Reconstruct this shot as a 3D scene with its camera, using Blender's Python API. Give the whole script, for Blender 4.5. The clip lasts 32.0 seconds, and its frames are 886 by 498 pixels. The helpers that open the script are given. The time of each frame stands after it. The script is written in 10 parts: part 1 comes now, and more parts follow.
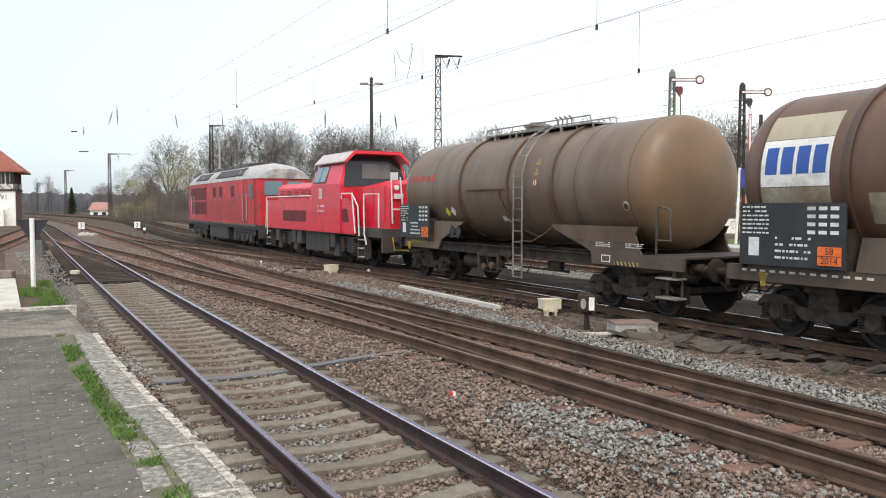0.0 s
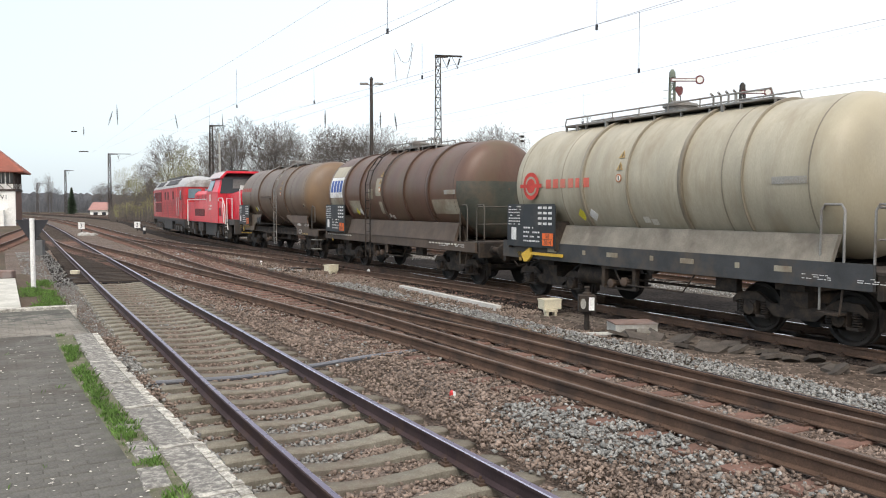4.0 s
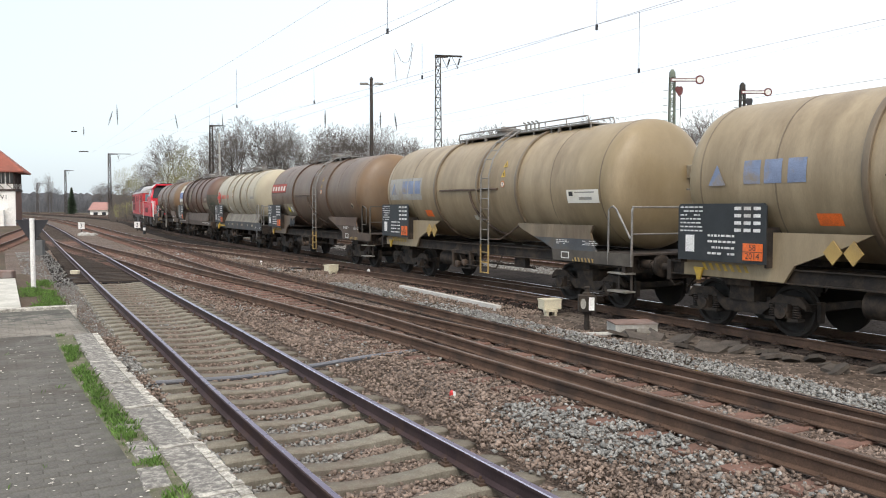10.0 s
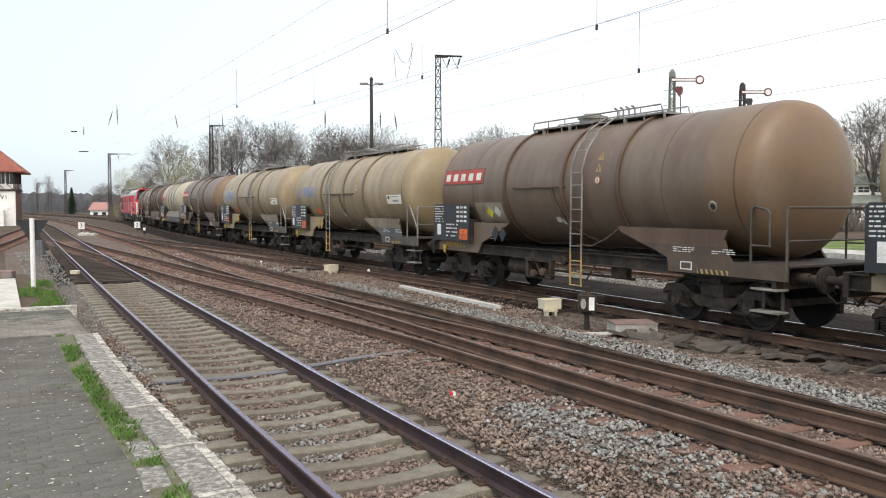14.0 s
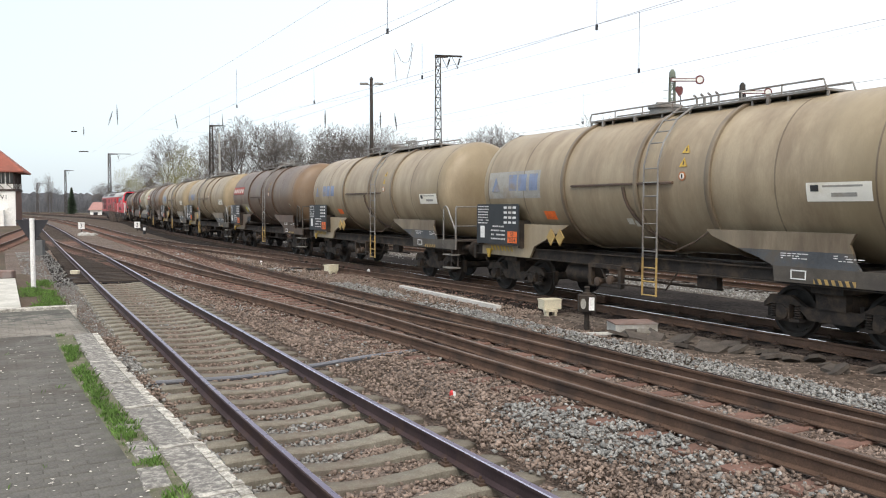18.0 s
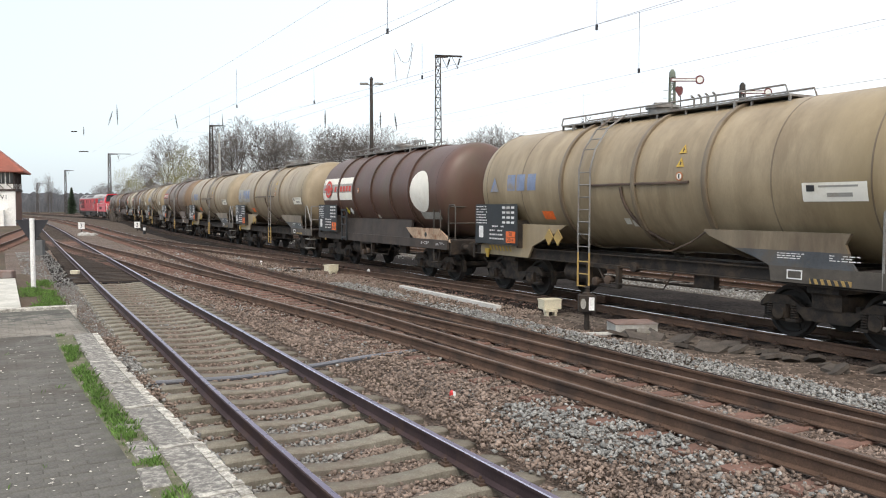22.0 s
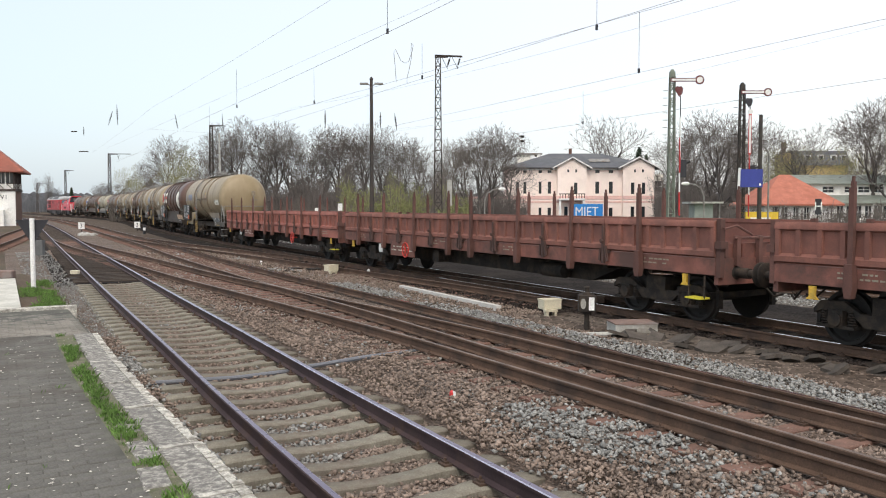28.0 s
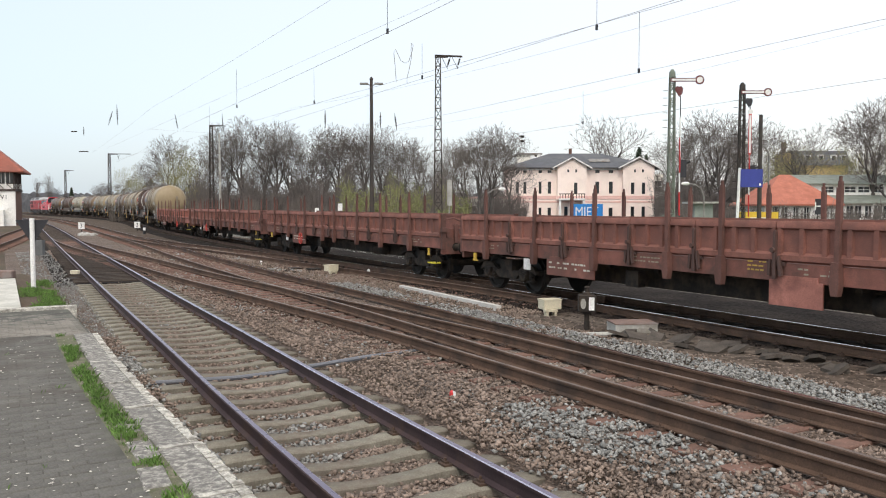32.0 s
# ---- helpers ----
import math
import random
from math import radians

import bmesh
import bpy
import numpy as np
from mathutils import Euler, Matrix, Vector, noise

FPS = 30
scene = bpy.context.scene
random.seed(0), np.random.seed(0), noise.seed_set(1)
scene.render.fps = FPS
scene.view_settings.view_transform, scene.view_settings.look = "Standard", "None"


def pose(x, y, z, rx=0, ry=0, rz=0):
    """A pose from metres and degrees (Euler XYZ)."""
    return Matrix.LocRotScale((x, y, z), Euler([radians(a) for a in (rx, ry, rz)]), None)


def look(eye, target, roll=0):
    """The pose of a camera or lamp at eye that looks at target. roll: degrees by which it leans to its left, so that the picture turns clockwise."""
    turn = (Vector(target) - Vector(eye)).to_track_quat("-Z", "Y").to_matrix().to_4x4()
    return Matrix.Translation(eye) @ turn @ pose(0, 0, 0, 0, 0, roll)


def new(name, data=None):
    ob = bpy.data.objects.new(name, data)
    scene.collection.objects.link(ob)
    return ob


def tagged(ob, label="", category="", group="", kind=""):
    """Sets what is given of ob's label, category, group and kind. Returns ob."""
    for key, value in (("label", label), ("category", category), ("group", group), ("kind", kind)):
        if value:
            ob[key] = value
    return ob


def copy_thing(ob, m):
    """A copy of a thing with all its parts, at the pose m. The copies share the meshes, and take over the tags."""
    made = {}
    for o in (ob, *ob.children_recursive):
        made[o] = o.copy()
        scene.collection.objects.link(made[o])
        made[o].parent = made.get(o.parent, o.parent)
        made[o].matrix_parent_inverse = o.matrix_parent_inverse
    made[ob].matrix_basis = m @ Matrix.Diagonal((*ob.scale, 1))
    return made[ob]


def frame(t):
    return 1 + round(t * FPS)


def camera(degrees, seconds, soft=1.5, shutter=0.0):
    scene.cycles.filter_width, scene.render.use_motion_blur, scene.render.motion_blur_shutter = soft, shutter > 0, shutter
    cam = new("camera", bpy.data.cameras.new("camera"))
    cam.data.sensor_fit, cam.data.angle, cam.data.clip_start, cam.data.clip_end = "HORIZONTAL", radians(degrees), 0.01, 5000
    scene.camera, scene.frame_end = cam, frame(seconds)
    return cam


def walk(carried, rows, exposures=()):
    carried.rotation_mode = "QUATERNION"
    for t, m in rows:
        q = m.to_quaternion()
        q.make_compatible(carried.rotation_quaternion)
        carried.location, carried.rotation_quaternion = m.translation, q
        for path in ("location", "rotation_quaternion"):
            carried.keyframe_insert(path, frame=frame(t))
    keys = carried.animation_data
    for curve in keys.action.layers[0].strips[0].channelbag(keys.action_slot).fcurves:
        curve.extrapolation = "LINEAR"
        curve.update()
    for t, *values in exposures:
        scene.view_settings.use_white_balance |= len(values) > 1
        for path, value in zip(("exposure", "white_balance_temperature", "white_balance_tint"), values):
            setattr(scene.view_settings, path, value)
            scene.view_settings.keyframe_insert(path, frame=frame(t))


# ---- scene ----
cam = camera(57.85, 32.0, soft=1.06)
CAM = pose(0, 0, 2.25, 87.23, 0, -28.82)
walk(cam, [(0.0, CAM), (32.0, CAM)], exposures=[(0.0, 0.20), (19.0, 0.20), (22.5, 0.21), (24.0, 0.26), (25.2, 0.1), (32.0, 0.05)])

# ---- light: bright overcast, weak high sun behind thin cloud ----
SUN_EL, SUN_AZ = 54.0, 212.0      # azimuth clockwise from +Y
world = bpy.data.worlds.new("overcast_sky")
scene.world = world
world.use_nodes = True
wn = world.node_tree
for n in list(wn.nodes):
    wn.nodes.remove(n)
sky = wn.nodes.new("ShaderNodeTexSky")
sky.sky_type = "NISHITA"
sky.sun_disc = False
sky.sun_elevation = radians(SUN_EL)
sky.sun_rotation = radians(SUN_AZ)
sky.air_density, sky.dust_density, sky.ozone_density = 1.0, 4.0, 1.0
bg_sky = wn.nodes.new("ShaderNodeBackground")
bg_sky.inputs[1].default_value = 0.085
bg_cloud = wn.nodes.new("ShaderNodeBackground")      # even cloud veil
bg_cloud.inputs[1].default_value = 0.80
w_add = wn.nodes.new("ShaderNodeAddShader")
w_out = wn.nodes.new("ShaderNodeOutputWorld")
w_co = wn.nodes.new("ShaderNodeTexCoord")
w_dot = wn.nodes.new("ShaderNodeVectorMath")          # the veil thins towards the low north-western sky
w_dot.operation = "DOT_PRODUCT"
w_dot.inputs[1].default_value = (-0.78, 0.45, -0.75)
w_rng = wn.nodes.new("ShaderNodeMapRange")
w_rng.inputs[1].default_value, w_rng.inputs[2].default_value = -0.45, 0.75
w_mix = wn.nodes.new("ShaderNodeMix")
w_mix.data_type = "RGBA"
w_mix.inputs[6].default_value, w_mix.inputs[7].default_value = (1.0, 0.985, 0.955, 1), (0.62, 0.755, 0.85, 1)
wn.links.new(w_co.outputs["Generated"], w_dot.inputs[0])
wn.links.new(w_dot.outputs["Value"], w_rng.inputs[0])
wn.links.new(w_rng.outputs[0], w_mix.inputs[0])
wn.links.new(w_mix.outputs[2], bg_cloud.inputs[0])
wn.links.new(sky.outputs[0], bg_sky.inputs[0])
wn.links.new(bg_sky.outputs[0], w_add.inputs[0])
wn.links.new(bg_cloud.outputs[0], w_add.inputs[1])
wn.links.new(w_add.outputs[0], w_out.inputs[0])
sun_data = bpy.data.lights.new("sun", "SUN")
sun_data.energy, sun_data.angle, sun_data.color = 1.25, radians(28), (1.0, 0.92, 0.82)
sun = new("sun", sun_data)
sa, se = radians(SUN_AZ), radians(SUN_EL)
sun.matrix_basis = look((math.sin(sa) * math.cos(se) * 100, math.cos(sa) * math.cos(se) * 100, math.sin(se) * 100), (0, 0, 0))


# ---- mesh helpers ----
def box(bm, x0, x1, y0, y1, z0, z1, m=None):
    vs = [bm.verts.new((x, y, z)) for z in (z0, z1) for y in (y0, y1) for x in (x0, x1)]
    if m is not None:
        for v in vs:
            v.co = m @ v.co
    for f in ((0, 2, 3, 1), (4, 5, 7, 6), (0, 1, 5, 4), (2, 6, 7, 3), (0, 4, 6, 2), (1, 3, 7, 5)):
        bm.faces.new([vs[i] for i in f])
    return vs


def prism(bm, poly, a0, a1, axis="y", m=None):
    """Extrude a polygon: axis x -> poly is (y, z); y -> (x, z); z -> (x, y)."""
    def at(p, a):
        v = {"x": (a, p[0], p[1]), "y": (p[0], a, p[1]), "z": (p[0], p[1], a)}[axis]
        v = Vector(v)
        return m @ v if m is not None else v
    lo = [bm.verts.new(at(p, a0)) for p in poly]
    hi = [bm.verts.new(at(p, a1)) for p in poly]
    n = len(poly)
    bm.faces.new(lo[::-1])
    bm.faces.new(hi)
    for i in range(n):
        bm.faces.new((lo[i], lo[(i + 1) % n], hi[(i + 1) % n], hi[i]))


def tube(bm, pts, r, n=8, r2=None):
    """A round bar along a polyline, with end caps; r2 is the end radius of a tapered bar."""
    pts = [Vector(p) for p in pts]
    rings = []
    last = len(pts) - 1
    for i, p in enumerate(pts):
        d = (pts[min(i + 1, last)] - pts[max(i - 1, 0)]).normalized()
        a = d.orthogonal().normalized() if not rings else (side - d * side.dot(d)).normalized()
        side = a
        b = d.cross(a)
        rr = r if r2 is None else r + (r2 - r) * i / last
        rings.append([bm.verts.new(p + (a * math.cos(k * math.tau / n) + b * math.sin(k * math.tau / n)) * rr) for k in range(n)])
    for A, B in zip(rings, rings[1:]):
        for k in range(n):
            bm.faces.new((A[k], A[(k + 1) % n], B[(k + 1) % n], B[k]))
    bm.faces.new(rings[0][::-1])
    bm.faces.new(rings[-1])


def lathe(bm, prof, c, axis="y", n=32):
    """Turn a profile of (along, radius) round an axis through c."""
    c = Vector(c)
    rings = []
    for a, r in prof:
        ring = []
        for k in range(n):
            u, v = math.cos(k * math.tau / n) * r, math.sin(k * math.tau / n) * r
            ring.append(bm.verts.new(c + Vector({"x": (a, u, v), "y": (u, a, v), "z": (u, v, a)}[axis])))
        rings.append(ring)
    for A, B in zip(rings, rings[1:]):
        for k in range(n):
            bm.faces.new((A[k], A[(k + 1) % n], B[(k + 1) % n], B[k]))
    bm.faces.new(rings[0][::-1])
    bm.faces.new(rings[-1])


def finish(bm, name, material, smooth=35):
    bmesh.ops.recalc_face_normals(bm, faces=bm.faces)
    me = bpy.data.meshes.new(name)
    bm.to_mesh(me)
    bm.free()
    me.materials.append(material)
    if smooth:
        me.polygons.foreach_set("use_smooth", [True] * len(me.polygons))
        me.set_sharp_from_angle(angle=radians(smooth))
    return me


def part(name, bm, material, parent=None, label="", smooth=35, at=None):
    """Link a bmesh as one mesh object under a thing or under a part."""
    ob = new(name, finish(bm, name, material, smooth))
    if parent is not None:
        ob.parent = parent
    if at is not None:
        ob.matrix_basis = at
    if label:
        ob["label"] = label
    return ob


def piece(name, mesh, parent, m):
    """An object of its own on a shared mesh."""
    ob = new(name, mesh)
    ob.parent = parent
    ob.matrix_basis = m
    return ob


def arrays(name, verts, faces, material, smooth=False):
    """A mesh from numpy arrays of verts (n, 3) and faces (m, k)."""
    me = bpy.data.meshes.new(name)
    k = faces.shape[1]
    me.vertices.add(len(verts))
    me.vertices.foreach_set("co", np.ascontiguousarray(verts, dtype=np.float32).ravel())
    me.loops.add(faces.size)
    me.loops.foreach_set("vertex_index", np.ascontiguousarray(faces, dtype=np.int32).ravel())
    me.polygons.add(len(faces))
    me.polygons.foreach_set("loop_start", np.arange(len(faces), dtype=np.int32) * k)
    me.polygons.foreach_set("loop_total", np.full(len(faces), k, dtype=np.int32))
    if smooth:
        me.polygons.foreach_set("use_smooth", np.ones(len(faces), dtype=bool))
    me.update(calc_edges=True)
    me.materials.append(material)
    return me


def empty(name, at=None, **tags):
    ob = new(name)
    ob.empty_display_size = 0.3
    if at is not None:
        ob.matrix_basis = at
    return tagged(ob, **tags)


# ---- materials ----
def mat(name, base, rough=0.6, metal=0.0, var=0.25, scale=2.0, fine=60.0, grain=0.25, bump=0.15, dirt=None, amount=0.4,
        dscale=1.2, stretch=(1, 1, 1), rnd=0.0, island=0.0, coat=0.0, spec=0.5):
    """A weathered surface: base colour varied at two scales, blotches of dirt, fine relief."""
    m = bpy.data.materials.new(name)
    m.use_nodes = True
    t = m.node_tree
    N, K = t.nodes, t.links.new
    p = N["Principled BSDF"]
    co = N.new("ShaderNodeTexCoord")
    mp = N.new("ShaderNodeMapping")
    mp.inputs["Scale"].default_value = stretch
    K(co.outputs["Object"], mp.inputs[0])

    def noise_tex(s, detail=4.0, r=0.6):
        n = N.new("ShaderNodeTexNoise")
        n.inputs["Scale"].default_value, n.inputs["Detail"].default_value, n.inputs["Roughness"].default_value = s, detail, r
        K(mp.outputs[0], n.inputs["Vector"])
        return n.outputs["Fac"]

    def ramp(src, a, b, lo=0.3, hi=0.7):
        n = N.new("ShaderNodeMapRange")
        n.inputs[1].default_value, n.inputs[2].default_value, n.inputs[3].default_value, n.inputs[4].default_value = lo, hi, a, b
        K(src, n.inputs[0])
        return n.outputs[0]

    def mul(a, b):
        n = N.new("ShaderNodeMath")
        n.operation = "MULTIPLY"
        K(a, n.inputs[0])
        K(b, n.inputs[1])
        return n.outputs[0]
    big = noise_tex(scale, 5.0)
    small = noise_tex(fine, 3.0)
    f = mul(ramp(big, 1 - var, 1 + var), ramp(small, 1 - grain, 1 + grain))
    if rnd:
        oi = N.new("ShaderNodeObjectInfo")
        f = mul(f, ramp(oi.outputs["Random"], 1 - rnd, 1 + rnd, 0, 1))
    if island:
        ge = N.new("ShaderNodeNewGeometry")
        f = mul(f, ramp(ge.outputs["Random Per Island"], 1 - island, 1 + island, 0, 1))
    sc = N.new("ShaderNodeVectorMath")
    sc.operation = "SCALE"
    sc.inputs[0].default_value = base[:3]
    K(f, sc.inputs["Scale"])
    col = sc.outputs[0]
    if dirt:
        mx = N.new("ShaderNodeMix")
        mx.data_type = "RGBA"
        K(ramp(noise_tex(dscale, 6.0, 0.7), 0.0, 1.0, 0.62 - amount * 0.35, 0.82 - amount * 0.35), mx.inputs[0])
        K(col, mx.inputs[6])
        mx.inputs[7].default_value = (*dirt, 1)
        col = mx.outputs[2]
    K(col, p.inputs["Base Color"])
    K(ramp(small, rough - 0.08, min(1.0, rough + 0.1)), p.inputs["Roughness"])
    p.inputs["Metallic"].default_value = metal
    p.inputs["Coat Weight"].default_value = coat
    p.inputs["Specular IOR Level"].default_value = spec
    if bump:
        b = N.new("ShaderNodeBump")
        b.inputs["Strength"].default_value, b.inputs["Distance"].default_value = bump, 0.01
        K(small, b.inputs["Height"])
        K(b.outputs[0], p.inputs["Normal"])
    return m


M_RAIL_TOP = mat("rail_running_steel", (0.58, 0.55, 0.62), 0.12, 0.95, var=0.08, scale=1.0, fine=8, grain=0.05, bump=0.0)
M_RAIL_TOP_NEAR = mat("violet_worn_rail_head", (0.21, 0.175, 0.235), 0.30, 0.9, var=0.12, scale=1.0, fine=8, grain=0.08, bump=0.0)
M_RAIL_EDGE = mat("bright_running_edge", (0.62, 0.58, 0.64), 0.25, 0.95, var=0.08, scale=1.0, fine=8, grain=0.05, bump=0.0)
M_RAIL_SIDE_NEAR = mat("violet_brown_rail_side", (0.062, 0.043, 0.046), 0.7, 0.2, dirt=(0.085, 0.055, 0.045), bump=0.2, spec=0.2)
M_RAIL_RUST = mat("rail_rust", (0.122, 0.078, 0.056), 0.75, 0.2, dirt=(0.06, 0.045, 0.038), bump=0.25, spec=0.2)
M_RAIL_TOP_DULL = mat("rail_dull_top", (0.17, 0.125, 0.10), 0.5, 0.4, dirt=(0.10, 0.07, 0.05), bump=0.1)
M_CONC_SLEEPER = mat("concrete_sleeper", (0.212, 0.198, 0.160), 0.9, var=0.28, dirt=(0.125, 0.10, 0.082), rnd=0.12, bump=0.4, spec=0.1)
M_TAR_SLEEPER = mat("tarred_wooden_sleeper", (0.062, 0.05, 0.042), 0.9, var=0.3, dirt=(0.04, 0.034, 0.03), rnd=0.2, bump=0.4, spec=0.1)
M_RED_SLEEPER = mat("rust_stained_sleeper", (0.165, 0.098, 0.078), 0.9, var=0.3, dirt=(0.10, 0.075, 0.06), rnd=0.2, bump=0.4, spec=0.1)


def stony(name, c1, c2, cell=16.0):
    """Ground of small stones: a colour for each cell, darker between the stones."""
    m = bpy.data.materials.new(name)
    m.use_nodes = True
    N, K = m.node_tree.nodes, m.node_tree.links.new
    p = N["Principled BSDF"]
    co = N.new("ShaderNodeTexCoord")
    vo = N.new("ShaderNodeTexVoronoi")
    vo.inputs["Scale"].default_value = cell
    K(co.outputs["Object"], vo.inputs["Vector"])
    no = N.new("ShaderNodeTexNoise")
    no.inputs["Scale"].default_value, no.inputs["Detail"].default_value = 0.5, 6.0
    K(co.outputs["Object"], no.inputs["Vector"])
    mx = N.new("ShaderNodeMix")
    mx.data_type = "RGBA"
    mx.inputs[6].default_value, mx.inputs[7].default_value = (*c1, 1), (*c2, 1)
    rg = N.new("ShaderNodeMapRange")
    rg.inputs[1].default_value, rg.inputs[2].default_value = 0.42, 0.62
    K(no.outputs["Fac"], rg.inputs[0])
    K(rg.outputs[0], mx.inputs[0])
    bw = N.new("ShaderNodeRGBToBW")
    K(vo.outputs["Color"], bw.inputs[0])
    r2 = N.new("ShaderNodeMapRange")
    r2.inputs[3].default_value, r2.inputs[4].default_value = 0.45, 1.55
    K(bw.outputs[0], r2.inputs[0])
    sc = N.new("ShaderNodeVectorMath")
    sc.operation = "SCALE"
    K(mx.outputs[2], sc.inputs[0])
    K(r2.outputs[0], sc.inputs["Scale"])
    K(sc.outputs[0], p.inputs["Base Color"])
    p.inputs["Roughness"].default_value = 1.0
    p.inputs["Specular IOR Level"].default_value = 0.05
    bp = N.new("ShaderNodeBump")
    bp.invert = True
    bp.inputs["Strength"].default_value, bp.inputs["Distance"].default_value = 0.9, 0.03
    K(vo.outputs["Distance"], bp.inputs["Height"])
    K(bp.outputs[0], p.inputs["Normal"])
    return m


M_BALLAST_BED = stony("ballast_bed_stones", (0.148, 0.115, 0.095), (0.17, 0.142, 0.124), 26.0)
M_GRAVEL = stony("dirty_grey_gravel", (0.105, 0.092, 0.08), (0.14, 0.13, 0.115), 18.0)
M_YARD = stony("brown_yard_stones", (0.085, 0.066, 0.053), (0.115, 0.096, 0.08), 9.0)
# oily stones; the shadow under the train is painted into this colour as well
M_BALLAST_DARK = stony("oily_shadowed_ballast", (0.022, 0.019, 0.018), (0.04, 0.034, 0.03))
M_STONE_DARK = mat("oily_shadowed_ballast_stone", (0.042, 0.034, 0.03), 0.85, var=0.2, island=0.5, bump=0.3, spec=0.1)
M_STONE_BROWN = mat("brown_ballast_stone", (0.228, 0.178, 0.146), 0.9, var=0.2, island=0.36, bump=0.3, spec=0.1)
M_STONE_GREY = mat("grey_ballast_stone", (0.272, 0.27, 0.255), 0.88, var=0.2, island=0.36, bump=0.3, spec=0.1)
M_PAVER = mat("concrete_paver", (0.14, 0.135, 0.123), 0.92, var=0.3, scale=1.1, rnd=0.10, island=0.10, bump=0.5, dirt=(0.10, 0.092, 0.08), amount=0.5, dscale=0.9, spec=0.1)
M_JOINT = mat("paver_joint_soil", (0.115, 0.112, 0.098), 0.95, var=0.4, fine=90, spec=0.1)
M_KERB = mat("weathered_kerb_concrete", (0.42, 0.405, 0.36), 0.92, var=0.35, scale=5.0, fine=90, grain=0.5, dirt=(0.17, 0.162, 0.152), amount=0.74, dscale=16.0, bump=0.9, rnd=0.15, spec=0.1)
M_KERB_LIP = mat("pale_kerb_edge", (0.60, 0.58, 0.52), 0.92, var=0.3, scale=6.0, fine=120, grain=0.45, dirt=(0.24, 0.225, 0.195), amount=0.6, dscale=9.0, bump=0.9, rnd=0.12, spec=0.1)
M_PATH = mat("pale_slab_concrete", (0.52, 0.51, 0.46), 0.92, var=0.15, dirt=(0.36, 0.35, 0.30), amount=0.4, bump=0.3, spec=0.1)
M_VERGE_EARTH = mat("mossy_verge_earth", (0.15, 0.14, 0.105), 0.95, var=0.4, scale=6, fine=90, grain=0.4, dirt=(0.10, 0.115, 0.06), amount=0.5, dscale=5, bump=0.6, spec=0.1)
M_LANE = mat("worn_lane_brick", (0.20, 0.185, 0.16), 0.92, var=0.25, scale=1.2, island=0.12, bump=0.4, spec=0.1)
M_GRASS = mat("grass_blades", (0.115, 0.20, 0.052), 0.8, var=0.3, island=0.5, bump=0, spec=0.1)
M_SOIL = mat("yard_ground", (0.098, 0.074, 0.055), 0.95, var=0.35, scale=0.12, fine=14, grain=0.45, bump=0.7, dirt=(0.072, 0.07, 0.046), dscale=0.1, spec=0.1)
M_BLACK = mat("sooty_running_gear", (0.033, 0.029, 0.026), 0.75, 0.1, var=0.3, dirt=(0.075, 0.056, 0.042), amount=0.5, bump=0.3, dscale=3, spec=0.2)
M_WHEEL = mat("wheel_steel", (0.024, 0.021, 0.019), 0.7, 0.2, dirt=(0.04, 0.032, 0.026))
M_STEEL = mat("grey_galvanised_steel", (0.27, 0.265, 0.25), 0.6, 0.4, dirt=(0.17, 0.13, 0.10))
M_MAST = mat("rusty_lattice_steel", (0.055, 0.049, 0.045), 0.8, 0.2, dirt=(0.08, 0.055, 0.042))


# ---- the lines of the tracks: lateral place x over the distance y ----
def spline(knots):
    ys = np.array([k[0] for k in knots], float)
    xs = np.array([k[1] for k in knots], float)
    n = len(ys)
    h = np.diff(ys)
    A, r = np.eye(n), np.zeros(n)
    for i in range(1, n - 1):
        A[i, i - 1:i + 2] = h[i - 1], 2 * (h[i - 1] + h[i]), h[i]
        r[i] = 6 * ((xs[i + 1] - xs[i]) / h[i] - (xs[i] - xs[i - 1]) / h[i - 1])
    M = np.linalg.solve(A, r)

    def f(y):
        y = float(y)
        j = int(min(max(np.searchsorted(ys, y) - 1, 0), n - 2))
        if y < ys[0]:
            return xs[0] + (y - ys[0]) * ((xs[1] - xs[0]) / h[0] - M[1] * h[0] / 6)
        if y > ys[-1]:
            return xs[-1] + (y - ys[-1]) * ((xs[-1] - xs[-2]) / h[-1] + M[-2] * h[-1] / 6)
        a, b, H = ys[j + 1] - y, y - ys[j], h[j]
        return (M[j] * a ** 3 + M[j + 1] * b ** 3) / (6 * H) + (xs[j] / H - M[j] * H / 6) * a + (xs[j + 1] / H - M[j + 1] * H / 6) * b
    return f


LINE_TRAIN = spline([(-30, 12.98), (-12, 13.02), (5, 13.09), (20, 13.15), (40, 13.27), (65, 13.7), (95, 15.41), (130, 18.03),
                     (170, 18.09), (210, 14.71), (250, 10.55), (290, 6.86), (340, 2.71), (420, -3.5)])
LINE_NEAR = spline([(-20, 3.02), (0, 3.01), (9, 3.03), (13.5, 3.09), (21.5, 3.17), (30, 3.29), (42, 3.46), (53, 3.63), (64, 3.83), (92, 4.27), (130, 4.3), (170, 2.9), (220, -0.8), (300, -7.5)])
LINE_MID_A = spline([(-20, 7.0), (4, 6.98), (7, 6.92), (11, 6.83), (15, 6.62), (19, 6.33), (24, 5.95), (30, 5.5), (37, 5.1), (45, 4.5), (54, 3.98), (65, 3.86), (92, 4.27)])
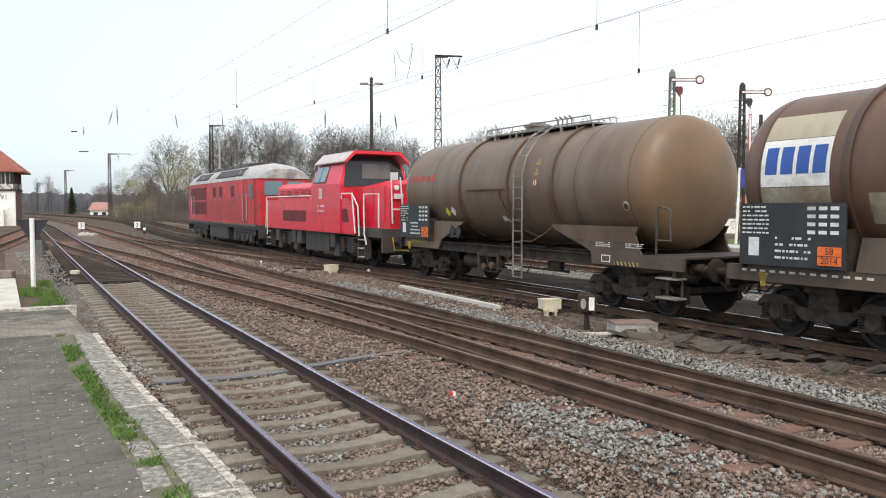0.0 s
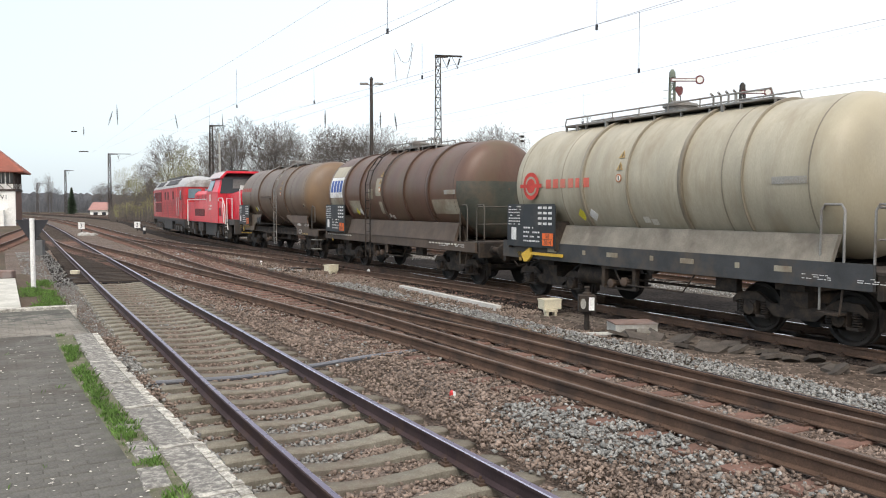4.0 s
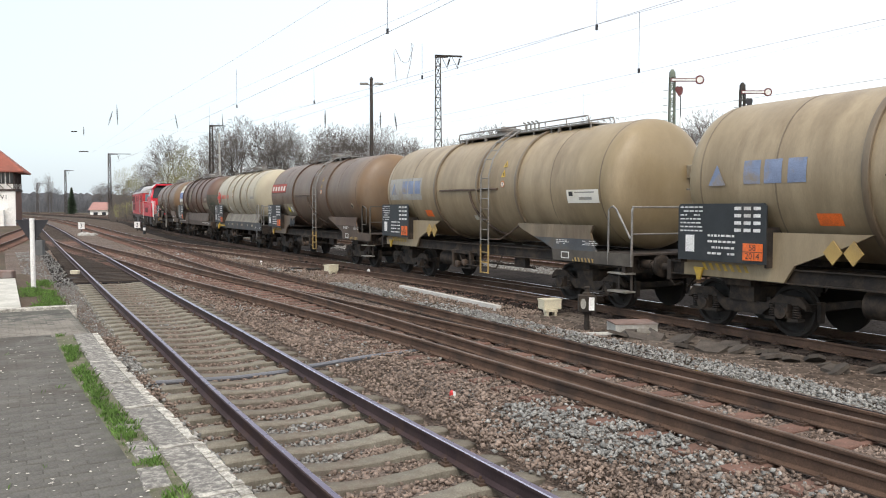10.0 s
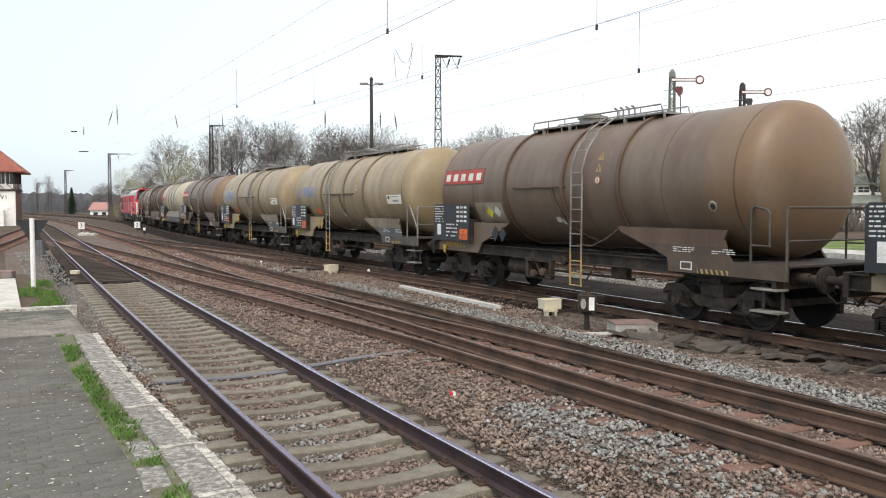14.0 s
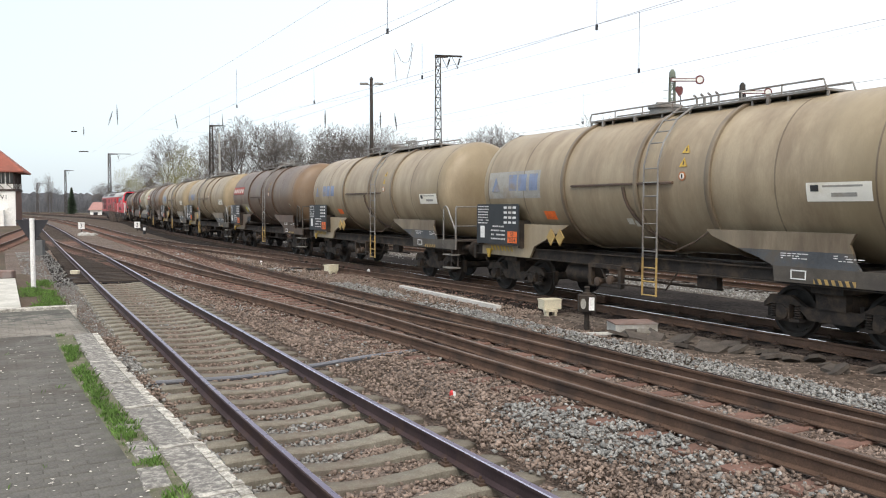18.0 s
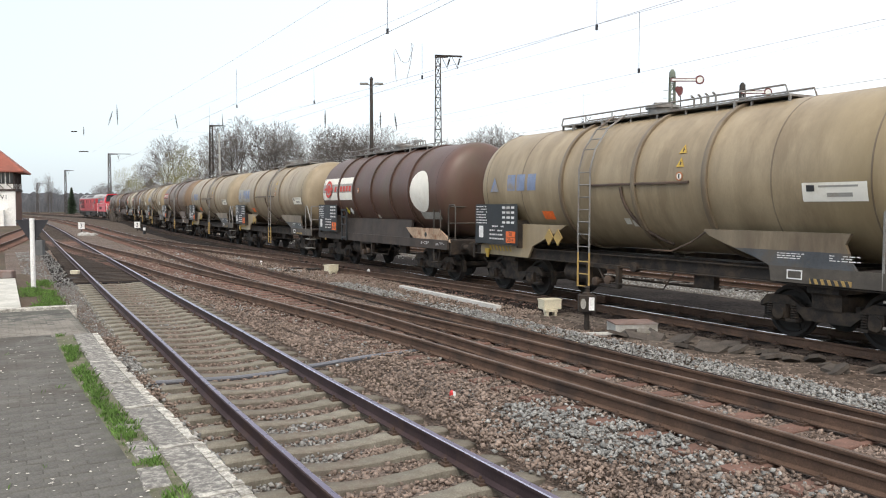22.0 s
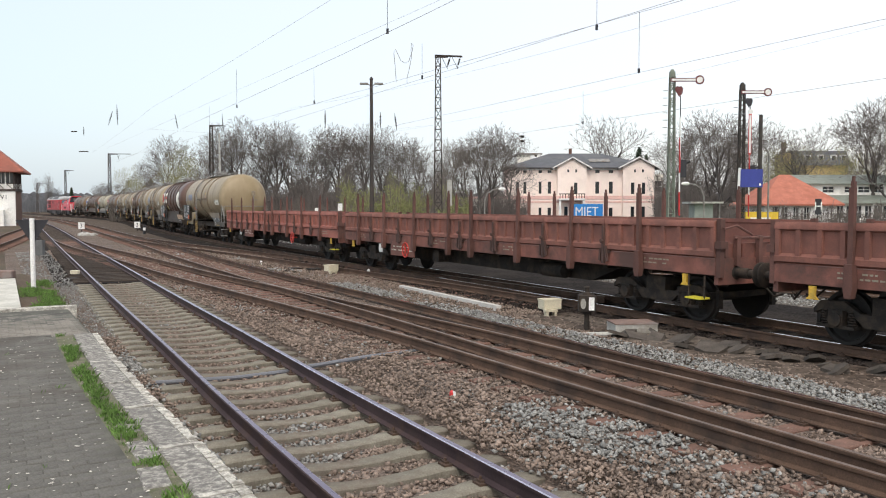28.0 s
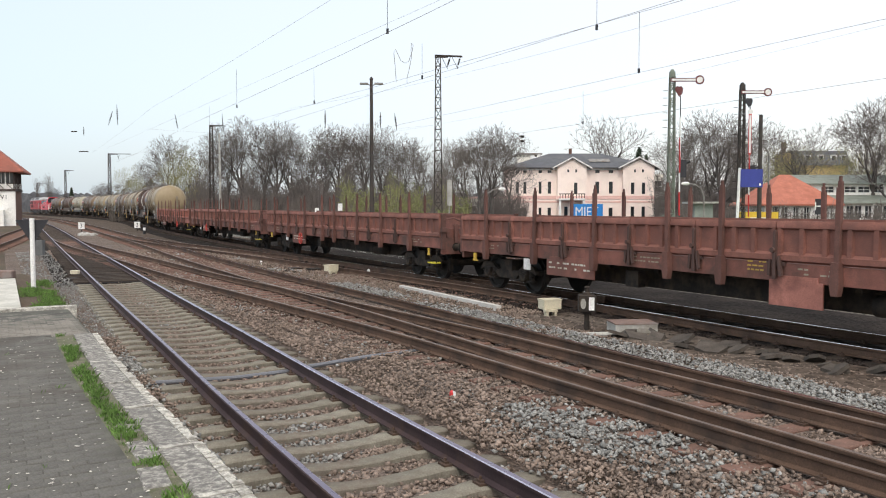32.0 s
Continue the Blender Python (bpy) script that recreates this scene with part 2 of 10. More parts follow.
LINE_MID_B = spline([(-20, 7.32), (5, 7.36), (9, 7.41), (12, 7.46), (16, 7.56), (21, 7.6), (26, 7.62), (33, 7.63), (40, 7.75), (51, 8.1), (64, 8.2), (80, 8.35), (95, 8.55), (130, 8.6), (170, 7.2), (210, 4.2), (260, -0.5), (340, -8)])
LINE_CROSS = spline([(12, 13.0), (20, 12.6), (26, 12.1), (31, 11.6), (35, 11.2), (40, 10.6), (45, 9.95), (52, 9.1), (60, 8.5), (70, 8.25)])
LINE_FAR = spline([(-40, 20.6), (0, 20.6), (40, 20.8), (65, 21.1), (95, 22.4), (130, 24.4), (170, 24.4), (210, 21), (250, 17), (340, 9)])


def rise(y):
    """The turnout tracks lie a little higher near the platform."""
    return 0.10 * min(1.0, max(0.0, (26 - y) / 14))


def grade(y):
    """The line climbs gently away from the station."""
    return 0.005 * max(0.0, min(y, 300.0) - 10.0)


SPEED = (7.27735677, 9.59569042e-02, 3.17385280e-03, 6.57809018e-04, 6.61673421e-05)


def travelled(t):
    """Metres that the train has run since the start of the clip."""
    def s(u):
        return sum(c * u ** (i + 1) / math.factorial(i + 1) for i, c in enumerate(SPEED))
    return s(t - 26) - s(-26)


RAIL_PROF = [(-0.0625, -0.172), (0.0625, -0.172), (0.0625, -0.158), (0.012, -0.138), (0.010, -0.05), (0.034, -0.036), (0.036, -0.008), (0.026, 0.0), (-0.026, 0.0), (-0.036, -0.008), (-0.034, -0.036), (-0.010, -0.05), (-0.012, -0.138), (-0.0625, -0.158)]


def line_points(line, y0, y1):
    ys, y = [], y0
    while y < y1:
        ys.append(y)
        y += 1.0 if y < 60 else 4.0
    ys.append(y1)
    return [(line(y), y, (line(y + 0.5) - line(y - 0.5))) for y in ys]


def rail(name, line, off, y0, y1, parent, top, up=0.0, bright=None):
    """One rail swept along its line: running head in its own metal, the rest rusty."""
    pts = line_points(line, y0, y1)
    rows = []
    bm = bmesh.new()
    for x, y, sl in pts:
        c, s = 1 / math.hypot(1, sl), -sl / math.hypot(1, sl)
        rows.append([bm.verts.new((x + (off + u) * c, y + (off + u) * s, z + up * rise(y) + grade(y))) for u, z in RAIL_PROF])
    n = len(RAIL_PROF)
    for A, B in zip(rows, rows[1:]):
        for k in range(n):
            f = bm.faces.new((A[k], B[k], B[(k + 1) % n], A[(k + 1) % n]))
            f.material_index = 1 if k == 7 else (2 if bright is not None and k == (6 if off < 0 else 8) else 0)
    bm.faces.new(rows[0])
    bm.faces.new(rows[-1][::-1])
    ob = part(name, bm, M_RAIL_RUST if bright is None else M_RAIL_SIDE_NEAR, parent, smooth=30)
    ob.data.materials.append(top)
    if bright is not None:
        ob.data.materials.append(bright)
    return ob


# ---- ground, one sheet to the horizon ----
def ground():
    bm = bmesh.new()
    xs = [-3000, -800, -200, -60, -20, 0, 20, 60, 200, 800, 3000]
    ys = [-800, -200, -60, 10, 60, 120, 200, 300, 500, 1200, 3500]
    g = [[bm.verts.new((x, y, -0.30 + grade(y))) for x in xs] for y in ys]
    for j in range(len(ys) - 1):
        for i in range(len(xs) - 1):
            bm.faces.new((g[j][i], g[j][i + 1], g[j + 1][i + 1], g[j + 1][i]))
    tagged(part("ground", bm, M_SOIL), "brown grey gravelly railway yard ground", "ground", kind="structure")


ground()


def bed(name, x_of, half, y0, y1, z, label, up=0.0, material=None):
    bm = bmesh.new()
    rows = []
    y = y0
    while y <= y1:
        x = x_of(y)
        rows.append([bm.verts.new((x + u, y, zz)) for u, zz in ((-half - 0.3, -0.298 + grade(y)), (-half, z + up * rise(y) + grade(y)), (half, z + up * rise(y) + grade(y)), (half + 0.3, -0.298 + grade(y)))])
        y += 3.0
    for A, B in zip(rows, rows[1:]):
        for k in range(3):
            bm.faces.new((A[k], A[k + 1], B[k + 1], B[k]))
    return tagged(part(name, bm, material or M_BALLAST_BED), label, "ballast", kind="structure")


bed("ballast_bed_1", LINE_NEAR, 1.35, -9, 28.5, -0.262, "brown crushed stone ballast bed of the near track")
bed("ballast_bed_2", lambda y: (LINE_MID_A(y) + LINE_MID_B(y)) / 2, 1.9, -9, 190, -0.222, "brown and grey ballast bed of the turnout tracks", 1.0)
# wide and near black: the bed's colour stands in for the train's shadow
bed("ballast_bed_3", lambda y: LINE_TRAIN(y) + 1.3, 3.3, -30, 60, -0.219, "oily ballast bed with the train's shadow put into its dark colour", material=M_BALLAST_DARK)
bed("ballast_bed_5", lambda y: LINE_TRAIN(y) + 0.4, 2.35, 60, 400, -0.219, "dark ballast bed where the line curves away", material=M_BALLAST_DARK)
bed("ballast_bed_6", LINE_NEAR, 1.5, 28.2, 300, -0.228, "dark oily bed of the near track beyond the points", material=M_BALLAST_DARK)
bed("ballast_bed_7", lambda y: 1.25, 0.85, 26, 62, -0.292, "dirty gravel beside the near track", material=M_BALLAST_BED)
bed("ballast_bed_8", lambda y: LINE_NEAR(y) + 6.0, 7.0, 34, 240, -0.293, "brown stony ground between the turnouts", material=M_YARD)
bed("ballast_bed_9", lambda y: LINE_TRAIN(y) - 2.15, 0.7, 3, 17, -0.17, "strip of dark earth and rubble beside the train track", material=M_YARD)
bed("ballast_bed_10", lambda y: LINE_TRAIN(y) + 7.6, 2.8, -30, 66, -0.225, "grey stone ballast between the train and the far track", material=M_GRAVEL)
bed("ballast_bed_4", LINE_FAR, 1.7, 63, 330, -0.219, "grey ballast bed of the far track")


def sleeper_mesh(kind):
    bm = bmesh.new()
    if kind == "concrete":     # waisted sleeper, high under the rails
        pr = [(-1.3, 0.10, -0.205), (-1.15, 0.145, -0.188), (-0.55, 0.145, -0.185), (-0.35, 0.115, -0.21), (0, 0.105, -0.222), (0.35, 0.115, -0.21), (0.55, 0.145, -0.185), (1.15, 0.145, -0.188), (1.3, 0.10, -0.205)]
    else:
        pr = [(-1.25, 0.13, -0.19), (1.25, 0.13, -0.19)]
    rows = [[bm.verts.new(v) for v in ((x, -w, -0.36), (x, -w * 0.93, z - 0.012), (x, -w * 0.82, z), (x, w * 0.82, z), (x, w * 0.93, z - 0.012), (x, w, -0.36))] for x, w, z in pr]
    for A, B in zip(rows, rows[1:]):
        for k in range(5):
            bm.faces.new((A[k], B[k], B[k + 1], A[k + 1]))
    bm.faces.new(rows[0])
    bm.faces.new(rows[-1][::-1])
    return finish(bm, "sleeper_" + kind, {"concrete": M_CONC_SLEEPER, "wood": M_RED_SLEEPER, "tarred": M_TAR_SLEEPER}[kind], 40)


SLEEPER_C, SLEEPER_W, SLEEPER_T = sleeper_mesh("concrete"), sleeper_mesh("wood"), sleeper_mesh("tarred")


def clip_mesh():
    bm = bmesh.new()
    box(bm, -0.14, 0.14, -0.065, 0.065, -0.188, -0.164)
    for s in (-1, 1):
        box(bm, s * 0.095 - 0.02, s * 0.095 + 0.02, -0.04, 0.04, -0.164, -0.142)
        tube(bm, [(s * 0.095, 0, -0.142), (s * 0.095, 0, -0.112)], 0.014, 6)
    return finish(bm, "rail_fastening", M_RAIL_RUST)


FASTENING = clip_mesh()


def track(name, line, y0, y1, step, sleeper, top, label, near=(0, 0), offsets=(-0.7525, 0.7525), up=0.0):
    root = empty(name, label=label, category="railway track", kind="structure")
    for o in offsets:
        rail("rail", line, o, y0, y1, root, M_RAIL_TOP if line is LINE_MID_B and o > 0 else top, up, M_RAIL_EDGE if top is M_RAIL_TOP_NEAR else None)
    y, rest = math.ceil(y0 / step) * step, []
    while y < y1 - 0.3:
        a = -math.degrees(math.atan(line(y + 0.5) - line(y - 0.5))) + random.uniform(-0.5, 0.5)
        m = pose(line(y) + random.uniform(-0.02, 0.02), y + random.uniform(-0.015, 0.015), random.uniform(-0.006, 0.004) + up * rise(y) + grade(y), 0, 0, a)
        if up and line is LINE_MID_B and y < 22:      # shared long timbers of the turnout
            y += step
            continue
        if near[0] <= y < near[1]:
            sl = piece("sleeper", sleeper, root, m)
            if y < 22:
                for o in offsets:
                    piece("fastening", FASTENING, root, m @ pose(o, 0, 0))
        elif y < 160:
            rest.append(m)
        y += step
    if rest:
        co = np.array([v.co for v in sleeper.vertices])
        polys = [list(p.vertices) for p in sleeper.polygons]
        bm_me = bpy.data.meshes.new("sleeper_row")
        V, F = [], []
        for m in rest:
            k = len(V)
            V += [tuple(m @ Vector(c)) for c in co]
            F += [[i + k for i in p] for p in polys]
        bm_me.from_pydata(V, [], F)
        bm_me.materials.append(sleeper.materials[0])
        ob = new("sleeper_row", bm_me)
        ob.parent = root
        ob["kind"] = "stuff"
    return root


track("track_near", LINE_NEAR, -6, 28.4, 0.6, SLEEPER_C, M_RAIL_TOP_NEAR, "railway track with concrete sleepers and polished rail heads", (2, 50))
track("track_near_far_end", LINE_NEAR, 28.4, 300, 0.6, SLEEPER_T, M_RAIL_TOP_NEAR, "polished railway track on dark tarred sleepers beyond the points", (28, 50))
track("track_middle_a", LINE_MID_A, -6, 66, 0.63, SLEEPER_W, M_RAIL_TOP_DULL, "rusty turnout track on red brown sleepers", (1, 45), up=1.0)
track("track_middle_b", LINE_MID_B, -6, 340, 0.63, SLEEPER_W, M_RAIL_TOP_DULL, "turnout track converging with its rusty neighbour", (20, 50), up=1.0)
track("track_crossover", LINE_CROSS, 16, 68, 0.63, SLEEPER_W, M_RAIL_TOP_DULL, "rusty crossover track that leaves the train's track", (16, 45))
track("track_train", LINE_TRAIN, -30, 410, 0.65, SLEEPER_T, M_RAIL_TOP, "railway track that carries the freight train", (-2, 40))
track("track_far", LINE_FAR, -30, 330, 0.65, SLEEPER_T, M_RAIL_TOP, "further railway track behind the train")
LINE_SIDING = spline([(40, -2.6), (55, -0.85), (66, 0.3), (76, 1.1), (85, 1.9), (95, 2.7), (110, 3.6)])
track("track_siding", LINE_SIDING, 42, 98, 0.65, SLEEPER_W, M_RAIL_TOP_DULL, "rusty overgrown siding near the signal tower")


# ---- rolling stock ----
WHEELS = []       # every wheelset, to be turned with the run of the train
RUN = []          # every vehicle: (thing, metres of its front buffers at the start, length, pivot distance)
MESHES = {}


def shared(key, make):
    if key not in MESHES:
        MESHES[key] = make()
    return MESHES[key]


def text(word, size, material, m, name="lettering", parent=None, depth=0.004):
    cu = bpy.data.curves.new(name, "FONT")
    cu.body, cu.size, cu.align_x, cu.align_y, cu.extrude = word, size, "CENTER", "CENTER", depth
    tmp = bpy.data.objects.new(name, cu)
    scene.collection.objects.link(tmp)
    me = bpy.data.meshes.new_from_object(tmp.evaluated_get(bpy.context.evaluated_depsgraph_get()))
    bpy.data.objects.remove(tmp)
    me.materials.clear()
    me.materials.append(material)
    ob = new(name, me)
    if parent is not None:
        ob.parent = parent
    ob.matrix_basis = m
    return ob


def wheelset_mesh(r):
    bm = bmesh.new()
    tube(bm, [(-1.05, 0, 0), (1.05, 0, 0)], 0.075, 10)
    for s in (-1, 1):
        lathe(bm, [(s * 0.69, 0.10), (s * 0.70, r * 0.55), (s * 0.69, r * 0.86), (s * 0.682, r + 0.028), (s * 0.715, r + 0.028), (s * 0.73, r), (s * 0.82, r - 0.006), (s * 0.82, r * 0.86), (s * 0.765, r * 0.8), (s * 0.755, r * 0.5), (s * 0.80, 0.13), (s * 0.83, 0.10)], (0, 0, 0), "x", 28)
    for k in range(4):      # balance holes, so that the turning shows
        a = k * math.tau / 4
        for s in (-1, 1):
            lathe(bm, [(s * 0.757, 0.035), (s * 0.772, 0.035)], (0, math.cos(a) * r * 0.62, math.sin(a) * r * 0.62), "x", 8)
    return finish(bm, "wheelset", M_WHEEL)


def bogie_frame_mesh(wb, n_ax):
    bm = bmesh.new()
    h = wb / 2
    for s in (-1, 1):
        x0, x1 = s * 0.96, s * 1.06
        # curved side frame: dips between the axles
        prism(bm, [(-h - 0.45, 0.60), (-h - 0.32, 0.74), (-h + 0.1, 0.76), (-0.5, 0.58), (0.5, 0.58), (h - 0.1, 0.76), (h + 0.32, 0.74), (h + 0.45, 0.60),
                   (h + 0.45, 0.52), (h + 0.28, 0.60), (h - 0.2, 0.60), (0.42, 0.36), (-0.42, 0.36), (-h + 0.2, 0.60), (-h - 0.28, 0.60), (-h - 0.45, 0.52)], x0, x1, "x")
        box(bm, s * 1.0 - 0.09, s * 1.0 + 0.09, -0.28, 0.28, 0.58, 0.86)
    box(bm, -1.0, 1.0, -0.24, 0.24, 0.56, 0.84)
    for s in (-1, 1):
        box(bm, -0.95, 0.95, s * (h + 0.42) - 0.05, s * (h + 0.42) + 0.05, 0.50, 0.62)
        for q in (-1, 1):      # brake shoes
            prism(bm, [(s * h + q * 0.50, 0.30), (s * h + q * 0.56, 0.30), (s * h + q * 0.56, 0.66), (s * h + q * 0.47, 0.66)], -0.82, -0.70, "x")
            prism(bm, [(s * h + q * 0.50, 0.30), (s * h + q * 0.56, 0.30), (s * h + q * 0.56, 0.66), (s * h + q * 0.47, 0.66)], 0.70, 0.82, "x")
    return finish(bm, "bogie_frame", M_BLACK)


def axle_box_mesh():
    bm = bmesh.new()
    box(bm, -0.09, 0.10, -0.13, 0.13, -0.15, 0.15)
    lathe(bm, [(-0.13, 0.09), (-0.125, 0.12), (-0.08, 0.125)], (0, 0, 0), "x", 14)
    box(bm, -0.09, 0.10, -0.34, 0.34, -0.15, -0.10)
    for s in (-1, 1):
        box(bm, -0.137, -0.128, -0.02, 0.02, s * 0.055 - 0.03, s * 0.055 + 0.03)
    return finish(bm, "axle_box", M_BLACK)


def spring_mesh():
    bm = bmesh.new()
    lathe(bm, [(k * 0.021, 0.085 if k % 2 else 0.060) for k in range(13)], (0, 0, 0), "z", 12)
    return finish(bm, "spring", M_BLACK)


def bogie(root, y, wb=1.8, r=0.46, axles=2):
    frame_ob = piece("bogie", shared(("bogie", wb), lambda: bogie_frame_mesh(wb, axles)), root, pose(0, y, 0))
    for a in ([-wb / 2, wb / 2] if axles == 2 else [-wb / 2, 0, wb / 2]):
        w = piece("wheelset", shared(("wheel", r), lambda: wheelset_mesh(r)), frame_ob, pose(0, a, r))
        WHEELS.append((w, a, r))
        for s in (-1, 1):
            piece("axle_box", shared("axle_box", axle_box_mesh), frame_ob, pose(s * 1.04, a, r, 0, 0, 0 if s < 0 else 180))
            for q in (-1, 1):
                piece("spring", shared("spring", spring_mesh), frame_ob, pose(s * 1.02, a + q * 0.24, r - 0.10))
    return frame_ob


def buffer_mesh():
    bm = bmesh.new()
    lathe(bm, [(-0.02, 0.13), (0.03, 0.13), (0.05, 0.10), (0.34, 0.10), (0.34, 0.075), (0.56, 0.075), (0.57, 0.20), (0.585, 0.235), (0.60, 0.235), (0.62, 0.18)], (0, 0, 0), "y", 18)
    return finish(bm, "buffer", M_BLACK)


def coupling_mesh():
    bm = bmesh.new()
    tube(bm, [(0, -0.1, 0), (0, 0.25, -0.02), (0, 0.42, -0.06), (0, 0.61, -0.10)], 0.035, 8)
    for s in (-1, 1):
        tube(bm, [(s * 0.05, 0.2, 0.0), (s * 0.07, 0.42, -0.08), (s * 0.05, 0.60, -0.10)], 0.022, 6)
        tube(bm, [(s * 0.32, 0.0, -0.05), (s * 0.34, 0.22, -0.22), (s * 0.30, 0.42, -0.42), (s * 0.2, 0.55, -0.36)], 0.022, 6)
    return finish(bm, "coupling", M_BLACK)


def ends(root, half):
    for s in (1, -1):
        for x in (-0.875, 0.875):
            piece("buffer", shared("buffer", buffer_mesh), root, pose(x, s * (half - 0.62), 1.06, 0, 0, 0 if s > 0 else 180))
        piece("coupling", shared("coupling", coupling_mesh), root, pose(0, s * (half - 0.62), 1.03, 0, 0, 0 if s > 0 else 180))


def bars(rng, x, y0, y1, z0, z1, rows, fill=0.75, thick=0.004):
    """Lettering too small to read: rows of short bars on a plane of constant x."""
    bm = bmesh.new()
    hz = (z1 - z0) / rows
    for k in range(rows):
        y = y1
        while y > y0 + 0.05:
            w = rng.uniform(0.035, 0.12)
            if rng.random() < fill:
                box(bm, x - thick, x, max(y - w, y0), y, z1 - (k + 0.36) * hz, z1 - k * hz)
            y -= w + 0.028
    return bm


def patch(y0, y1, a0, a1, r, cz, n=10):
    """A sheet on the tank's side; angles in degrees above the level of its axis, on the -x side."""
    bm = bmesh.new()
    rows = []
    for k in range(n + 1):
        a = radians(a0 + (a1 - a0) * k / n)
        rows.append([bm.verts.new((-r * math.cos(a), y, cz + r * math.sin(a))) for y in (y0, y1)])
    for A, B in zip(rows, rows[1:]):
        bm.faces.new((A[0], A[1], B[1], B[0]))
    return bm


def tank_paint(name, c, dirt, amount=0.5, ochre=None, half=7.0):
    """Old tank paint: blotched grime, runs down the flanks, dusty ochre domes."""
    m = mat(name, c, 0.44, 0.0, var=0.20, scale=0.9, fine=35, grain=0.08, bump=0.05, dirt=dirt, amount=amount, dscale=0.8, stretch=(1, 1.6, 0.45))
    t = m.node_tree
    N, K = t.nodes, t.links.new
    p = N["Principled BSDF"]
    col = p.inputs["Base Color"].links[0].from_socket
    co = N.new("ShaderNodeTexCoord")
    xyz = N.new("ShaderNodeSeparateXYZ")
    K(co.outputs["Object"], xyz.inputs[0])

    def mapped(src, lo, hi, a=0.0, b=1.0):
        r = N.new("ShaderNodeMapRange")
        r.inputs[1].default_value, r.inputs[2].default_value, r.inputs[3].default_value, r.inputs[4].default_value = lo, hi, a, b
        K(src, r.inputs[0])
        return r.outputs[0]

    def times(a, b):
        q = N.new("ShaderNodeMath")
        q.operation = "MULTIPLY"
        K(a, q.inputs[0])
        K(b, q.inputs[1])
        return q.outputs[0]

    def mixed(f, a, b):
        x = N.new("ShaderNodeMix")
        x.data_type = "RGBA"
        K(f, x.inputs[0])
        K(a, x.inputs[6])
        x.inputs[7].default_value = (*b, 1)
        return x.outputs[2]
    mp = N.new("ShaderNodeMapping")
    mp.inputs["Scale"].default_value = (0.5, 4.5, 0.5)
    K(co.outputs["Object"], mp.inputs[0])
    runs = N.new("ShaderNodeTexNoise")
    runs.inputs["Scale"].default_value, runs.inputs["Detail"].default_value = 1.0, 5.0
    K(mp.outputs[0], runs.inputs["Vector"])
    col = mixed(mapped(runs.outputs["Fac"], 0.50, 0.82, 0.0, 0.34), col, [v * 0.62 for v in dirt])
    if ochre:
        patchy = N.new("ShaderNodeTexNoise")
        patchy.inputs["Scale"].default_value, patchy.inputs["Detail"].default_value = 0.9, 6.0
        K(co.outputs["Object"], patchy.inputs["Vector"])
        ab = N.new("ShaderNodeMath")
        ab.operation = "ABSOLUTE"
        K(xyz.outputs["Y"], ab.inputs[0])
        col = mixed(times(mapped(ab.outputs[0], half - 2.6, half - 1.2), mapped(patchy.outputs["Fac"], 0.35, 0.62, 0.25, 0.85)), col, ochre)
    K(col, p.inputs["Base Color"])
    return m


P_TAN = tank_paint("tan_tank_paint", (0.352, 0.285, 0.190), (0.245, 0.188, 0.122), 0.55, (0.255, 0.202, 0.118))
P_TAN_DULL = tank_paint("dull_tan_tank_paint", (0.335, 0.265, 0.168), (0.235, 0.180, 0.110), 0.55, (0.265, 0.203, 0.108))
P_BROWN = tank_paint("brown_tank_paint", (0.158, 0.119, 0.085), (0.125, 0.083, 0.059), 0.55, (0.21, 0.128, 0.062))
P_DARK = tank_paint("dark_brown_tank_paint", (0.118, 0.064, 0.043), (0.115, 0.078, 0.048), 0.5)
P_MAROON = tank_paint("maroon_brown_tank_paint", (0.105, 0.056, 0.042), (0.098, 0.064, 0.042), 0.5)
P_CREAM = tank_paint("cream_tank_paint", (0.405, 0.37, 0.282), (0.31, 0.265, 0.185), 0.4, (0.40, 0.355, 0.245), 6.0)

# darker than the tanks: grime and the bands' edge shadows in one colour
BAND_PAINT = {P_TAN_DULL: tank_paint("dull_tan_band_paint", (0.215, 0.172, 0.115), (0.135, 0.10, 0.066), 0.6), P_TAN: tank_paint("tan_band_paint", (0.225, 0.182, 0.125), (0.14, 0.105, 0.07), 0.6), P_BROWN: tank_paint("brown_band_paint", (0.12, 0.078, 0.05), (0.085, 0.05, 0.034), 0.6),
              P_DARK: tank_paint("dark_band_paint", (0.08, 0.044, 0.032), (0.07, 0.045, 0.03), 0.5), P_MAROON: tank_paint("maroon_band_paint", (0.078, 0.042, 0.032), (0.06, 0.038, 0.026), 0.5),
              P_CREAM: tank_paint("cream_band_paint", (0.27, 0.24, 0.18), (0.17, 0.145, 0.105), 0.5)}
P_SKIRT_GREY = mat("grimy_grey_frame_paint", (0.046, 0.048, 0.050), 0.6, dirt=(0.09, 0.072, 0.055), var=0.3)
P_SKIRT_BROWN = mat("grimy_brown_frame_paint", (0.086, 0.062, 0.046), 0.7, dirt=(0.07, 0.055, 0.045), var=0.3)
P_SKIRT_DARK = mat("sooty_frame_paint", (0.05, 0.04, 0.034), 0.75, dirt=(0.075, 0.055, 0.042), var=0.3)
P_LEDGE = mat("rust_stained_fitting", (0.075, 0.052, 0.038), 0.7, dirt=(0.11, 0.07, 0.045), var=0.3)
P_APRON = mat("grey_beige_apron_paint", (0.20, 0.18, 0.145), 0.7, dirt=(0.12, 0.10, 0.08), var=0.25)
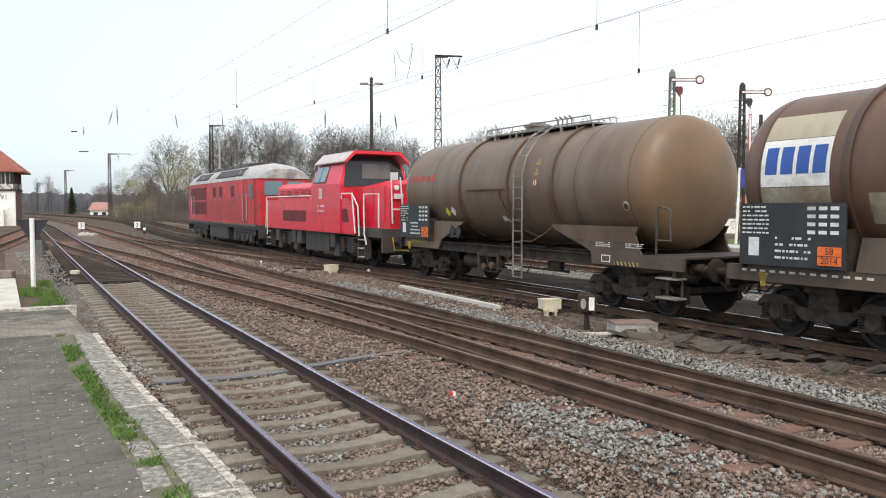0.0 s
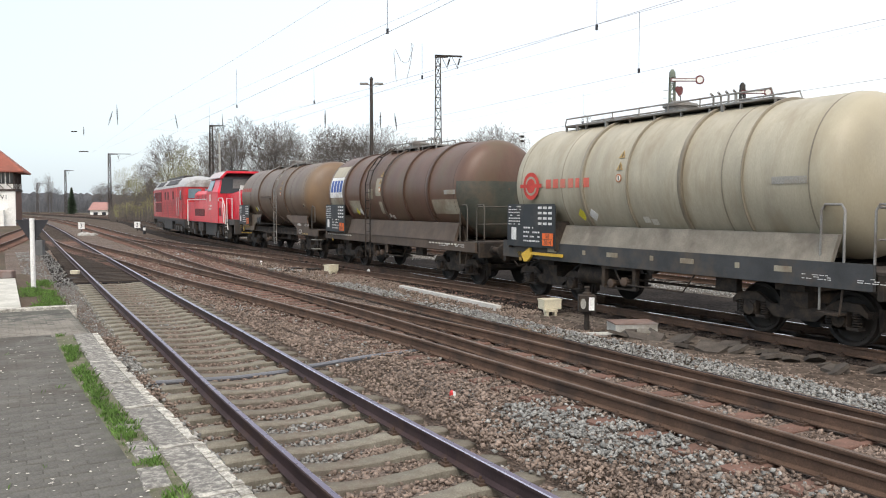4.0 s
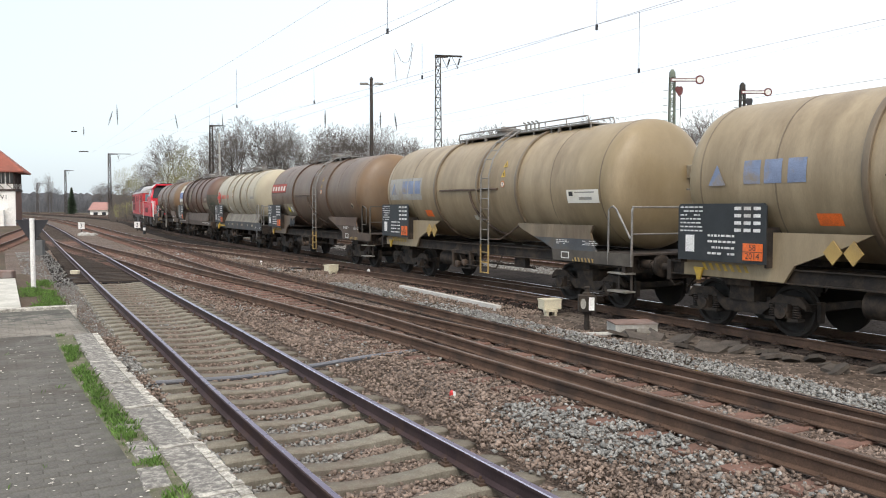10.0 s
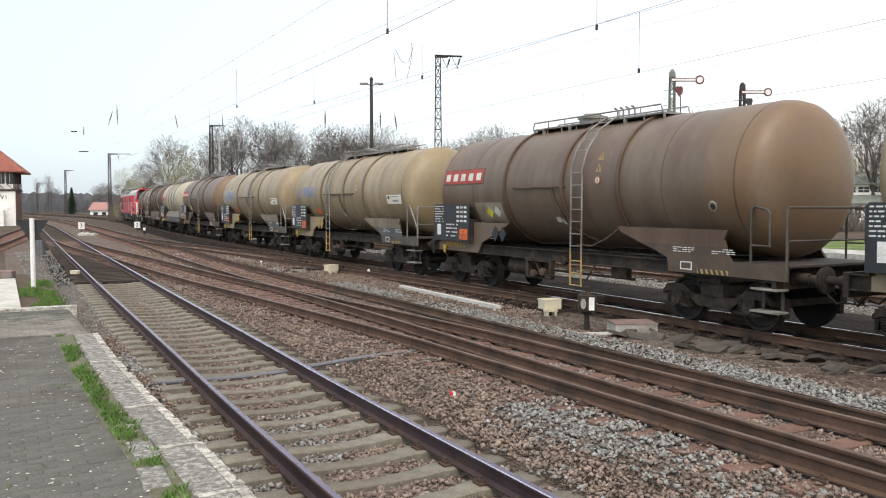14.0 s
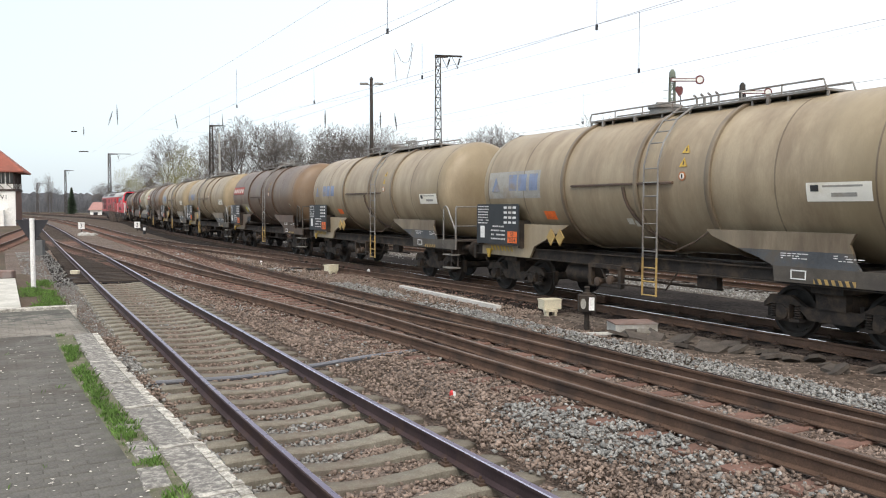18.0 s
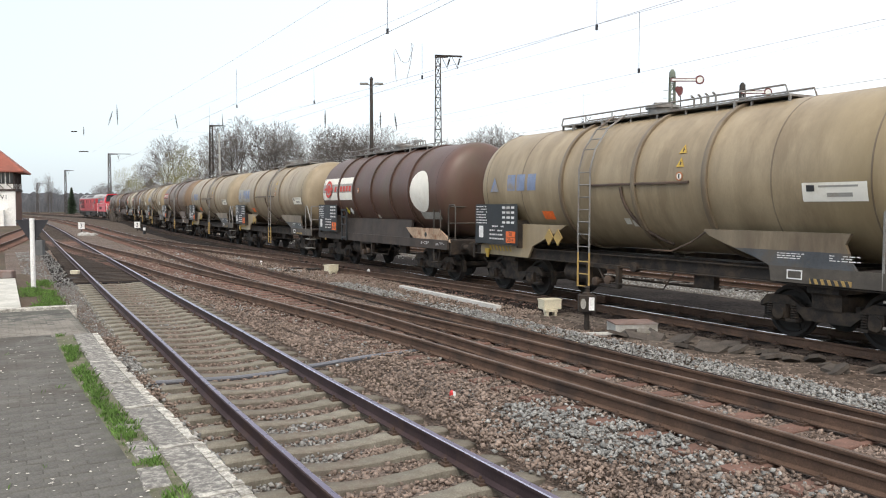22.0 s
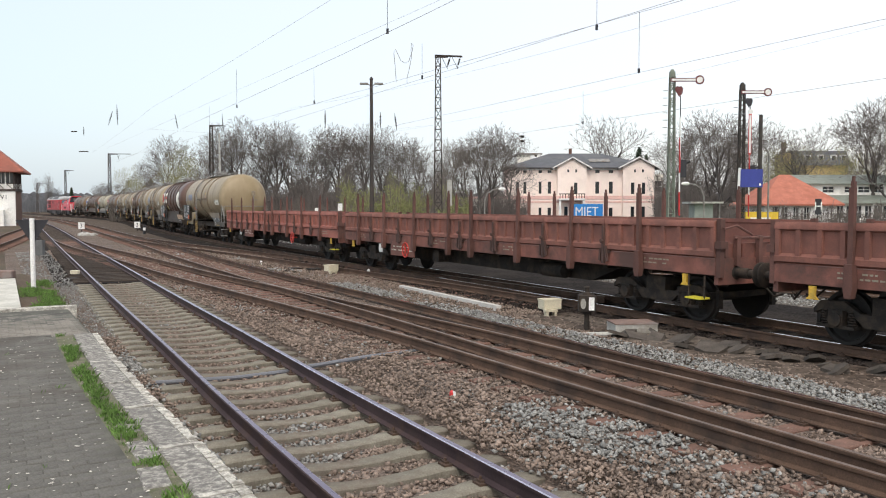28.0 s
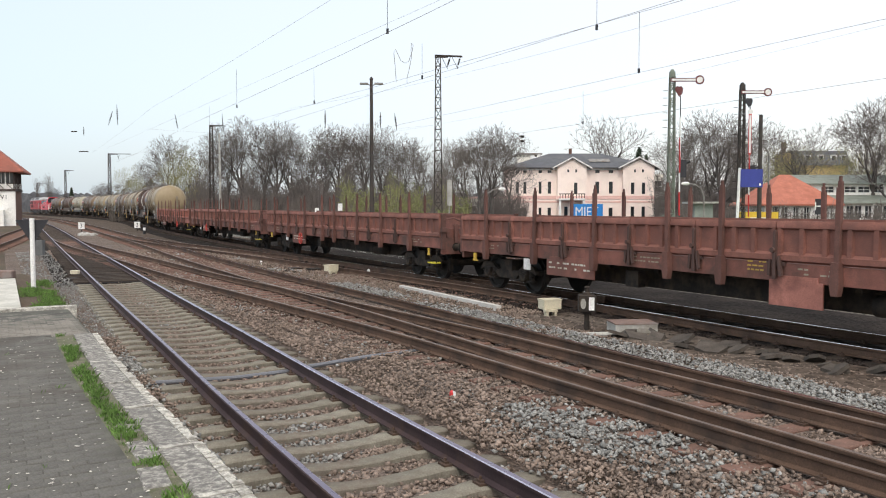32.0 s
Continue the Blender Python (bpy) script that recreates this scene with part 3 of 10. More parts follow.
P_SKIRT_BLUE = mat("blue_grey_frame_paint", (0.072, 0.078, 0.086), 0.6, dirt=(0.11, 0.088, 0.062), var=0.3, amount=0.55)
P_SKIRT_DIRTY = mat("dusty_frame_paint", (0.085, 0.074, 0.060), 0.7, dirt=(0.06, 0.052, 0.045), var=0.35, amount=0.5)
P_STEP_GREY = mat("worn_grey_step", (0.26, 0.25, 0.225), 0.7, dirt=(0.13, 0.11, 0.085), var=0.25, amount=0.45)
P_RAIL_DARK = mat("grimy_dark_hand_rail", (0.085, 0.078, 0.066), 0.6, 0.3, dirt=(0.12, 0.09, 0.065))
P_BOARD = mat("dark_board_paint", (0.026, 0.030, 0.033), 0.55, dirt=(0.06, 0.055, 0.05), amount=0.25)
P_WHITE = mat("white_lettering", (0.72, 0.72, 0.70), 0.6, var=0.1, dirt=(0.4, 0.37, 0.32), amount=0.3)
P_DISC = mat("warm_white_field", (0.80, 0.775, 0.69), 0.6, var=0.06, grain=0.04, dirt=(0.62, 0.57, 0.45), amount=0.2)
P_OFFWHITE = mat("faded_white_sheet", (0.62, 0.60, 0.53), 0.6, var=0.12, dirt=(0.40, 0.34, 0.25), amount=0.35)
P_ORANGE = mat("orange_hazard_plate", (0.80, 0.16, 0.03), 0.5, var=0.12, dirt=(0.45, 0.12, 0.05), amount=0.3)
P_YELLOW = mat("yellow_paint", (0.62, 0.40, 0.05), 0.55, var=0.2, dirt=(0.25, 0.17, 0.06), amount=0.4)
P_YELLOW_DULL = mat("dull_yellow_paint", (0.40, 0.27, 0.09), 0.6, var=0.25, dirt=(0.2, 0.14, 0.08), amount=0.4)
P_DOME_GREEN = mat("grey_green_touch_up_paint", (0.056, 0.062, 0.050), 0.5, var=0.25, dirt=(0.11, 0.085, 0.06), amount=0.4)
P_YELLOW_BRIGHT = mat("bright_yellow_label", (0.68, 0.60, 0.05), 0.5, var=0.1)
P_STEEL_PAINT = mat("pale_grey_plate", (0.36, 0.36, 0.33), 0.6, var=0.2)
P_INK = mat("black_ink", (0.03, 0.03, 0.03), 0.6)
P_BLUE = mat("blue_lettering", (0.03, 0.09, 0.33), 0.55, var=0.15)
P_FADED_BLUE = mat("faded_blue_lettering", (0.20, 0.25, 0.37), 0.6, var=0.2, dirt=(0.27, 0.215, 0.14), amount=0.45)
P_RED_LETTER = mat("red_lettering", (0.55, 0.055, 0.04), 0.55, var=0.15)
P_FADED_LIGHT_RED = mat("sun_faded_red_lettering", (0.62, 0.14, 0.10), 0.6, var=0.2, dirt=(0.45, 0.28, 0.2), amount=0.4)
P_FADED_RED = mat("faded_red_field", (0.36, 0.055, 0.04), 0.6, var=0.2, dirt=(0.20, 0.07, 0.05), amount=0.4)
P_ERASED = mat("washed_grey_field", (0.33, 0.32, 0.29), 0.6, var=0.15, dirt=(0.28, 0.22, 0.14), amount=0.3)
P_FLAT_FRESH = mat("brighter_oxide_red_paint", (0.31, 0.112, 0.084), 0.72, var=0.2, scale=1.5, dirt=(0.20, 0.08, 0.06), amount=0.5, bump=0.12, rnd=0.1)
P_FLAT = mat("oxide_red_wagon_paint", (0.235, 0.095, 0.070), 0.75, var=0.22, scale=1.5, dirt=(0.145, 0.066, 0.052), amount=0.55, bump=0.12, rnd=0.12)
P_FLAT_SILL = mat("grimy_oxide_red_sill", (0.225, 0.09, 0.068), 0.78, var=0.28, scale=2.0, dirt=(0.10, 0.055, 0.045), amount=0.55, bump=0.15)
P_FLAT_LIGHT = mat("faded_red_panel", (0.38, 0.155, 0.12), 0.75, var=0.2, dirt=(0.16, 0.065, 0.05))
P_STAKE = mat("rusty_stake_steel", (0.125, 0.058, 0.046), 0.8, dirt=(0.085, 0.046, 0.037), rnd=0.25)
P_LATCH = mat("dark_rusty_latch_steel", (0.075, 0.042, 0.035), 0.8, dirt=(0.12, 0.06, 0.045), rnd=0.2)
P_LOCO_RED = mat("traffic_red_paint", (0.68, 0.018, 0.042), 0.38, var=0.1, grain=0.04, bump=0.02, dirt=(0.33, 0.03, 0.03), amount=0.25, coat=0.2)
P_LOCO_RED_OLD = mat("dulled_traffic_red_paint", (0.54, 0.03, 0.036), 0.45, var=0.18, scale=0.8, grain=0.06, bump=0.02, dirt=(0.25, 0.04, 0.035), amount=0.45)
# darker copy of the body red: shade lines of ribs and seams as colour
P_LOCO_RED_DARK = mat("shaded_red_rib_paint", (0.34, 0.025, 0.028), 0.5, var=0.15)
P_LOCO_GREY = mat("loco_roof_grey", (0.42, 0.42, 0.41), 0.5, var=0.15, dirt=(0.22, 0.20, 0.18), amount=0.4)
P_LOCO_SOLE = mat("dusty_sole_bar_paint", (0.14, 0.095, 0.085), 0.8, var=0.25)
P_LOCO_DARK = mat("loco_underframe_grey", (0.042, 0.04, 0.039), 0.6, dirt=(0.075, 0.058, 0.046))
P_RAILING = mat("light_grey_handrail", (0.66, 0.65, 0.62), 0.5, var=0.1)
P_RUST_ORANGE = mat("rust_stained_primer", (0.42, 0.31, 0.215), 0.8, var=0.3, dirt=(0.22, 0.11, 0.06), amount=0.5, dscale=3)
P_OLD_FIELD = mat("weathered_pale_field", (0.32, 0.29, 0.22), 0.6, var=0.15, dirt=(0.20, 0.15, 0.10), amount=0.5)
# the sky's reflection in the glass is painted as a pale blue base
P_SCREEN = mat("sky_reflection_windscreen", (0.15, 0.235, 0.27), 0.12, 0.0, var=0.1, bump=0.0)
P_GLASS = mat("cab_window_glass", (0.016, 0.02, 0.022), 0.15, 0.0, var=0.05, bump=0.0)
P_SIGN_ORANGE = mat("faded_orange_sign", (0.48, 0.17, 0.06), 0.6, var=0.2, dirt=(0.25, 0.12, 0.06), amount=0.4)
P_LENS = mat("lamp_lens", (0.75, 0.75, 0.70), 0.15, bump=0)


def diamond(root, y, z, r, cz, size, material, label="diamond-shaped hazard placard"):
    """A placard stuck to the tank's side."""
    a = math.asin((z - cz) / r)
    rr = r + 0.012
    bm = bmesh.new()
    prism(bm, [(-size, 0), (0, -size), (size, 0), (0, size)], -0.003, 0.003, "x")
    return part("hazard_diamond", bm, material, root, label, at=pose(-rr * math.cos(a), y, z) @ Matrix.Rotation(a, 4, "Y"), smooth=0)


def logo_bars(root, kind, r, cz, half, field=True):
    """Owner's marks as plain shapes in their colours, no letters."""
    if kind == "three_letters":
        if field:
            part("name_field", patch(3.0, 5.36, -12, 15, r + 0.004, cz), P_ERASED, root, "washed-out pale field on the tank side", smooth=0)
        bm = bmesh.new()
        prism(bm, [(-0.2, -0.18), (0.2, -0.18), (0.0, 0.2)], -0.003, 0.003, "x")
        part("name_emblem", bm, P_FADED_BLUE, root, at=pose(-(r + 0.014), 4.98, cz + 0.05), smooth=0)
        for y in (4.02, 3.58, 3.1):
            part("name_mark", patch(y, y + 0.36, -4.5, 11.5, r + 0.009, cz, 6), P_FADED_BLUE, root, smooth=0)
        a = radians(-30)
        part("orange_label", patch(2.55, 3.0, -34, -25, r + 0.010, cz, 4), P_ORANGE, root, "orange label on the tank", smooth=0)
    elif kind == "red_name":
        part("name_border", patch(3.12, 5.40, 3.5, 21.2, r + 0.003, cz), P_SKIRT_BROWN, root, smooth=0)
        part("name_field", patch(3.16, 5.36, 5.0, 20.5, r + 0.007, cz), P_FADED_RED, root, "red name field with pale marks", smooth=0)
        for k in range(5):
            y = 4.98 - k * 0.43
            part("name_mark", patch(y + 0.02, y + 0.27, 8.0, 16.0, r + 0.011, cz, 4), P_OFFWHITE, root, smooth=0)
        part("washed_field", patch(2.3, 3.7, -40, -16, r + 0.004, cz), P_OLD_FIELD, root, "patch of older pale paint", smooth=0)
        diamond(root, 3.0, 2.14, r, cz, 0.17, P_YELLOW_BRIGHT)
        diamond(root, 2.6, 2.16, r, cz, 0.17, P_WHITE)
    elif kind == "faded_red":
        for k in range(5):
            y = 5.05 - k * 0.36
            part("name_mark", patch(y, y + 0.25, 9.5, 17, r + 0.006, cz, 4), P_FADED_RED, root, "faded red mark", smooth=0)
        diamond(root, 3.0, 2.14, r, cz, 0.15, P_YELLOW_BRIGHT)
        diamond(root, 2.65, 2.16, r, cz, 0.15, P_WHITE)
    elif kind == "blue_on_cream":
        part("pale_band", patch(3.95, 5.28, 24.5, 44, r + 0.004, cz, 10), P_CREAM, root, "cream painted field on the tank front", smooth=0)
        part("pale_band", patch(3.95, 5.28, -22, -7.5, r + 0.004, cz, 6), P_OLD_FIELD, root, smooth=0)
        part("name_field", patch(3.95, 5.28, -7, 24, r + 0.008, cz), P_WHITE, root, smooth=0)
        for k in range(4):
            y = 4.95 - k * 0.31
            part("name_mark", patch(y, y + 0.24, 1, 19, r + 0.012, cz, 6), P_BLUE, root, smooth=0)
        for y0, y1, a0, a1 in ((2.2, 3.3, -32, -12), (1.0, 1.4, -10, 4), (0.3, 0.75, -6, 18), (0.2, 0.55, -32, -14), (-5.1, -3.5, -30, -12)):
            part("washed_field", patch(y0, y1, a0, a1, r + 0.005, cz), P_OLD_FIELD, root, "rectangle of older pale paint", smooth=0)
        diamond(root, 2.75, 2.1, r, cz, 0.15, P_YELLOW_BRIGHT)
        diamond(root, 2.4, 2.1, r, cz, 0.15, P_WHITE)
    elif kind in ("red_on_cream", "red_on_stripe"):
        ye, ze = (3.85, 2.82) if kind == "red_on_cream" else (4.15, 2.99)
        if kind == "red_on_stripe":
            part("white_stripe", patch(1.7, 4.85, -10.8, 23, r + 0.004, cz, 16), P_DISC, root, "white stripe round the tank front", smooth=0)
            part("grey_stripe", patch(1.7, 4.85, 0.4, 13.5, r + 0.008, cz, 8), P_ERASED, root, smooth=0)
        bm = bmesh.new()
        lathe(bm, [(-0.002, 0.34), (0.004, 0.34)], (0, 0, 0), "x", 28)
        a = math.asin((ze - cz) / r)
        rr = r + 0.030
        disc = part("round_mark", bm, P_RED_LETTER, root, "round red emblem", at=pose(-rr * math.cos(a), ye, ze) @ Matrix.Rotation(a, 4, "Y"))
        bm = bmesh.new()
        lathe(bm, [(-0.007, 0.24), (-0.002, 0.24)], (0, 0, 0), "x", 24)
        part("emblem_inner", bm, P_CREAM if kind == "red_on_cream" else P_ERASED, disc)
        bm = bmesh.new()
        lathe(bm, [(-0.011, 0.18), (-0.007, 0.18)], (0, 0, 0), "x", 24)
        part("emblem_core", bm, P_RED_LETTER, disc)
        bm = bmesh.new()
        box(bm, -0.014, -0.011, -0.46, 0.46, -0.045, 0.045)
        part("emblem_bar", bm, P_RED_LETTER, disc)
        for k in range(6):
            step = 0.29 if kind == "red_on_cream" else 0.30
            yy = ye - 0.8 - k * step
            part("name_mark", patch(yy, yy + step * 0.7, -4.0 if kind == "red_on_cream" else 2.0, 4.5 if kind == "red_on_cream" else 10, r + 0.012, cz, 4), P_RED_LETTER if kind == "red_on_stripe" else P_FADED_LIGHT_RED, root, smooth=0)
        diamond(root, half - 3.9, 2.12, r, cz, 0.16, P_YELLOW_BRIGHT)
        diamond(root, half - 4.3, 2.12, r, cz, 0.16, P_WHITE)
    if kind == "red_on_stripe":
        n, rings = 28, []
        bm = bmesh.new()
        for f in (0.02, 0.25, 0.5, 0.75, 1.0):
            ring = []
            for k in range(n):
                z, yy = 0.68 * f * math.sin(k * math.tau / n), 0.68 * f * math.cos(k * math.tau / n)
                q = radians(-2) + z / r
                ring.append(bm.verts.new((-(r + 0.012) * math.cos(q), yy - 3.95, cz + (r + 0.012) * math.sin(q))))
            rings.append(ring)
        for A, B in zip(rings, rings[1:]):
            for k in range(n):
                bm.faces.new((A[k], A[(k + 1) % n], B[(k + 1) % n], B[k]))
        bm.faces.new(rings[0])
        part("white_disc", bm, P_DISC, root, "large white disc painted on the tank", smooth=60)
        part("old_label", patch(-5.0, -3.75, -38, -28, r + 0.01, cz, 4), P_STEEL_PAINT, root, smooth=0)
        bm = bmesh.new()
        prism(bm, [(-2.7, 1.62), (-3.35, 1.22), (-5.75, 1.22), (-5.5, 1.40), (-5.0, 1.62)], -1.36, -1.30, "x")
        part("rust_saddle", bm, P_RUST_ORANGE, root, "rust-stained pale saddle plate")
        # the plate is uncut; a black disc paints the dark inside of the hole
        bm = bmesh.new()
        lathe(bm, [(-1.366, 0.075), (-1.355, 0.075)], (0, -4.15, 1.42), "x", 14)
        part("lifting_hole", bm, P_INK, root)
        bm = bmesh.new()
        yb = half - 3.58
        for s in (-0.5, 0.0):
            box(bm, -1.50, -1.45, yb + s - 0.03, yb + s + 0.03, 0.98, 2.2)
        for z in (1.1, 1.6, 1.9, 2.16):
            box(bm, -1.50, -1.45, yb - 0.47, yb - 0.03, z - 0.03, z + 0.03)
        part("step_frame", bm, P_BOARD, root, "grey step frame beside the board")


def tank_wagon(front, length, pivots, paint, skirt, logo, label, rings, r=1.49, cz=2.83, style="saddle", seed=1):
    rng = random.Random(seed)
    half = length / 2
    root = empty("tank_wagon", label=label, category="tank wagon", group="tank wagons of the train")
    RUN.append((root, front, length, pivots))
    yf, yr = half - (1.62 if style != "apron" else 1.45), -half + (1.3 if style == "open" or logo == "three_letters" else (1.45 if logo == "red_name" else 1.88))          # where the barrel ends and the domes begin
    bm = bmesh.new()
    dome = [(0.0, r), (0.14, r * 0.992), (0.30, r * 0.955), (0.43, r * 0.88), (0.53, r * 0.76), (0.62, r * 0.58), (0.68, r * 0.36), (0.71, r * 0.14), (0.715, 0.02)]
    prof = [(yf + a, b) for a, b in dome][::-1] + [(yf - (yf - yr) * k / 6, r) for k in range(1, 6)] + [(yr - a, b) for a, b in dome]
    lathe(bm, prof, (0, 0, cz), "y", 72)
    part("tank", bm, paint, root, smooth=40)
    if style == "apron":       # grey green touch-up paint low on the rear dome
        bm = bmesh.new()
        rows = []
        for a, b in dome[1:]:
            row = []
            rim = math.asin(min(1.0, 0.22 / b))
            for k in range(25):
                th = math.pi - rim + (math.pi + 2 * rim) * k / 24
                row.append(bm.verts.new((math.cos(th) * (b + 0.006), yr - a - 0.006, cz + math.sin(th) * (b + 0.006))))
            rows.append(row)
        for A, B in zip(rows, rows[1:]):
            for k in range(24):
                bm.faces.new((A[k], A[k + 1], B[k + 1], B[k]))
        part("dome_repaint", bm, P_DOME_GREEN, root, "grey green touch-up paint on the dome")
        bm = bmesh.new()       # curved filling pipe down the side
        tube(bm, [(-(r + 0.05) * math.cos(radians(a)), 0.13, cz + (r + 0.05) * math.sin(radians(a))) for a in range(86, -70, -10)] + [(-1.35, 0.05, 1.2), (-1.42, -0.1, 0.7)], 0.03, 8)
        part("filling_pipe", bm, P_SKIRT_BROWN, root)
        bm = bmesh.new()       # dashed pale warning line along the frame
        for a, b in ((half - 3.6, half - 1.1), (-5.0, -3.2)):
            y = a
            while y < b:
                box(bm, -1.432, -1.425, y, min(y + 0.11, b), 1.17, 1.21)
                y += 0.2
        part("warning_line", bm, P_OFFWHITE, root, smooth=0)["kind"] = "stuff"
    if style == "frame":
        bm = bmesh.new()
        box(bm, -1.50, -1.44, half - 3.4, half - 1.9, 1.10, 1.17)
        prism(bm, [(half - 2.1, 1.28), (half - 1.75, 1.10), (half - 1.85, 0.92), (half - 2.0, 0.92), (half - 2.15, 1.05)], -1.52, -1.45, "x")
        part("brake_lever", bm, P_YELLOW, root, "orange yellow brake lever")
    for y, w in rings:
        bm = bmesh.new()
        lathe(bm, [(y - w / 2, r - 0.02), (y - w / 2, r + 0.052), (y - w / 2 + 0.015, r + 0.06), (y + w / 2 - 0.015, r + 0.06), (y + w / 2, r + 0.052), (y + w / 2, r - 0.02)], (0, 0, cz), "y", 72)
        part("band", bm, BAND_PAINT[paint], root)
    for y in (yf - 0.02, yr + 0.02, yr + 1.85, yf - 1.7):      # weld seams
        bm = bmesh.new()
        lathe(bm, [(y - 0.018, r - 0.01), (y - 0.012, r + 0.006), (y + 0.012, r + 0.006), (y + 0.018, r - 0.01)], (0, 0, cz), "y", 72)
        part("weld_seam", bm, BAND_PAINT[paint], root)
    # underframe
    for s in (-1, 1):
        bm = bmesh.new()
        prism(bm, [(s * 1.22, 0.98), (s * 1.32, 0.98), (s * 1.32, 1.0), (s * 1.245, 1.0), (s * 1.245, 1.22), (s * 1.32, 1.22), (s * 1.32, 1.24), (s * 1.22, 1.24)], -half + 0.7, half - 0.7, "y")
        part("sole_bar", bm, M_BLACK, root)
    bm = bmesh.new()
    box(bm, -0.28, 0.28, -half + 0.65, half - 0.65, 0.90, 1.20)
    for y in (-pivots / 2, pivots / 2):
        box(bm, -1.2, 1.2, y - 0.3, y + 0.3, 0.86, 1.3)
    part("centre_sill", bm, M_BLACK, root)
    for s in (-1, 1):
        bm = bmesh.new()
        box(bm, -1.33, 1.33, s * (half - 0.68) - 0.05, s * (half - 0.68) + 0.05, 0.86, 1.26)
        part("headstock", bm, M_BLACK, root)
    ends(root, half)
    for s in (-1, 1):
        bogie(root, s * pivots / 2)
    # saddles or side skirts
    for s in (-1, 1):
        if style == "saddle":
            a, b = s * 1.30, s * 1.36
            bm = bmesh.new()
            prism(bm, [(-2.25, 1.88), (-2.4, 1.76), (-3.0, 1.56), (-5.28, 1.56), (-5.22, 1.70), (-5.32, 1.88)], a, b, "x")
            part("rear_skirt", bm, BAND_PAINT[paint], root)
            bm = bmesh.new()
            prism(bm, [(-3.0, 1.56), (-3.45, 1.42), (-3.78, 1.29), (-5.42, 1.29), (-5.30, 1.45), (-5.28, 1.56)], a, b, "x")
            part("skirt_band", bm, P_SKIRT_BLUE if skirt is P_SKIRT_GREY else skirt, root, smooth=0)
            bm = bmesh.new()
            prism(bm, [(-3.78, 1.29), (-3.82, 1.02), (-half + 0.4, 1.02), (-half + 0.4, 1.29)], a, b, "x")
            part("frame_side", bm, P_SKIRT_DIRTY if skirt is P_SKIRT_GREY else skirt, root, smooth=0)
            bm = bmesh.new()
            prism(bm, [(2.0, 1.86), (2.35, 1.70), (3.4, 1.30), (3.6, 1.0), (5.9, 1.0), (5.9, 1.40), (5.3, 1.86)], a, b, "x")
            part("front_skirt", bm, paint, root)
        else:
            bm = bmesh.new()
            a, b = s * 1.34, s * 1.42
            hi = 1.28 if style != "frame" else 1.42
            prism(bm, [(-half + 0.75, 1.0), (-half + 0.75, hi), (half - 0.75, hi), (half - 0.75, 1.0)], a, b, "x")
            part("frame_side", bm, skirt, root)
            if style == "apron":
                bm = bmesh.new()
                prism(bm, [(s * 1.34, 1.28), (s * 1.44, 1.28), (s * 1.28, 1.82), (s * 1.18, 1.82)], -half + 1.9, half - 3.3, "y")
                part("apron", bm, skirt, root, "sloping side apron under the tank")
            if style == "frame":
                bm = bmesh.new()
                prism(bm, [(s * 1.30, 1.40), (s * 1.40, 1.40), (s * 1.20, 1.86), (s * 1.10, 1.86)], -half + 1.5, half - 2.2, "y")
                part("apron", bm, P_APRON, root, "grey beige side apron under the tank")
                bm = bmesh.new()
                for k in range(7):
                    y = -half + 2.2 + k * 1.1
                    box(bm, s * 1.425 - 0.006, s * 1.425 + 0.006, y, y + (0.1 if k % 2 else 0.35), 1.2, 1.3)
                part("frame_label", bm, P_OLD_FIELD, root, smooth=0)["kind"] = "stuff"
            if style == "open":
                bm = bmesh.new()
                prism(bm, [(s * 1.20, 1.27), (s * 1.30, 1.27), (s * 1.22, 1.86), (s * 1.12, 1.86)], -2.9, half - 2.6, "y")
                part("apron", bm, P_SKIRT_DARK, root, "dark side apron under the tank")
            for y in (-pivots / 2, -pivots / 4, pivots / 4, pivots / 2) if style == "apron" else ():
                bm = bmesh.new()
                prism(bm, [(y - 0.5, 1.28), (y + 0.5, 1.28), (y + 0.3, 1.95), (y - 0.3, 1.95)], s * 0.9, s * 1.0, "x")
                part("saddle", bm, skirt, root)
    # data board with its small lettering
    y0, y1 = half - 3.2, half - 1.14
    board = None
    bm = bmesh.new()
    prism(bm, [(y0, 1.30), (y1, 1.30), (y1, 2.32), (y1 - 0.05, 2.37), (y0 + 0.05, 2.37), (y0, 2.32)], -1.55, -1.52, "x")
    board = part("data_board", bm, P_BOARD, root, "dark grey board with white lettering")
    part("lettering", bars(rng, -1.552, y1 - 0.62, y1 - 0.06, 1.80, 2.32, 7, 0.9), P_WHITE, board, smooth=0)["kind"] = "stuff"
    part("lettering", bars(rng, -1.552, y0 + 0.62, y1 - 0.75, 1.36, 1.80, 4, 0.9), P_WHITE, board, smooth=0)["kind"] = "stuff"
    bm = bmesh.new()
    for k in range(4):
        for j in range(3):
            box(bm, -1.556, -1.552, y0 + 0.12 + j * 0.21, y0 + 0.27 + j * 0.21, 1.86 + k * 0.13, 1.92 + k * 0.13)
    part("load_table", bm, P_WHITE, board, smooth=0)["kind"] = "stuff"
    bm = bmesh.new()
    box(bm, -1.557, -1.552, y1 - 0.42, y1 - 0.20, 1.46, 1.78)
    part("paper_sheet", bm, P_WHITE, board, smooth=0)
    bm = bmesh.new()
    box(bm, -1.572, -1.556, y0 + 0.06, y0 + 0.48, 1.36, 1.66)
    plate = part("hazard_plate", bm, P_ORANGE, board, "orange hazard plate")
    bm = bmesh.new()
    box(bm, -1.575, -1.5725, y0 + 0.06, y0 + 0.48, 1.504, 1.516)
    part("plate_line", bm, P_INK, plate)
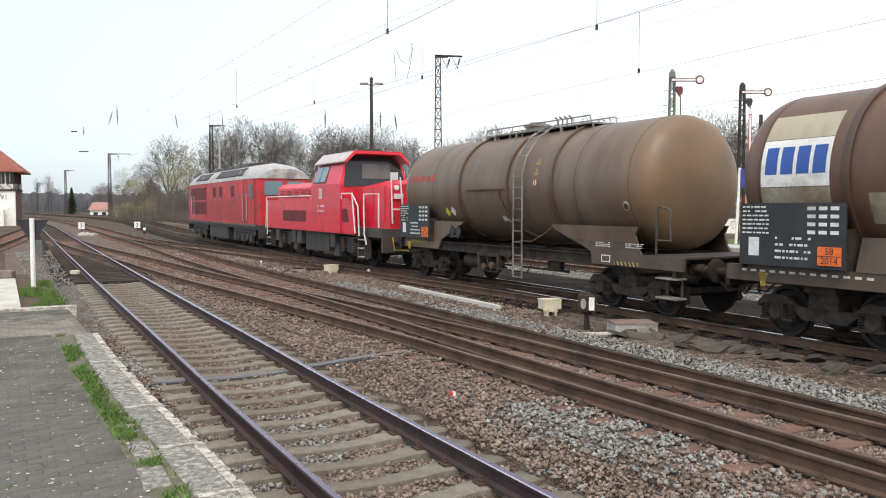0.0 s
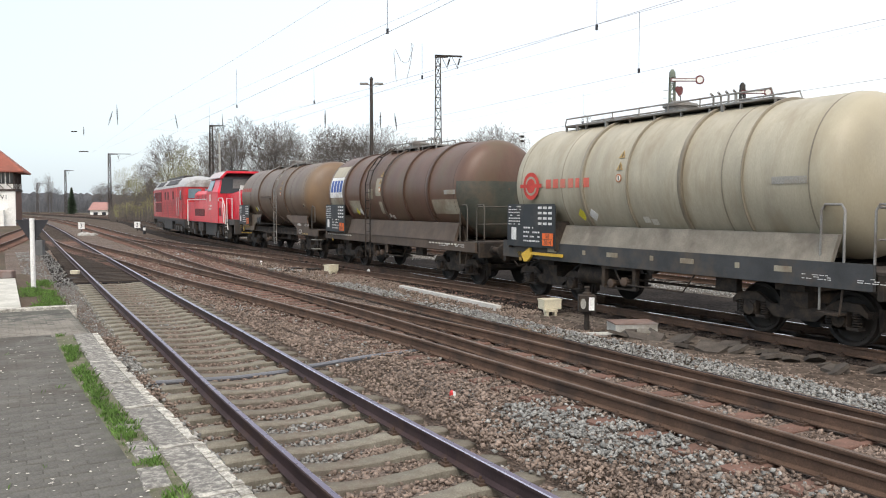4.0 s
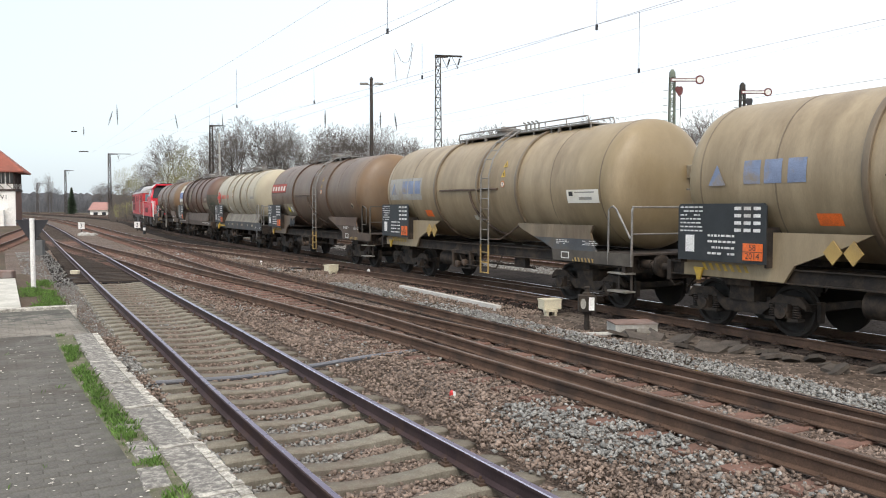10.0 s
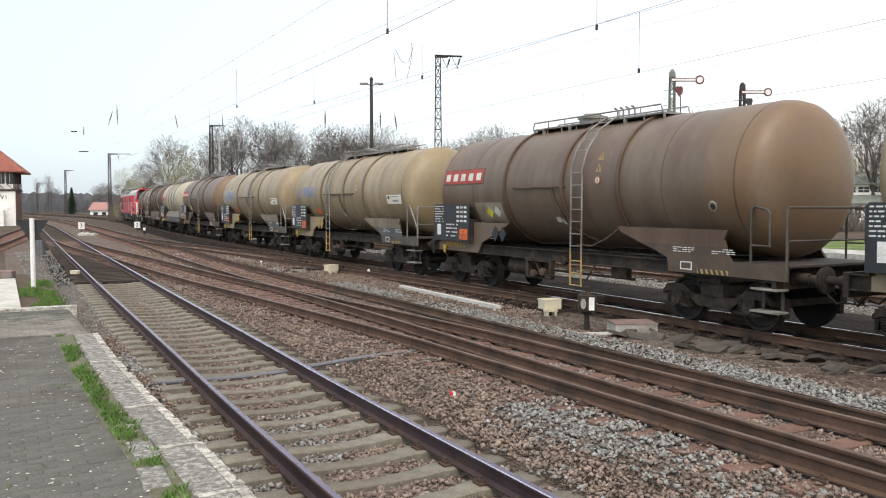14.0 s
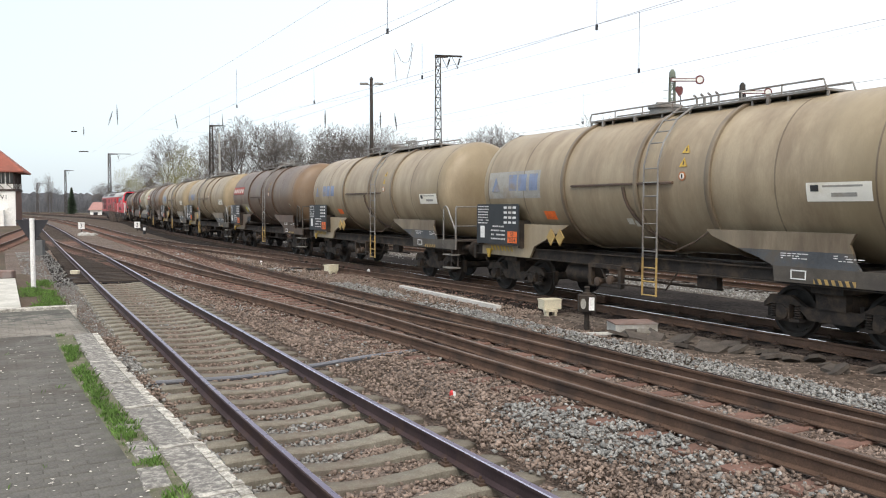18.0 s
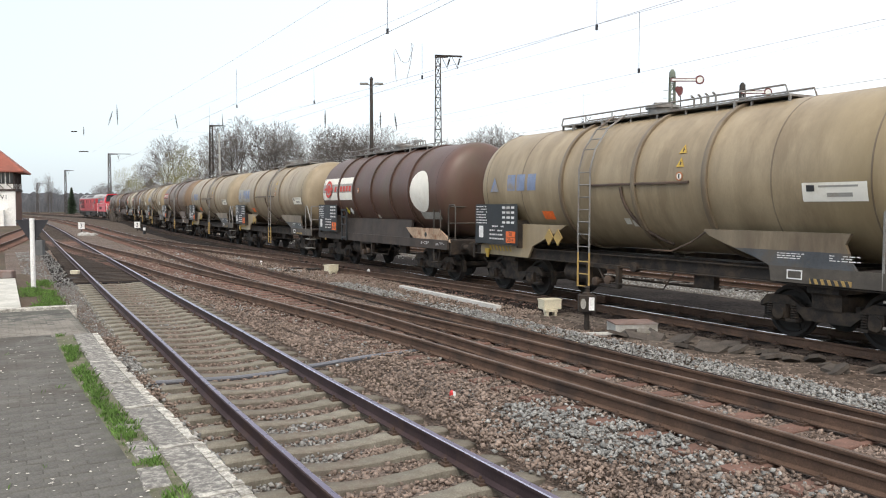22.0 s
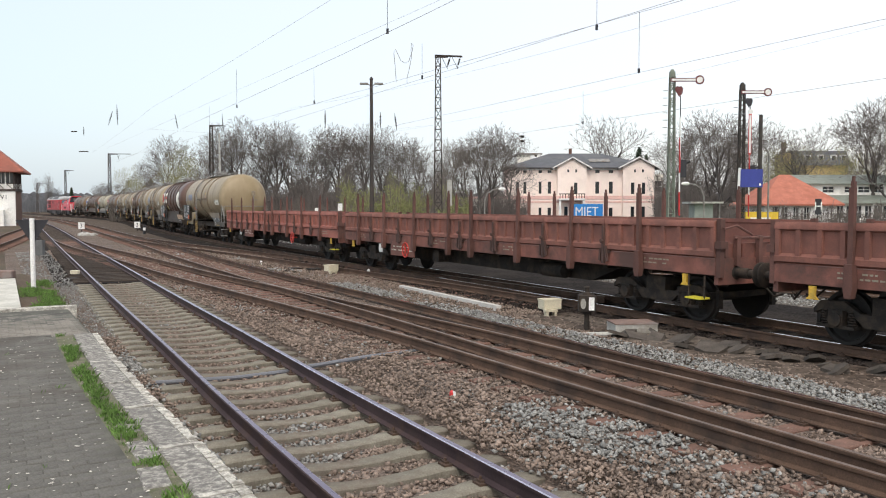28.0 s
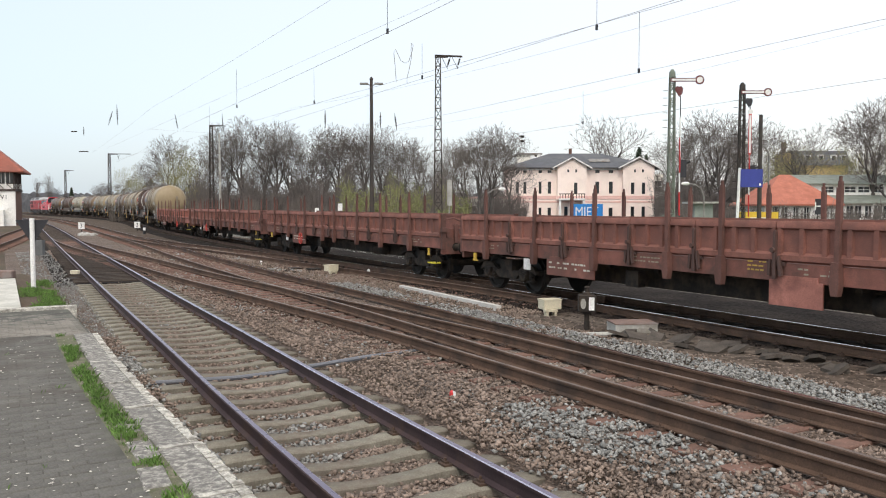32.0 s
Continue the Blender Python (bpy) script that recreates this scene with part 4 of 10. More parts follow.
    for word, z in (("58", 1.585), ("2014", 1.432)):
        def make():
            ob = text(word, 0.155, P_INK, pose(0, 0, 0), depth=0.001)
            me = ob.data
            bpy.data.objects.remove(ob)
            return me
        piece("plate_figure", shared("figures" + word, make), plate, Matrix(((0, 0, -1, -1.574), (-1, 0, 0, y0 + 0.27), (0, 1, 0, z), (0, 0, 0, 1))))
    for s in (-1, 1):
        bm = bmesh.new()
        box(bm, -1.52, -1.1, (y0 if s < 0 else y1) - 0.03 * s - 0.02, (y0 if s < 0 else y1) - 0.03 * s + 0.02, 1.24, 1.95)
        part("board_bracket", bm, M_BLACK, root)
    # hazard stripes and a yellow hook under the board
    bm = bmesh.new()
    k = 0
    while k < 7:
        yy = y0 + 0.5 + k * 0.16
        prism(bm, [(yy, 1.12), (yy + 0.07, 1.12), (yy + 0.15, 1.25), (yy + 0.08, 1.25)], -1.375, -1.37, "x")
        k += 1
    part("warning_stripe", bm, P_YELLOW, root, smooth=0)["kind"] = "stuff"
    bm = bmesh.new()
    prism(bm, [(y1 - 0.52, 1.16), (y1 - 0.28, 1.16), (y1 - 0.34, 1.02), (y1 - 0.36, 0.92), (y1 - 0.44, 0.92), (y1 - 0.46, 1.02)], -1.42, -1.38, "x")
    part("roping_hook", bm, P_YELLOW, root)
    # walkway on top
    wy0, wy1 = {"saddle": (-3.45, 3.3) if seed == 16 else ((-4.15, 2.25) if logo == "three_letters" else (-2.75, 2.1)), "apron": (-2.0, 1.95), "frame": (-2.6, 3.7), "open": (-2.6, 4.2)}[style]
    bm = bmesh.new()
    box(bm, -0.55, 0.25, wy0, wy1, r + cz + 0.01, r + cz + 0.05)
    for k in range(9):
        y = wy0 + (wy1 - wy0) * k / 8
        for x in (-0.5, 0.2):
            box(bm, x - 0.02, x + 0.02, y - 0.02, y + 0.02, r + cz - 0.16, r + cz + 0.01)
    part("walkway", bm, M_STEEL, root, "galvanised grating walkway")
    for x in (-0.55, 0.25):
        bm = bmesh.new()
        zt = r + cz + 0.05
        tube(bm, [(x, wy0, zt), (x, wy0 + 0.06, zt + 0.16), (x, wy1 - 0.06, zt + 0.16), (x, wy1, zt)], 0.018, 6)
        for k in range(1, 7):
            y = wy0 + (wy1 - wy0) * k / 7
            tube(bm, [(x, y, zt - 0.02), (x, y, zt + 0.16)], 0.014, 5)
        part("walkway_rail", bm, M_STEEL, root)
    for y in (wy0 + 1.2, wy1 - 1.6, wy1 - 0.5):
        bm = bmesh.new()
        box(bm, -0.58, -0.52, y - 0.03, y + 0.03, r + cz - 0.28, r + cz + 0.03)
        part("walkway_post", bm, M_STEEL, root)
    bm = bmesh.new()
    lathe(bm, [(r + cz - 0.05, 0.33), (r + cz + 0.2, 0.33), (r + cz + 0.2, 0.38), (r + cz + 0.26, 0.38), (r + cz + 0.30, 0.2)], (0.05, 0.35, 0), "z", 20)
    tube(bm, [(-0.2, 0.35, r + cz + 0.3), (0.3, 0.35, r + cz + 0.34)], 0.03, 6)
    part("manhole", bm, M_STEEL, root)
    for k in range(4):
        bm = bmesh.new()
        tube(bm, [(0.05, -0.6 - 0.2 * k, r + cz), (0.05, -0.6 - 0.2 * k, r + cz + 0.32), (-0.1, -0.66 - 0.2 * k, r + cz + 0.36)], 0.025, 6)
        part("vent_valve", bm, M_STEEL, root)
    # ladder up the side
    ly = (1.1 if seed in (10, 16) else (-0.95 if logo == "three_letters" else -1.08)) if style == "saddle" else (1.28 if style == "apron" else wy1 - 2.2)
    if style in ("saddle", "apron"):
        bm = bmesh.new()
        up = [(-1.56, 1.25), (-1.56, 3.15), (-1.42, 3.6), (-1.06, 4.08), (-0.52, r + cz + 0.10)]
        for s in (-0.2, 0.2):
            tube(bm, [(x, ly + s, z) for x, z in up], 0.022, 6)
        z = 1.4
        while z < 3.2:
            tube(bm, [(-1.56, ly - 0.2, z), (-1.56, ly + 0.2, z)], 0.014, 5)
            z += 0.28
        for x, zz in ((-1.42, 3.6), (-1.25, 3.84), (-1.06, 4.08), (-0.8, 4.26)):
            tube(bm, [(x, ly - 0.2, zz), (x, ly + 0.2, zz)], 0.014, 5)
        lad = part("ladder", bm, M_STEEL if style == "saddle" else M_BLACK, root, "steel access ladder")
        bm = bmesh.new()
        for s in (-0.2, 0.2):
            tube(bm, [(-1.56, ly + s, 0.48), (-1.56, ly + s, 1.27)], 0.024, 6)
        for z in (0.5, 0.78, 1.06):
            tube(bm, [(-1.56, ly - 0.2, z), (-1.56, ly + 0.2, z)], 0.016, 5)
        part("ladder_foot", bm, M_BLACK if style == "apron" else (P_YELLOW_DULL if seed != 3 else M_STEEL), lad, "lower end of the ladder")
    # side rail, drain pipe, valves and brake gear
    if style == "saddle":
        bm = bmesh.new()
        prism(bm, [(-r + 0.02, 2.76), (-r - 0.05, 2.76), (-r - 0.05, 2.79), (-r + 0.02, 2.82)], *((-2.0, 1.0) if seed == 16 else ((-1.5, 1.72) if logo == "three_letters" else (-0.55, 1.6))), "y")
        part("side_ledge", bm, P_LEDGE, root)
        bm = bmesh.new()
        tube(bm, [(-(r + 0.03) * math.cos(radians(a)), -0.05 - 0.0016 * a * a * 0.15, cz + (r + 0.03) * math.sin(radians(a))) for a in range(-4, -62, -8)], 0.035, 8)
        part("drain_pipe", bm, P_LEDGE, root)
    bm = bmesh.new()
    tube(bm, [(0, -0.3, cz - r + 0.05), (0, -0.3, 1.02)], 0.12, 12)
    tube(bm, [(-1.2, -0.3, 1.02), (1.2, -0.3, 1.02)], 0.075, 10)
    lathe(bm, [(-1.34, 0.11), (-1.2, 0.11)], (0, -0.3, 1.02), "x", 12)
    part("outlet_valve", bm, M_BLACK, root)
    bm = bmesh.new()
    lathe(bm, [(1.35, 0.05), (1.4, 0.23), (2.25, 0.23), (2.3, 0.05)], (-1.0, 0, 0.74), "y", 16)
    part("air_reservoir", bm, M_BLACK, root)
    bm = bmesh.new()       # hanging frame round the discharge valves
    box(bm, -1.36, -1.22, 0.15, 1.25, 0.93, 1.02)
    for y in (0.2, 1.2):
        box(bm, -1.35, -1.24, y - 0.05, y + 0.05, 0.52, 0.93)
    box(bm, -1.33, -1.26, 0.2, 1.2, 0.5, 0.54)
    part("valve_frame", bm, M_BLACK, root)
    for y, z in ((0.5, 0.68), (0.92, 0.62)):
        bm = bmesh.new()
        lathe(bm, [(-1.4, 0.05), (-1.38, 0.10), (-1.3, 0.10), (-1.28, 0.06), (-1.0, 0.06)], (0, y, z), "x", 10)
        part("discharge_valve", bm, P_LEDGE, root)
    bm = bmesh.new()
    tube(bm, [(-0.6, -2.0, 0.66), (-0.6, 2.6, 0.66)], 0.03, 6)
    box(bm, -1.2, -1.05, -2.4, -1.9, 0.74, 0.98)
    tube(bm, [(-1.32, -1.5, 1.0), (-1.34, -1.2, 0.62), (-1.34, 0.6, 0.62), (-1.32, 0.9, 1.0)], 0.02, 6)
    part("brake_gear", bm, M_BLACK, root)
    if style == "saddle":
        bm = bmesh.new()
        tube(bm, [(-1.38, -0.9, 1.42), (-1.42, -1.5, 1.42), (-1.40, -2.0, 1.62), (-1.30, -2.3, 1.85)], 0.02, 6)
        part("hose", bm, P_LEDGE, root)
    # signs on the tank
    logo_bars(root, logo, r, cz, half, seed in (8, 13))
    for k, (a0, a1) in enumerate(((20, 27), (10, 16)) if style != "open" else ()):
        bm = bmesh.new()
        a = radians((a0 + a1) / 2)
        rr = r + 0.012
        m = pose(-rr * math.cos(a), -1.75 if style == "saddle" else ly - 0.9, cz + rr * math.sin(a)) @ Matrix.Rotation(-a, 4, "Y").inverted()
        prism(bm, [(-0.10, -0.085), (0.10, -0.085), (0, 0.10)], -0.003, 0.003, "x")
        tri = part("warning_triangle", bm, P_YELLOW_DULL if logo != "three_letters" else P_YELLOW, root, "yellow overhead line warning sign", at=m, smooth=0)
        bm = bmesh.new()
        prism(bm, [(-0.012, -0.05), (0.02, -0.05), (0.006, 0.0), (0.026, 0.004), (-0.012, 0.062), (0.0, 0.012), (-0.02, 0.008)], -0.006, -0.003, "x")
        part("flash_mark", bm, P_INK, tri, smooth=0)
    bm = bmesh.new()
    lathe(bm, [(-0.004, 0.09), (0.004, 0.09)], (0, 0, 0), "x", 20)
    a = radians(3)
    ring = part("round_sign", bm, P_SIGN_ORANGE, root, "round orange prohibition sign", at=pose(-(r + 0.012), -1.75 if style == "saddle" else ly - 0.9, cz + 0.07), smooth=0)
    bm = bmesh.new()
    lathe(bm, [(-0.008, 0.062), (-0.004, 0.062)], (0, 0, 0), "x", 16)
    part("sign_face", bm, P_DISC, ring, smooth=0)
    bm = bmesh.new()
    box(bm, -0.011, -0.008, -0.018, 0.018, -0.045, 0.045)
    part("sign_figure", bm, P_INK, ring, smooth=0)
    for q in (0, 1):
        part("tag_sheet", patch(-0.12 - 0.22 * q, 0.06 - 0.22 * q, -37 - 2 * q, -31 - 2 * q, r + 0.012, cz, 3), P_OFFWHITE, root, smooth=0)
    if style == "saddle":
        for y in (2.3, 2.66):
            bm = bmesh.new()
            prism(bm, [(y - 0.17, 1.56), (y, 1.36), (y + 0.17, 1.56), (y, 1.76)], -1.40, -1.37, "x")
            part("hazard_diamond", bm, P_YELLOW_DULL if logo == "three_letters" else P_BOARD, root, "diamond-shaped hazard placard", smooth=0)
    if logo == "three_letters":
        lab = part("side_sign", patch(-5.65, -4.5, -17, -5, r + 0.012, cz, 6), P_DISC, root, "white sign with faint printing", smooth=0)
        part("sign_print", patch(-4.73, -4.58, -10.5, -6.5, r + 0.016, cz, 3), P_INK, lab, smooth=0)
        for q, (u, v) in enumerate(((-8.0, -6.8), (-14, -11.5))):
            part("sign_print", patch(-5.5 + 0.1 * q, -4.8 - 0.15 * q, u, v, r + 0.016, cz, 2), P_ERASED, lab, smooth=0)
    elif logo in ("red_name", "faded_red"):      # round inspection plate
        bm = bmesh.new()
        lathe(bm, [(-0.012, 0.10), (0.004, 0.11)], (0, 0, 0), "x", 18)
        q = radians(-20)
        ip = part("inspection_plate", bm, P_OLD_FIELD, root, at=pose(-(r + 0.008) * math.cos(q), -5.0, cz + (r + 0.008) * math.sin(q)) @ Matrix.Rotation(q, 4, "Y"))
        bm = bmesh.new()
        lathe(bm, [(-0.02, 0.055), (-0.012, 0.065)], (0, 0, 0), "x", 14)
        part("plate_core", bm, P_INK, ip)
    elif style != "open":
        part("side_sign", patch(-yf + 0.3, -yf + 1.0, -6, -1, r + 0.012, cz, 3), P_ERASED, root, smooth=0)
    for q in range(2):
        part("skirt_lettering", bars(rng, -1.365 if style == "saddle" else -1.425, -4.5 - 1.0 * q, -3.95 - 1.0 * q, 1.40 if style == "saddle" else 1.1, 1.52 if style == "saddle" else 1.2, 3), P_WHITE, root, smooth=0)["kind"] = "stuff"
    bm = bmesh.new()
    for a0, a1, b0, b1 in ((-4.45, -4.15, 1.08, 1.10), (-4.45, -4.15, 1.22, 1.24), (-4.45, -4.43, 1.10, 1.22), (-4.17, -4.15, 1.10, 1.22)):
        box(bm, -1.368, -1.36, a0, a1, b0, b1)
    if style == "saddle":
        part("jacking_mark", bm, P_WHITE, root, smooth=0)
    else:
        bm.free()
    if logo == "three_letters":      # small case on the rear dome, on its stalk
        bm = bmesh.new()
        box(bm, 0.42, 0.62, yr - 0.86, yr - 0.66, 2.95, 3.25)
        bmesh.ops.bevel(bm, geom=bm.edges[:], offset=0.015, segments=1, affect="EDGES")
        case = part("dome_case", bm, P_OLD_FIELD, root, "small pale case on the rear dome")
        bm = bmesh.new()
        tube(bm, [(0.52, yr - 0.8, 2.97), (0.52, yr - 0.85, 1.3)], 0.025, 6)
        tube(bm, [(0.3, yr - 0.82, 2.7), (0.75, yr - 0.82, 2.7)], 0.02, 6)
        part("case_stalk", bm, M_STEEL, case)
    # rear platform with its hand rails
    bm = bmesh.new()
    box(bm, -1.3, 1.3, -half + (0.38 if style == "saddle" else 0.66), -half + 1.55, 1.26, 1.30)
    part("platform", bm, P_SKIRT_DARK, root)
    railing = M_STEEL if logo == "three_letters" or style == "frame" else P_RAIL_DARK
    for x in (-1.34, 1.34):
        if style == "saddle":      # post with a sloping stay, then the corner post
            bm = bmesh.new()
            y = -half + 1.18
            if paint is P_BROWN:      # a closed loop on the brown wagons
                tube(bm, [(x, y, 1.02), (x, y, 2.24), (x, y - 0.06, 2.32), (x, y - 0.34, 2.26), (x, y - 0.40, 2.18), (x, y - 0.40, 1.62), (x, y, 1.62)], 0.024, 6)
            else:
                tube(bm, [(x, y, 1.02), (x, y, 2.22), (x, y - 0.05, 2.29), (x, y - 0.15, 2.32), (x, y - 0.25, 2.26), (x, -half + 0.46, 1.62)], 0.024, 6)
            part("hand_rail", bm, railing, root)
            if seed != 3:
                bm = bmesh.new()
                tube(bm, [(x, -half + 0.42, 1.02), (x, -half + 0.42, 2.24), (x * 0.97, -half + 0.42, 2.3)], 0.028, 6)
                part("corner_post", bm, railing, root)
            sx = -1 if x < 0 else 1
            for z in (0.84, 0.44):
                bm = bmesh.new()
                box(bm, min(sx * 1.40, sx * 1.10), max(sx * 1.40, sx * 1.10), -half + 0.55, -half + 1.13, z, z + 0.035)
                part("end_step", bm, P_STEP_GREY, root, "grey step tread")
            for y in (-half + 0.65, -half + 1.05):
                bm = bmesh.new()
                box(bm, min(sx * 1.14, sx * 1.12), max(sx * 1.14, sx * 1.12), y - 0.03, y + 0.03, 0.44, 1.03)
                part("step_hanger", bm, P_SKIRT_DARK, root)
            continue
        for yy, h in ((-half + 1.72, 2.35), (-half + 0.78, 2.35)):
            bm = bmesh.new()
            tube(bm, [(x, yy, 0.62 if yy > -half + 1 else 1.26), (x, yy, h - 0.1), (x, yy - 0.06, h), (x, yy - 0.36, h), (x, yy - 0.42, h - 0.1), (x, yy - 0.42, 1.3)], 0.022, 6)
            part("hand_rail", bm, railing, root)
    if style == "saddle":      # striped warning bar along the frame
        bm, ink = bmesh.new(), bmesh.new()
        box(bm, -1.372, -1.362, -5.35, -4.6, 1.03, 1.12)
        bar = part("warning_bar", bm, P_YELLOW_DULL, root, "yellow and black warning stripes", smooth=0)
        for k in range(6):
            y = -5.33 + 0.125 * k
            prism(ink, [(y, 1.03), (y + 0.06, 1.03), (y + 0.10, 1.12), (y + 0.04, 1.12)], -1.376, -1.373, "x")
        part("stripes", ink, P_INK, bar, smooth=0)
    bm = bmesh.new()
    ye, zl = (-half + 0.42, 1.72) if style == "saddle" else (-half + 0.72, 1.8)
    tube(bm, [(-1.34, ye, 2.3), (1.34, ye, 2.3)], 0.022, 6)
    tube(bm, [(-1.34, ye, zl), (1.34, ye, zl)], 0.018, 6)
    if seed != 3:
        part("end_rail", bm, railing, root)
    else:
        bm.free()
    if style != "saddle":
        bm = bmesh.new()
        box(bm, -1.45, -1.18, -half + 1.3, -half + 1.7, 0.56, 0.60)
        tube(bm, [(-1.42, -half + 1.3, 0.58), (-1.34, -half + 1.3, 1.0)], 0.02, 5)
        part("step", bm, M_BLACK, root)
    return root


SADDLE_RINGS = [(2.05, 0.12), (-0.45, 0.12), (-2.4, 0.12)]
CARS = [
    (25.2, 14.07, 9.45, P_BROWN, P_SKIRT_BROWN, "faded_red", "dirty brown bogie tank wagon with faded red marks", SADDLE_RINGS, 1.49, 2.83, "saddle", 3),
    (11.13, 13.6, 8.6, P_DARK, P_SKIRT_BROWN, "blue_on_cream", "dark rusty brown tank wagon with a cream band and blue marks", [(3.65, 0.14), (2.15, 0.06), (-1.59, 0.06), (-3.31, 0.14)], 1.49, 2.83, "apron", 4),
    (-2.46, 11.9, 7.1, P_CREAM, P_SKIRT_GREY, "red_on_cream", "cream coloured tank wagon with a red emblem", [(1.85, 0.10), (0.34, 0.03), (-1.2, 0.10), (-2.7, 0.03)], 1.45, 2.85, "frame", 5),
    (-14.4, 13.95, 9.45, P_BROWN, P_SKIRT_BROWN, "red_name", "dirty brown bogie tank wagon with a red name field", SADDLE_RINGS, 1.49, 2.83, "saddle", 7),
    (-28.33, 14.04, 9.45, P_TAN_DULL, P_SKIRT_GREY, "three_letters", "dull tan weathered tank wagon with faded blue letters", SADDLE_RINGS, 1.49, 2.83, "saddle", 8),
    (-42.37, 14.05, 9.45, P_TAN_DULL, P_SKIRT_GREY, "three_letters", "dull tan weathered tank wagon with faded blue letters", SADDLE_RINGS, 1.49, 2.83, "saddle", 10),
    (-56.42, 14.03, 9.45, P_BROWN, P_SKIRT_BROWN, "red_name", "dirty brown bogie tank wagon with a red name field", SADDLE_RINGS, 1.49, 2.83, "saddle", 9),
    (-70.45, 14.07, 9.45, P_TAN, P_SKIRT_GREY, "three_letters", "tan weathered tank wagon with faded blue letters", SADDLE_RINGS, 1.49, 2.83, "saddle", 11),
    (-84.52, 14.07, 9.45, P_TAN, P_SKIRT_GREY, "three_letters", "tan weathered tank wagon with a washed-out letter field", SADDLE_RINGS, 1.49, 2.83, "saddle", 13),
    (-98.59, 12.8, 8.3, P_MAROON, P_SKIRT_DARK, "red_on_stripe", "maroon brown tank wagon with a white stripe and red emblem", [(3.1, 0.09), (1.58, 0.09), (-0.1, 0.09), (-1.75, 0.09), (-3.19, 0.09)], 1.49, 2.83, "open", 14),
    (-111.4, 14.07, 9.45, P_TAN_DULL, P_SKIRT_GREY, "three_letters", "dull tan weathered tank wagon with faded blue letters", SADDLE_RINGS, 1.49, 2.83, "saddle", 16),
]
for c in CARS:
    tank_wagon(*c)


P_LOCO_ROOF = mat("loco_cab_roof_paint", (0.50, 0.45, 0.44), 0.45, var=0.12)
P_PALE_GLASS = mat("window_seen_through_cab", (0.10, 0.105, 0.095), 0.3, var=0.3, bump=0)
P_GRILLE = mat("red_air_grille", (0.115, 0.016, 0.016), 0.6, var=0.2)


def stake_mesh():
    bm = bmesh.new()
    prism(bm, [(-0.034, -0.045), (0.034, -0.045), (0.034, 0.045), (-0.034, 0.045)], 1.30, 2.60, "z")
    prism(bm, [(-0.03, -0.04), (0.03, -0.04), (0.03, 0.02), (-0.03, 0.02)], 2.60, 2.70, "z")
    prism(bm, [(-0.022, -0.02), (0.022, -0.02), (0.022, 0.012), (-0.022, 0.012)], 2.70, 2.78, "z")
    prism(bm, [(-0.055, 0.86), (0.055, 0.86), (0.085, 1.02), (0.07, 1.40), (-0.07, 1.40), (-0.085, 1.02)], -0.075, 0.05, "x")
    return finish(bm, "stake", P_STAKE)


def side_panel_mesh(w, paint):
    """A dropside panel with a folded rim and pressed ribs; -x is outside."""
    bm = bmesh.new()
    box(bm, -0.02, 0.02, -w / 2, w / 2, 1.34, 2.0)
    prism(bm, [(-0.075, 1.93), (-0.075, 2.0), (-0.05, 2.05), (0.04, 2.05), (0.04, 1.97), (-0.02, 1.90)], -w / 2, w / 2, "y")
    prism(bm, [(-0.02, 1.52), (-0.075, 1.47), (-0.075, 1.38), (-0.02, 1.35)], -w / 2, w / 2, "y")
    n = max(2, round(w / 0.42))
    for k in range(n + 1):
        y = -w / 2 + 0.05 + (w - 0.1) * k / n
        prism(bm, [(-0.02, y - 0.055), (-0.068, y - 0.04), (-0.068, y + 0.04), (-0.02, y + 0.055)], 1.48, 1.93, "z")
    return finish(bm, "side_panel", paint)


def latch_mesh():
    """Dropside catch: a slim upright with a cranked lever and a knob."""
    bm = bmesh.new()
    prism(bm, [(-0.035, 1.06), (0.035, 1.06), (0.03, 1.86), (0.0, 1.90), (-0.03, 1.86)], -0.12, -0.06, "x")
    prism(bm, [(-0.17, 1.12), (-0.11, 1.10), (-0.06, 1.42), (-0.10, 1.46)], -0.13, -0.08, "x")
    prism(bm, [(0.10, 1.10), (0.15, 1.12), (0.13, 1.38), (0.08, 1.38)], -0.11, -0.07, "x")
    lathe(bm, [(-0.16, 0.045), (-0.12, 0.05), (-0.06, 0.05)], (0, 0.02, 1.55), "x", 8)
    box(bm, -0.085, -0.03, -0.19, 0.17, 1.29, 1.35)
    return finish(bm, "latch", P_LATCH)


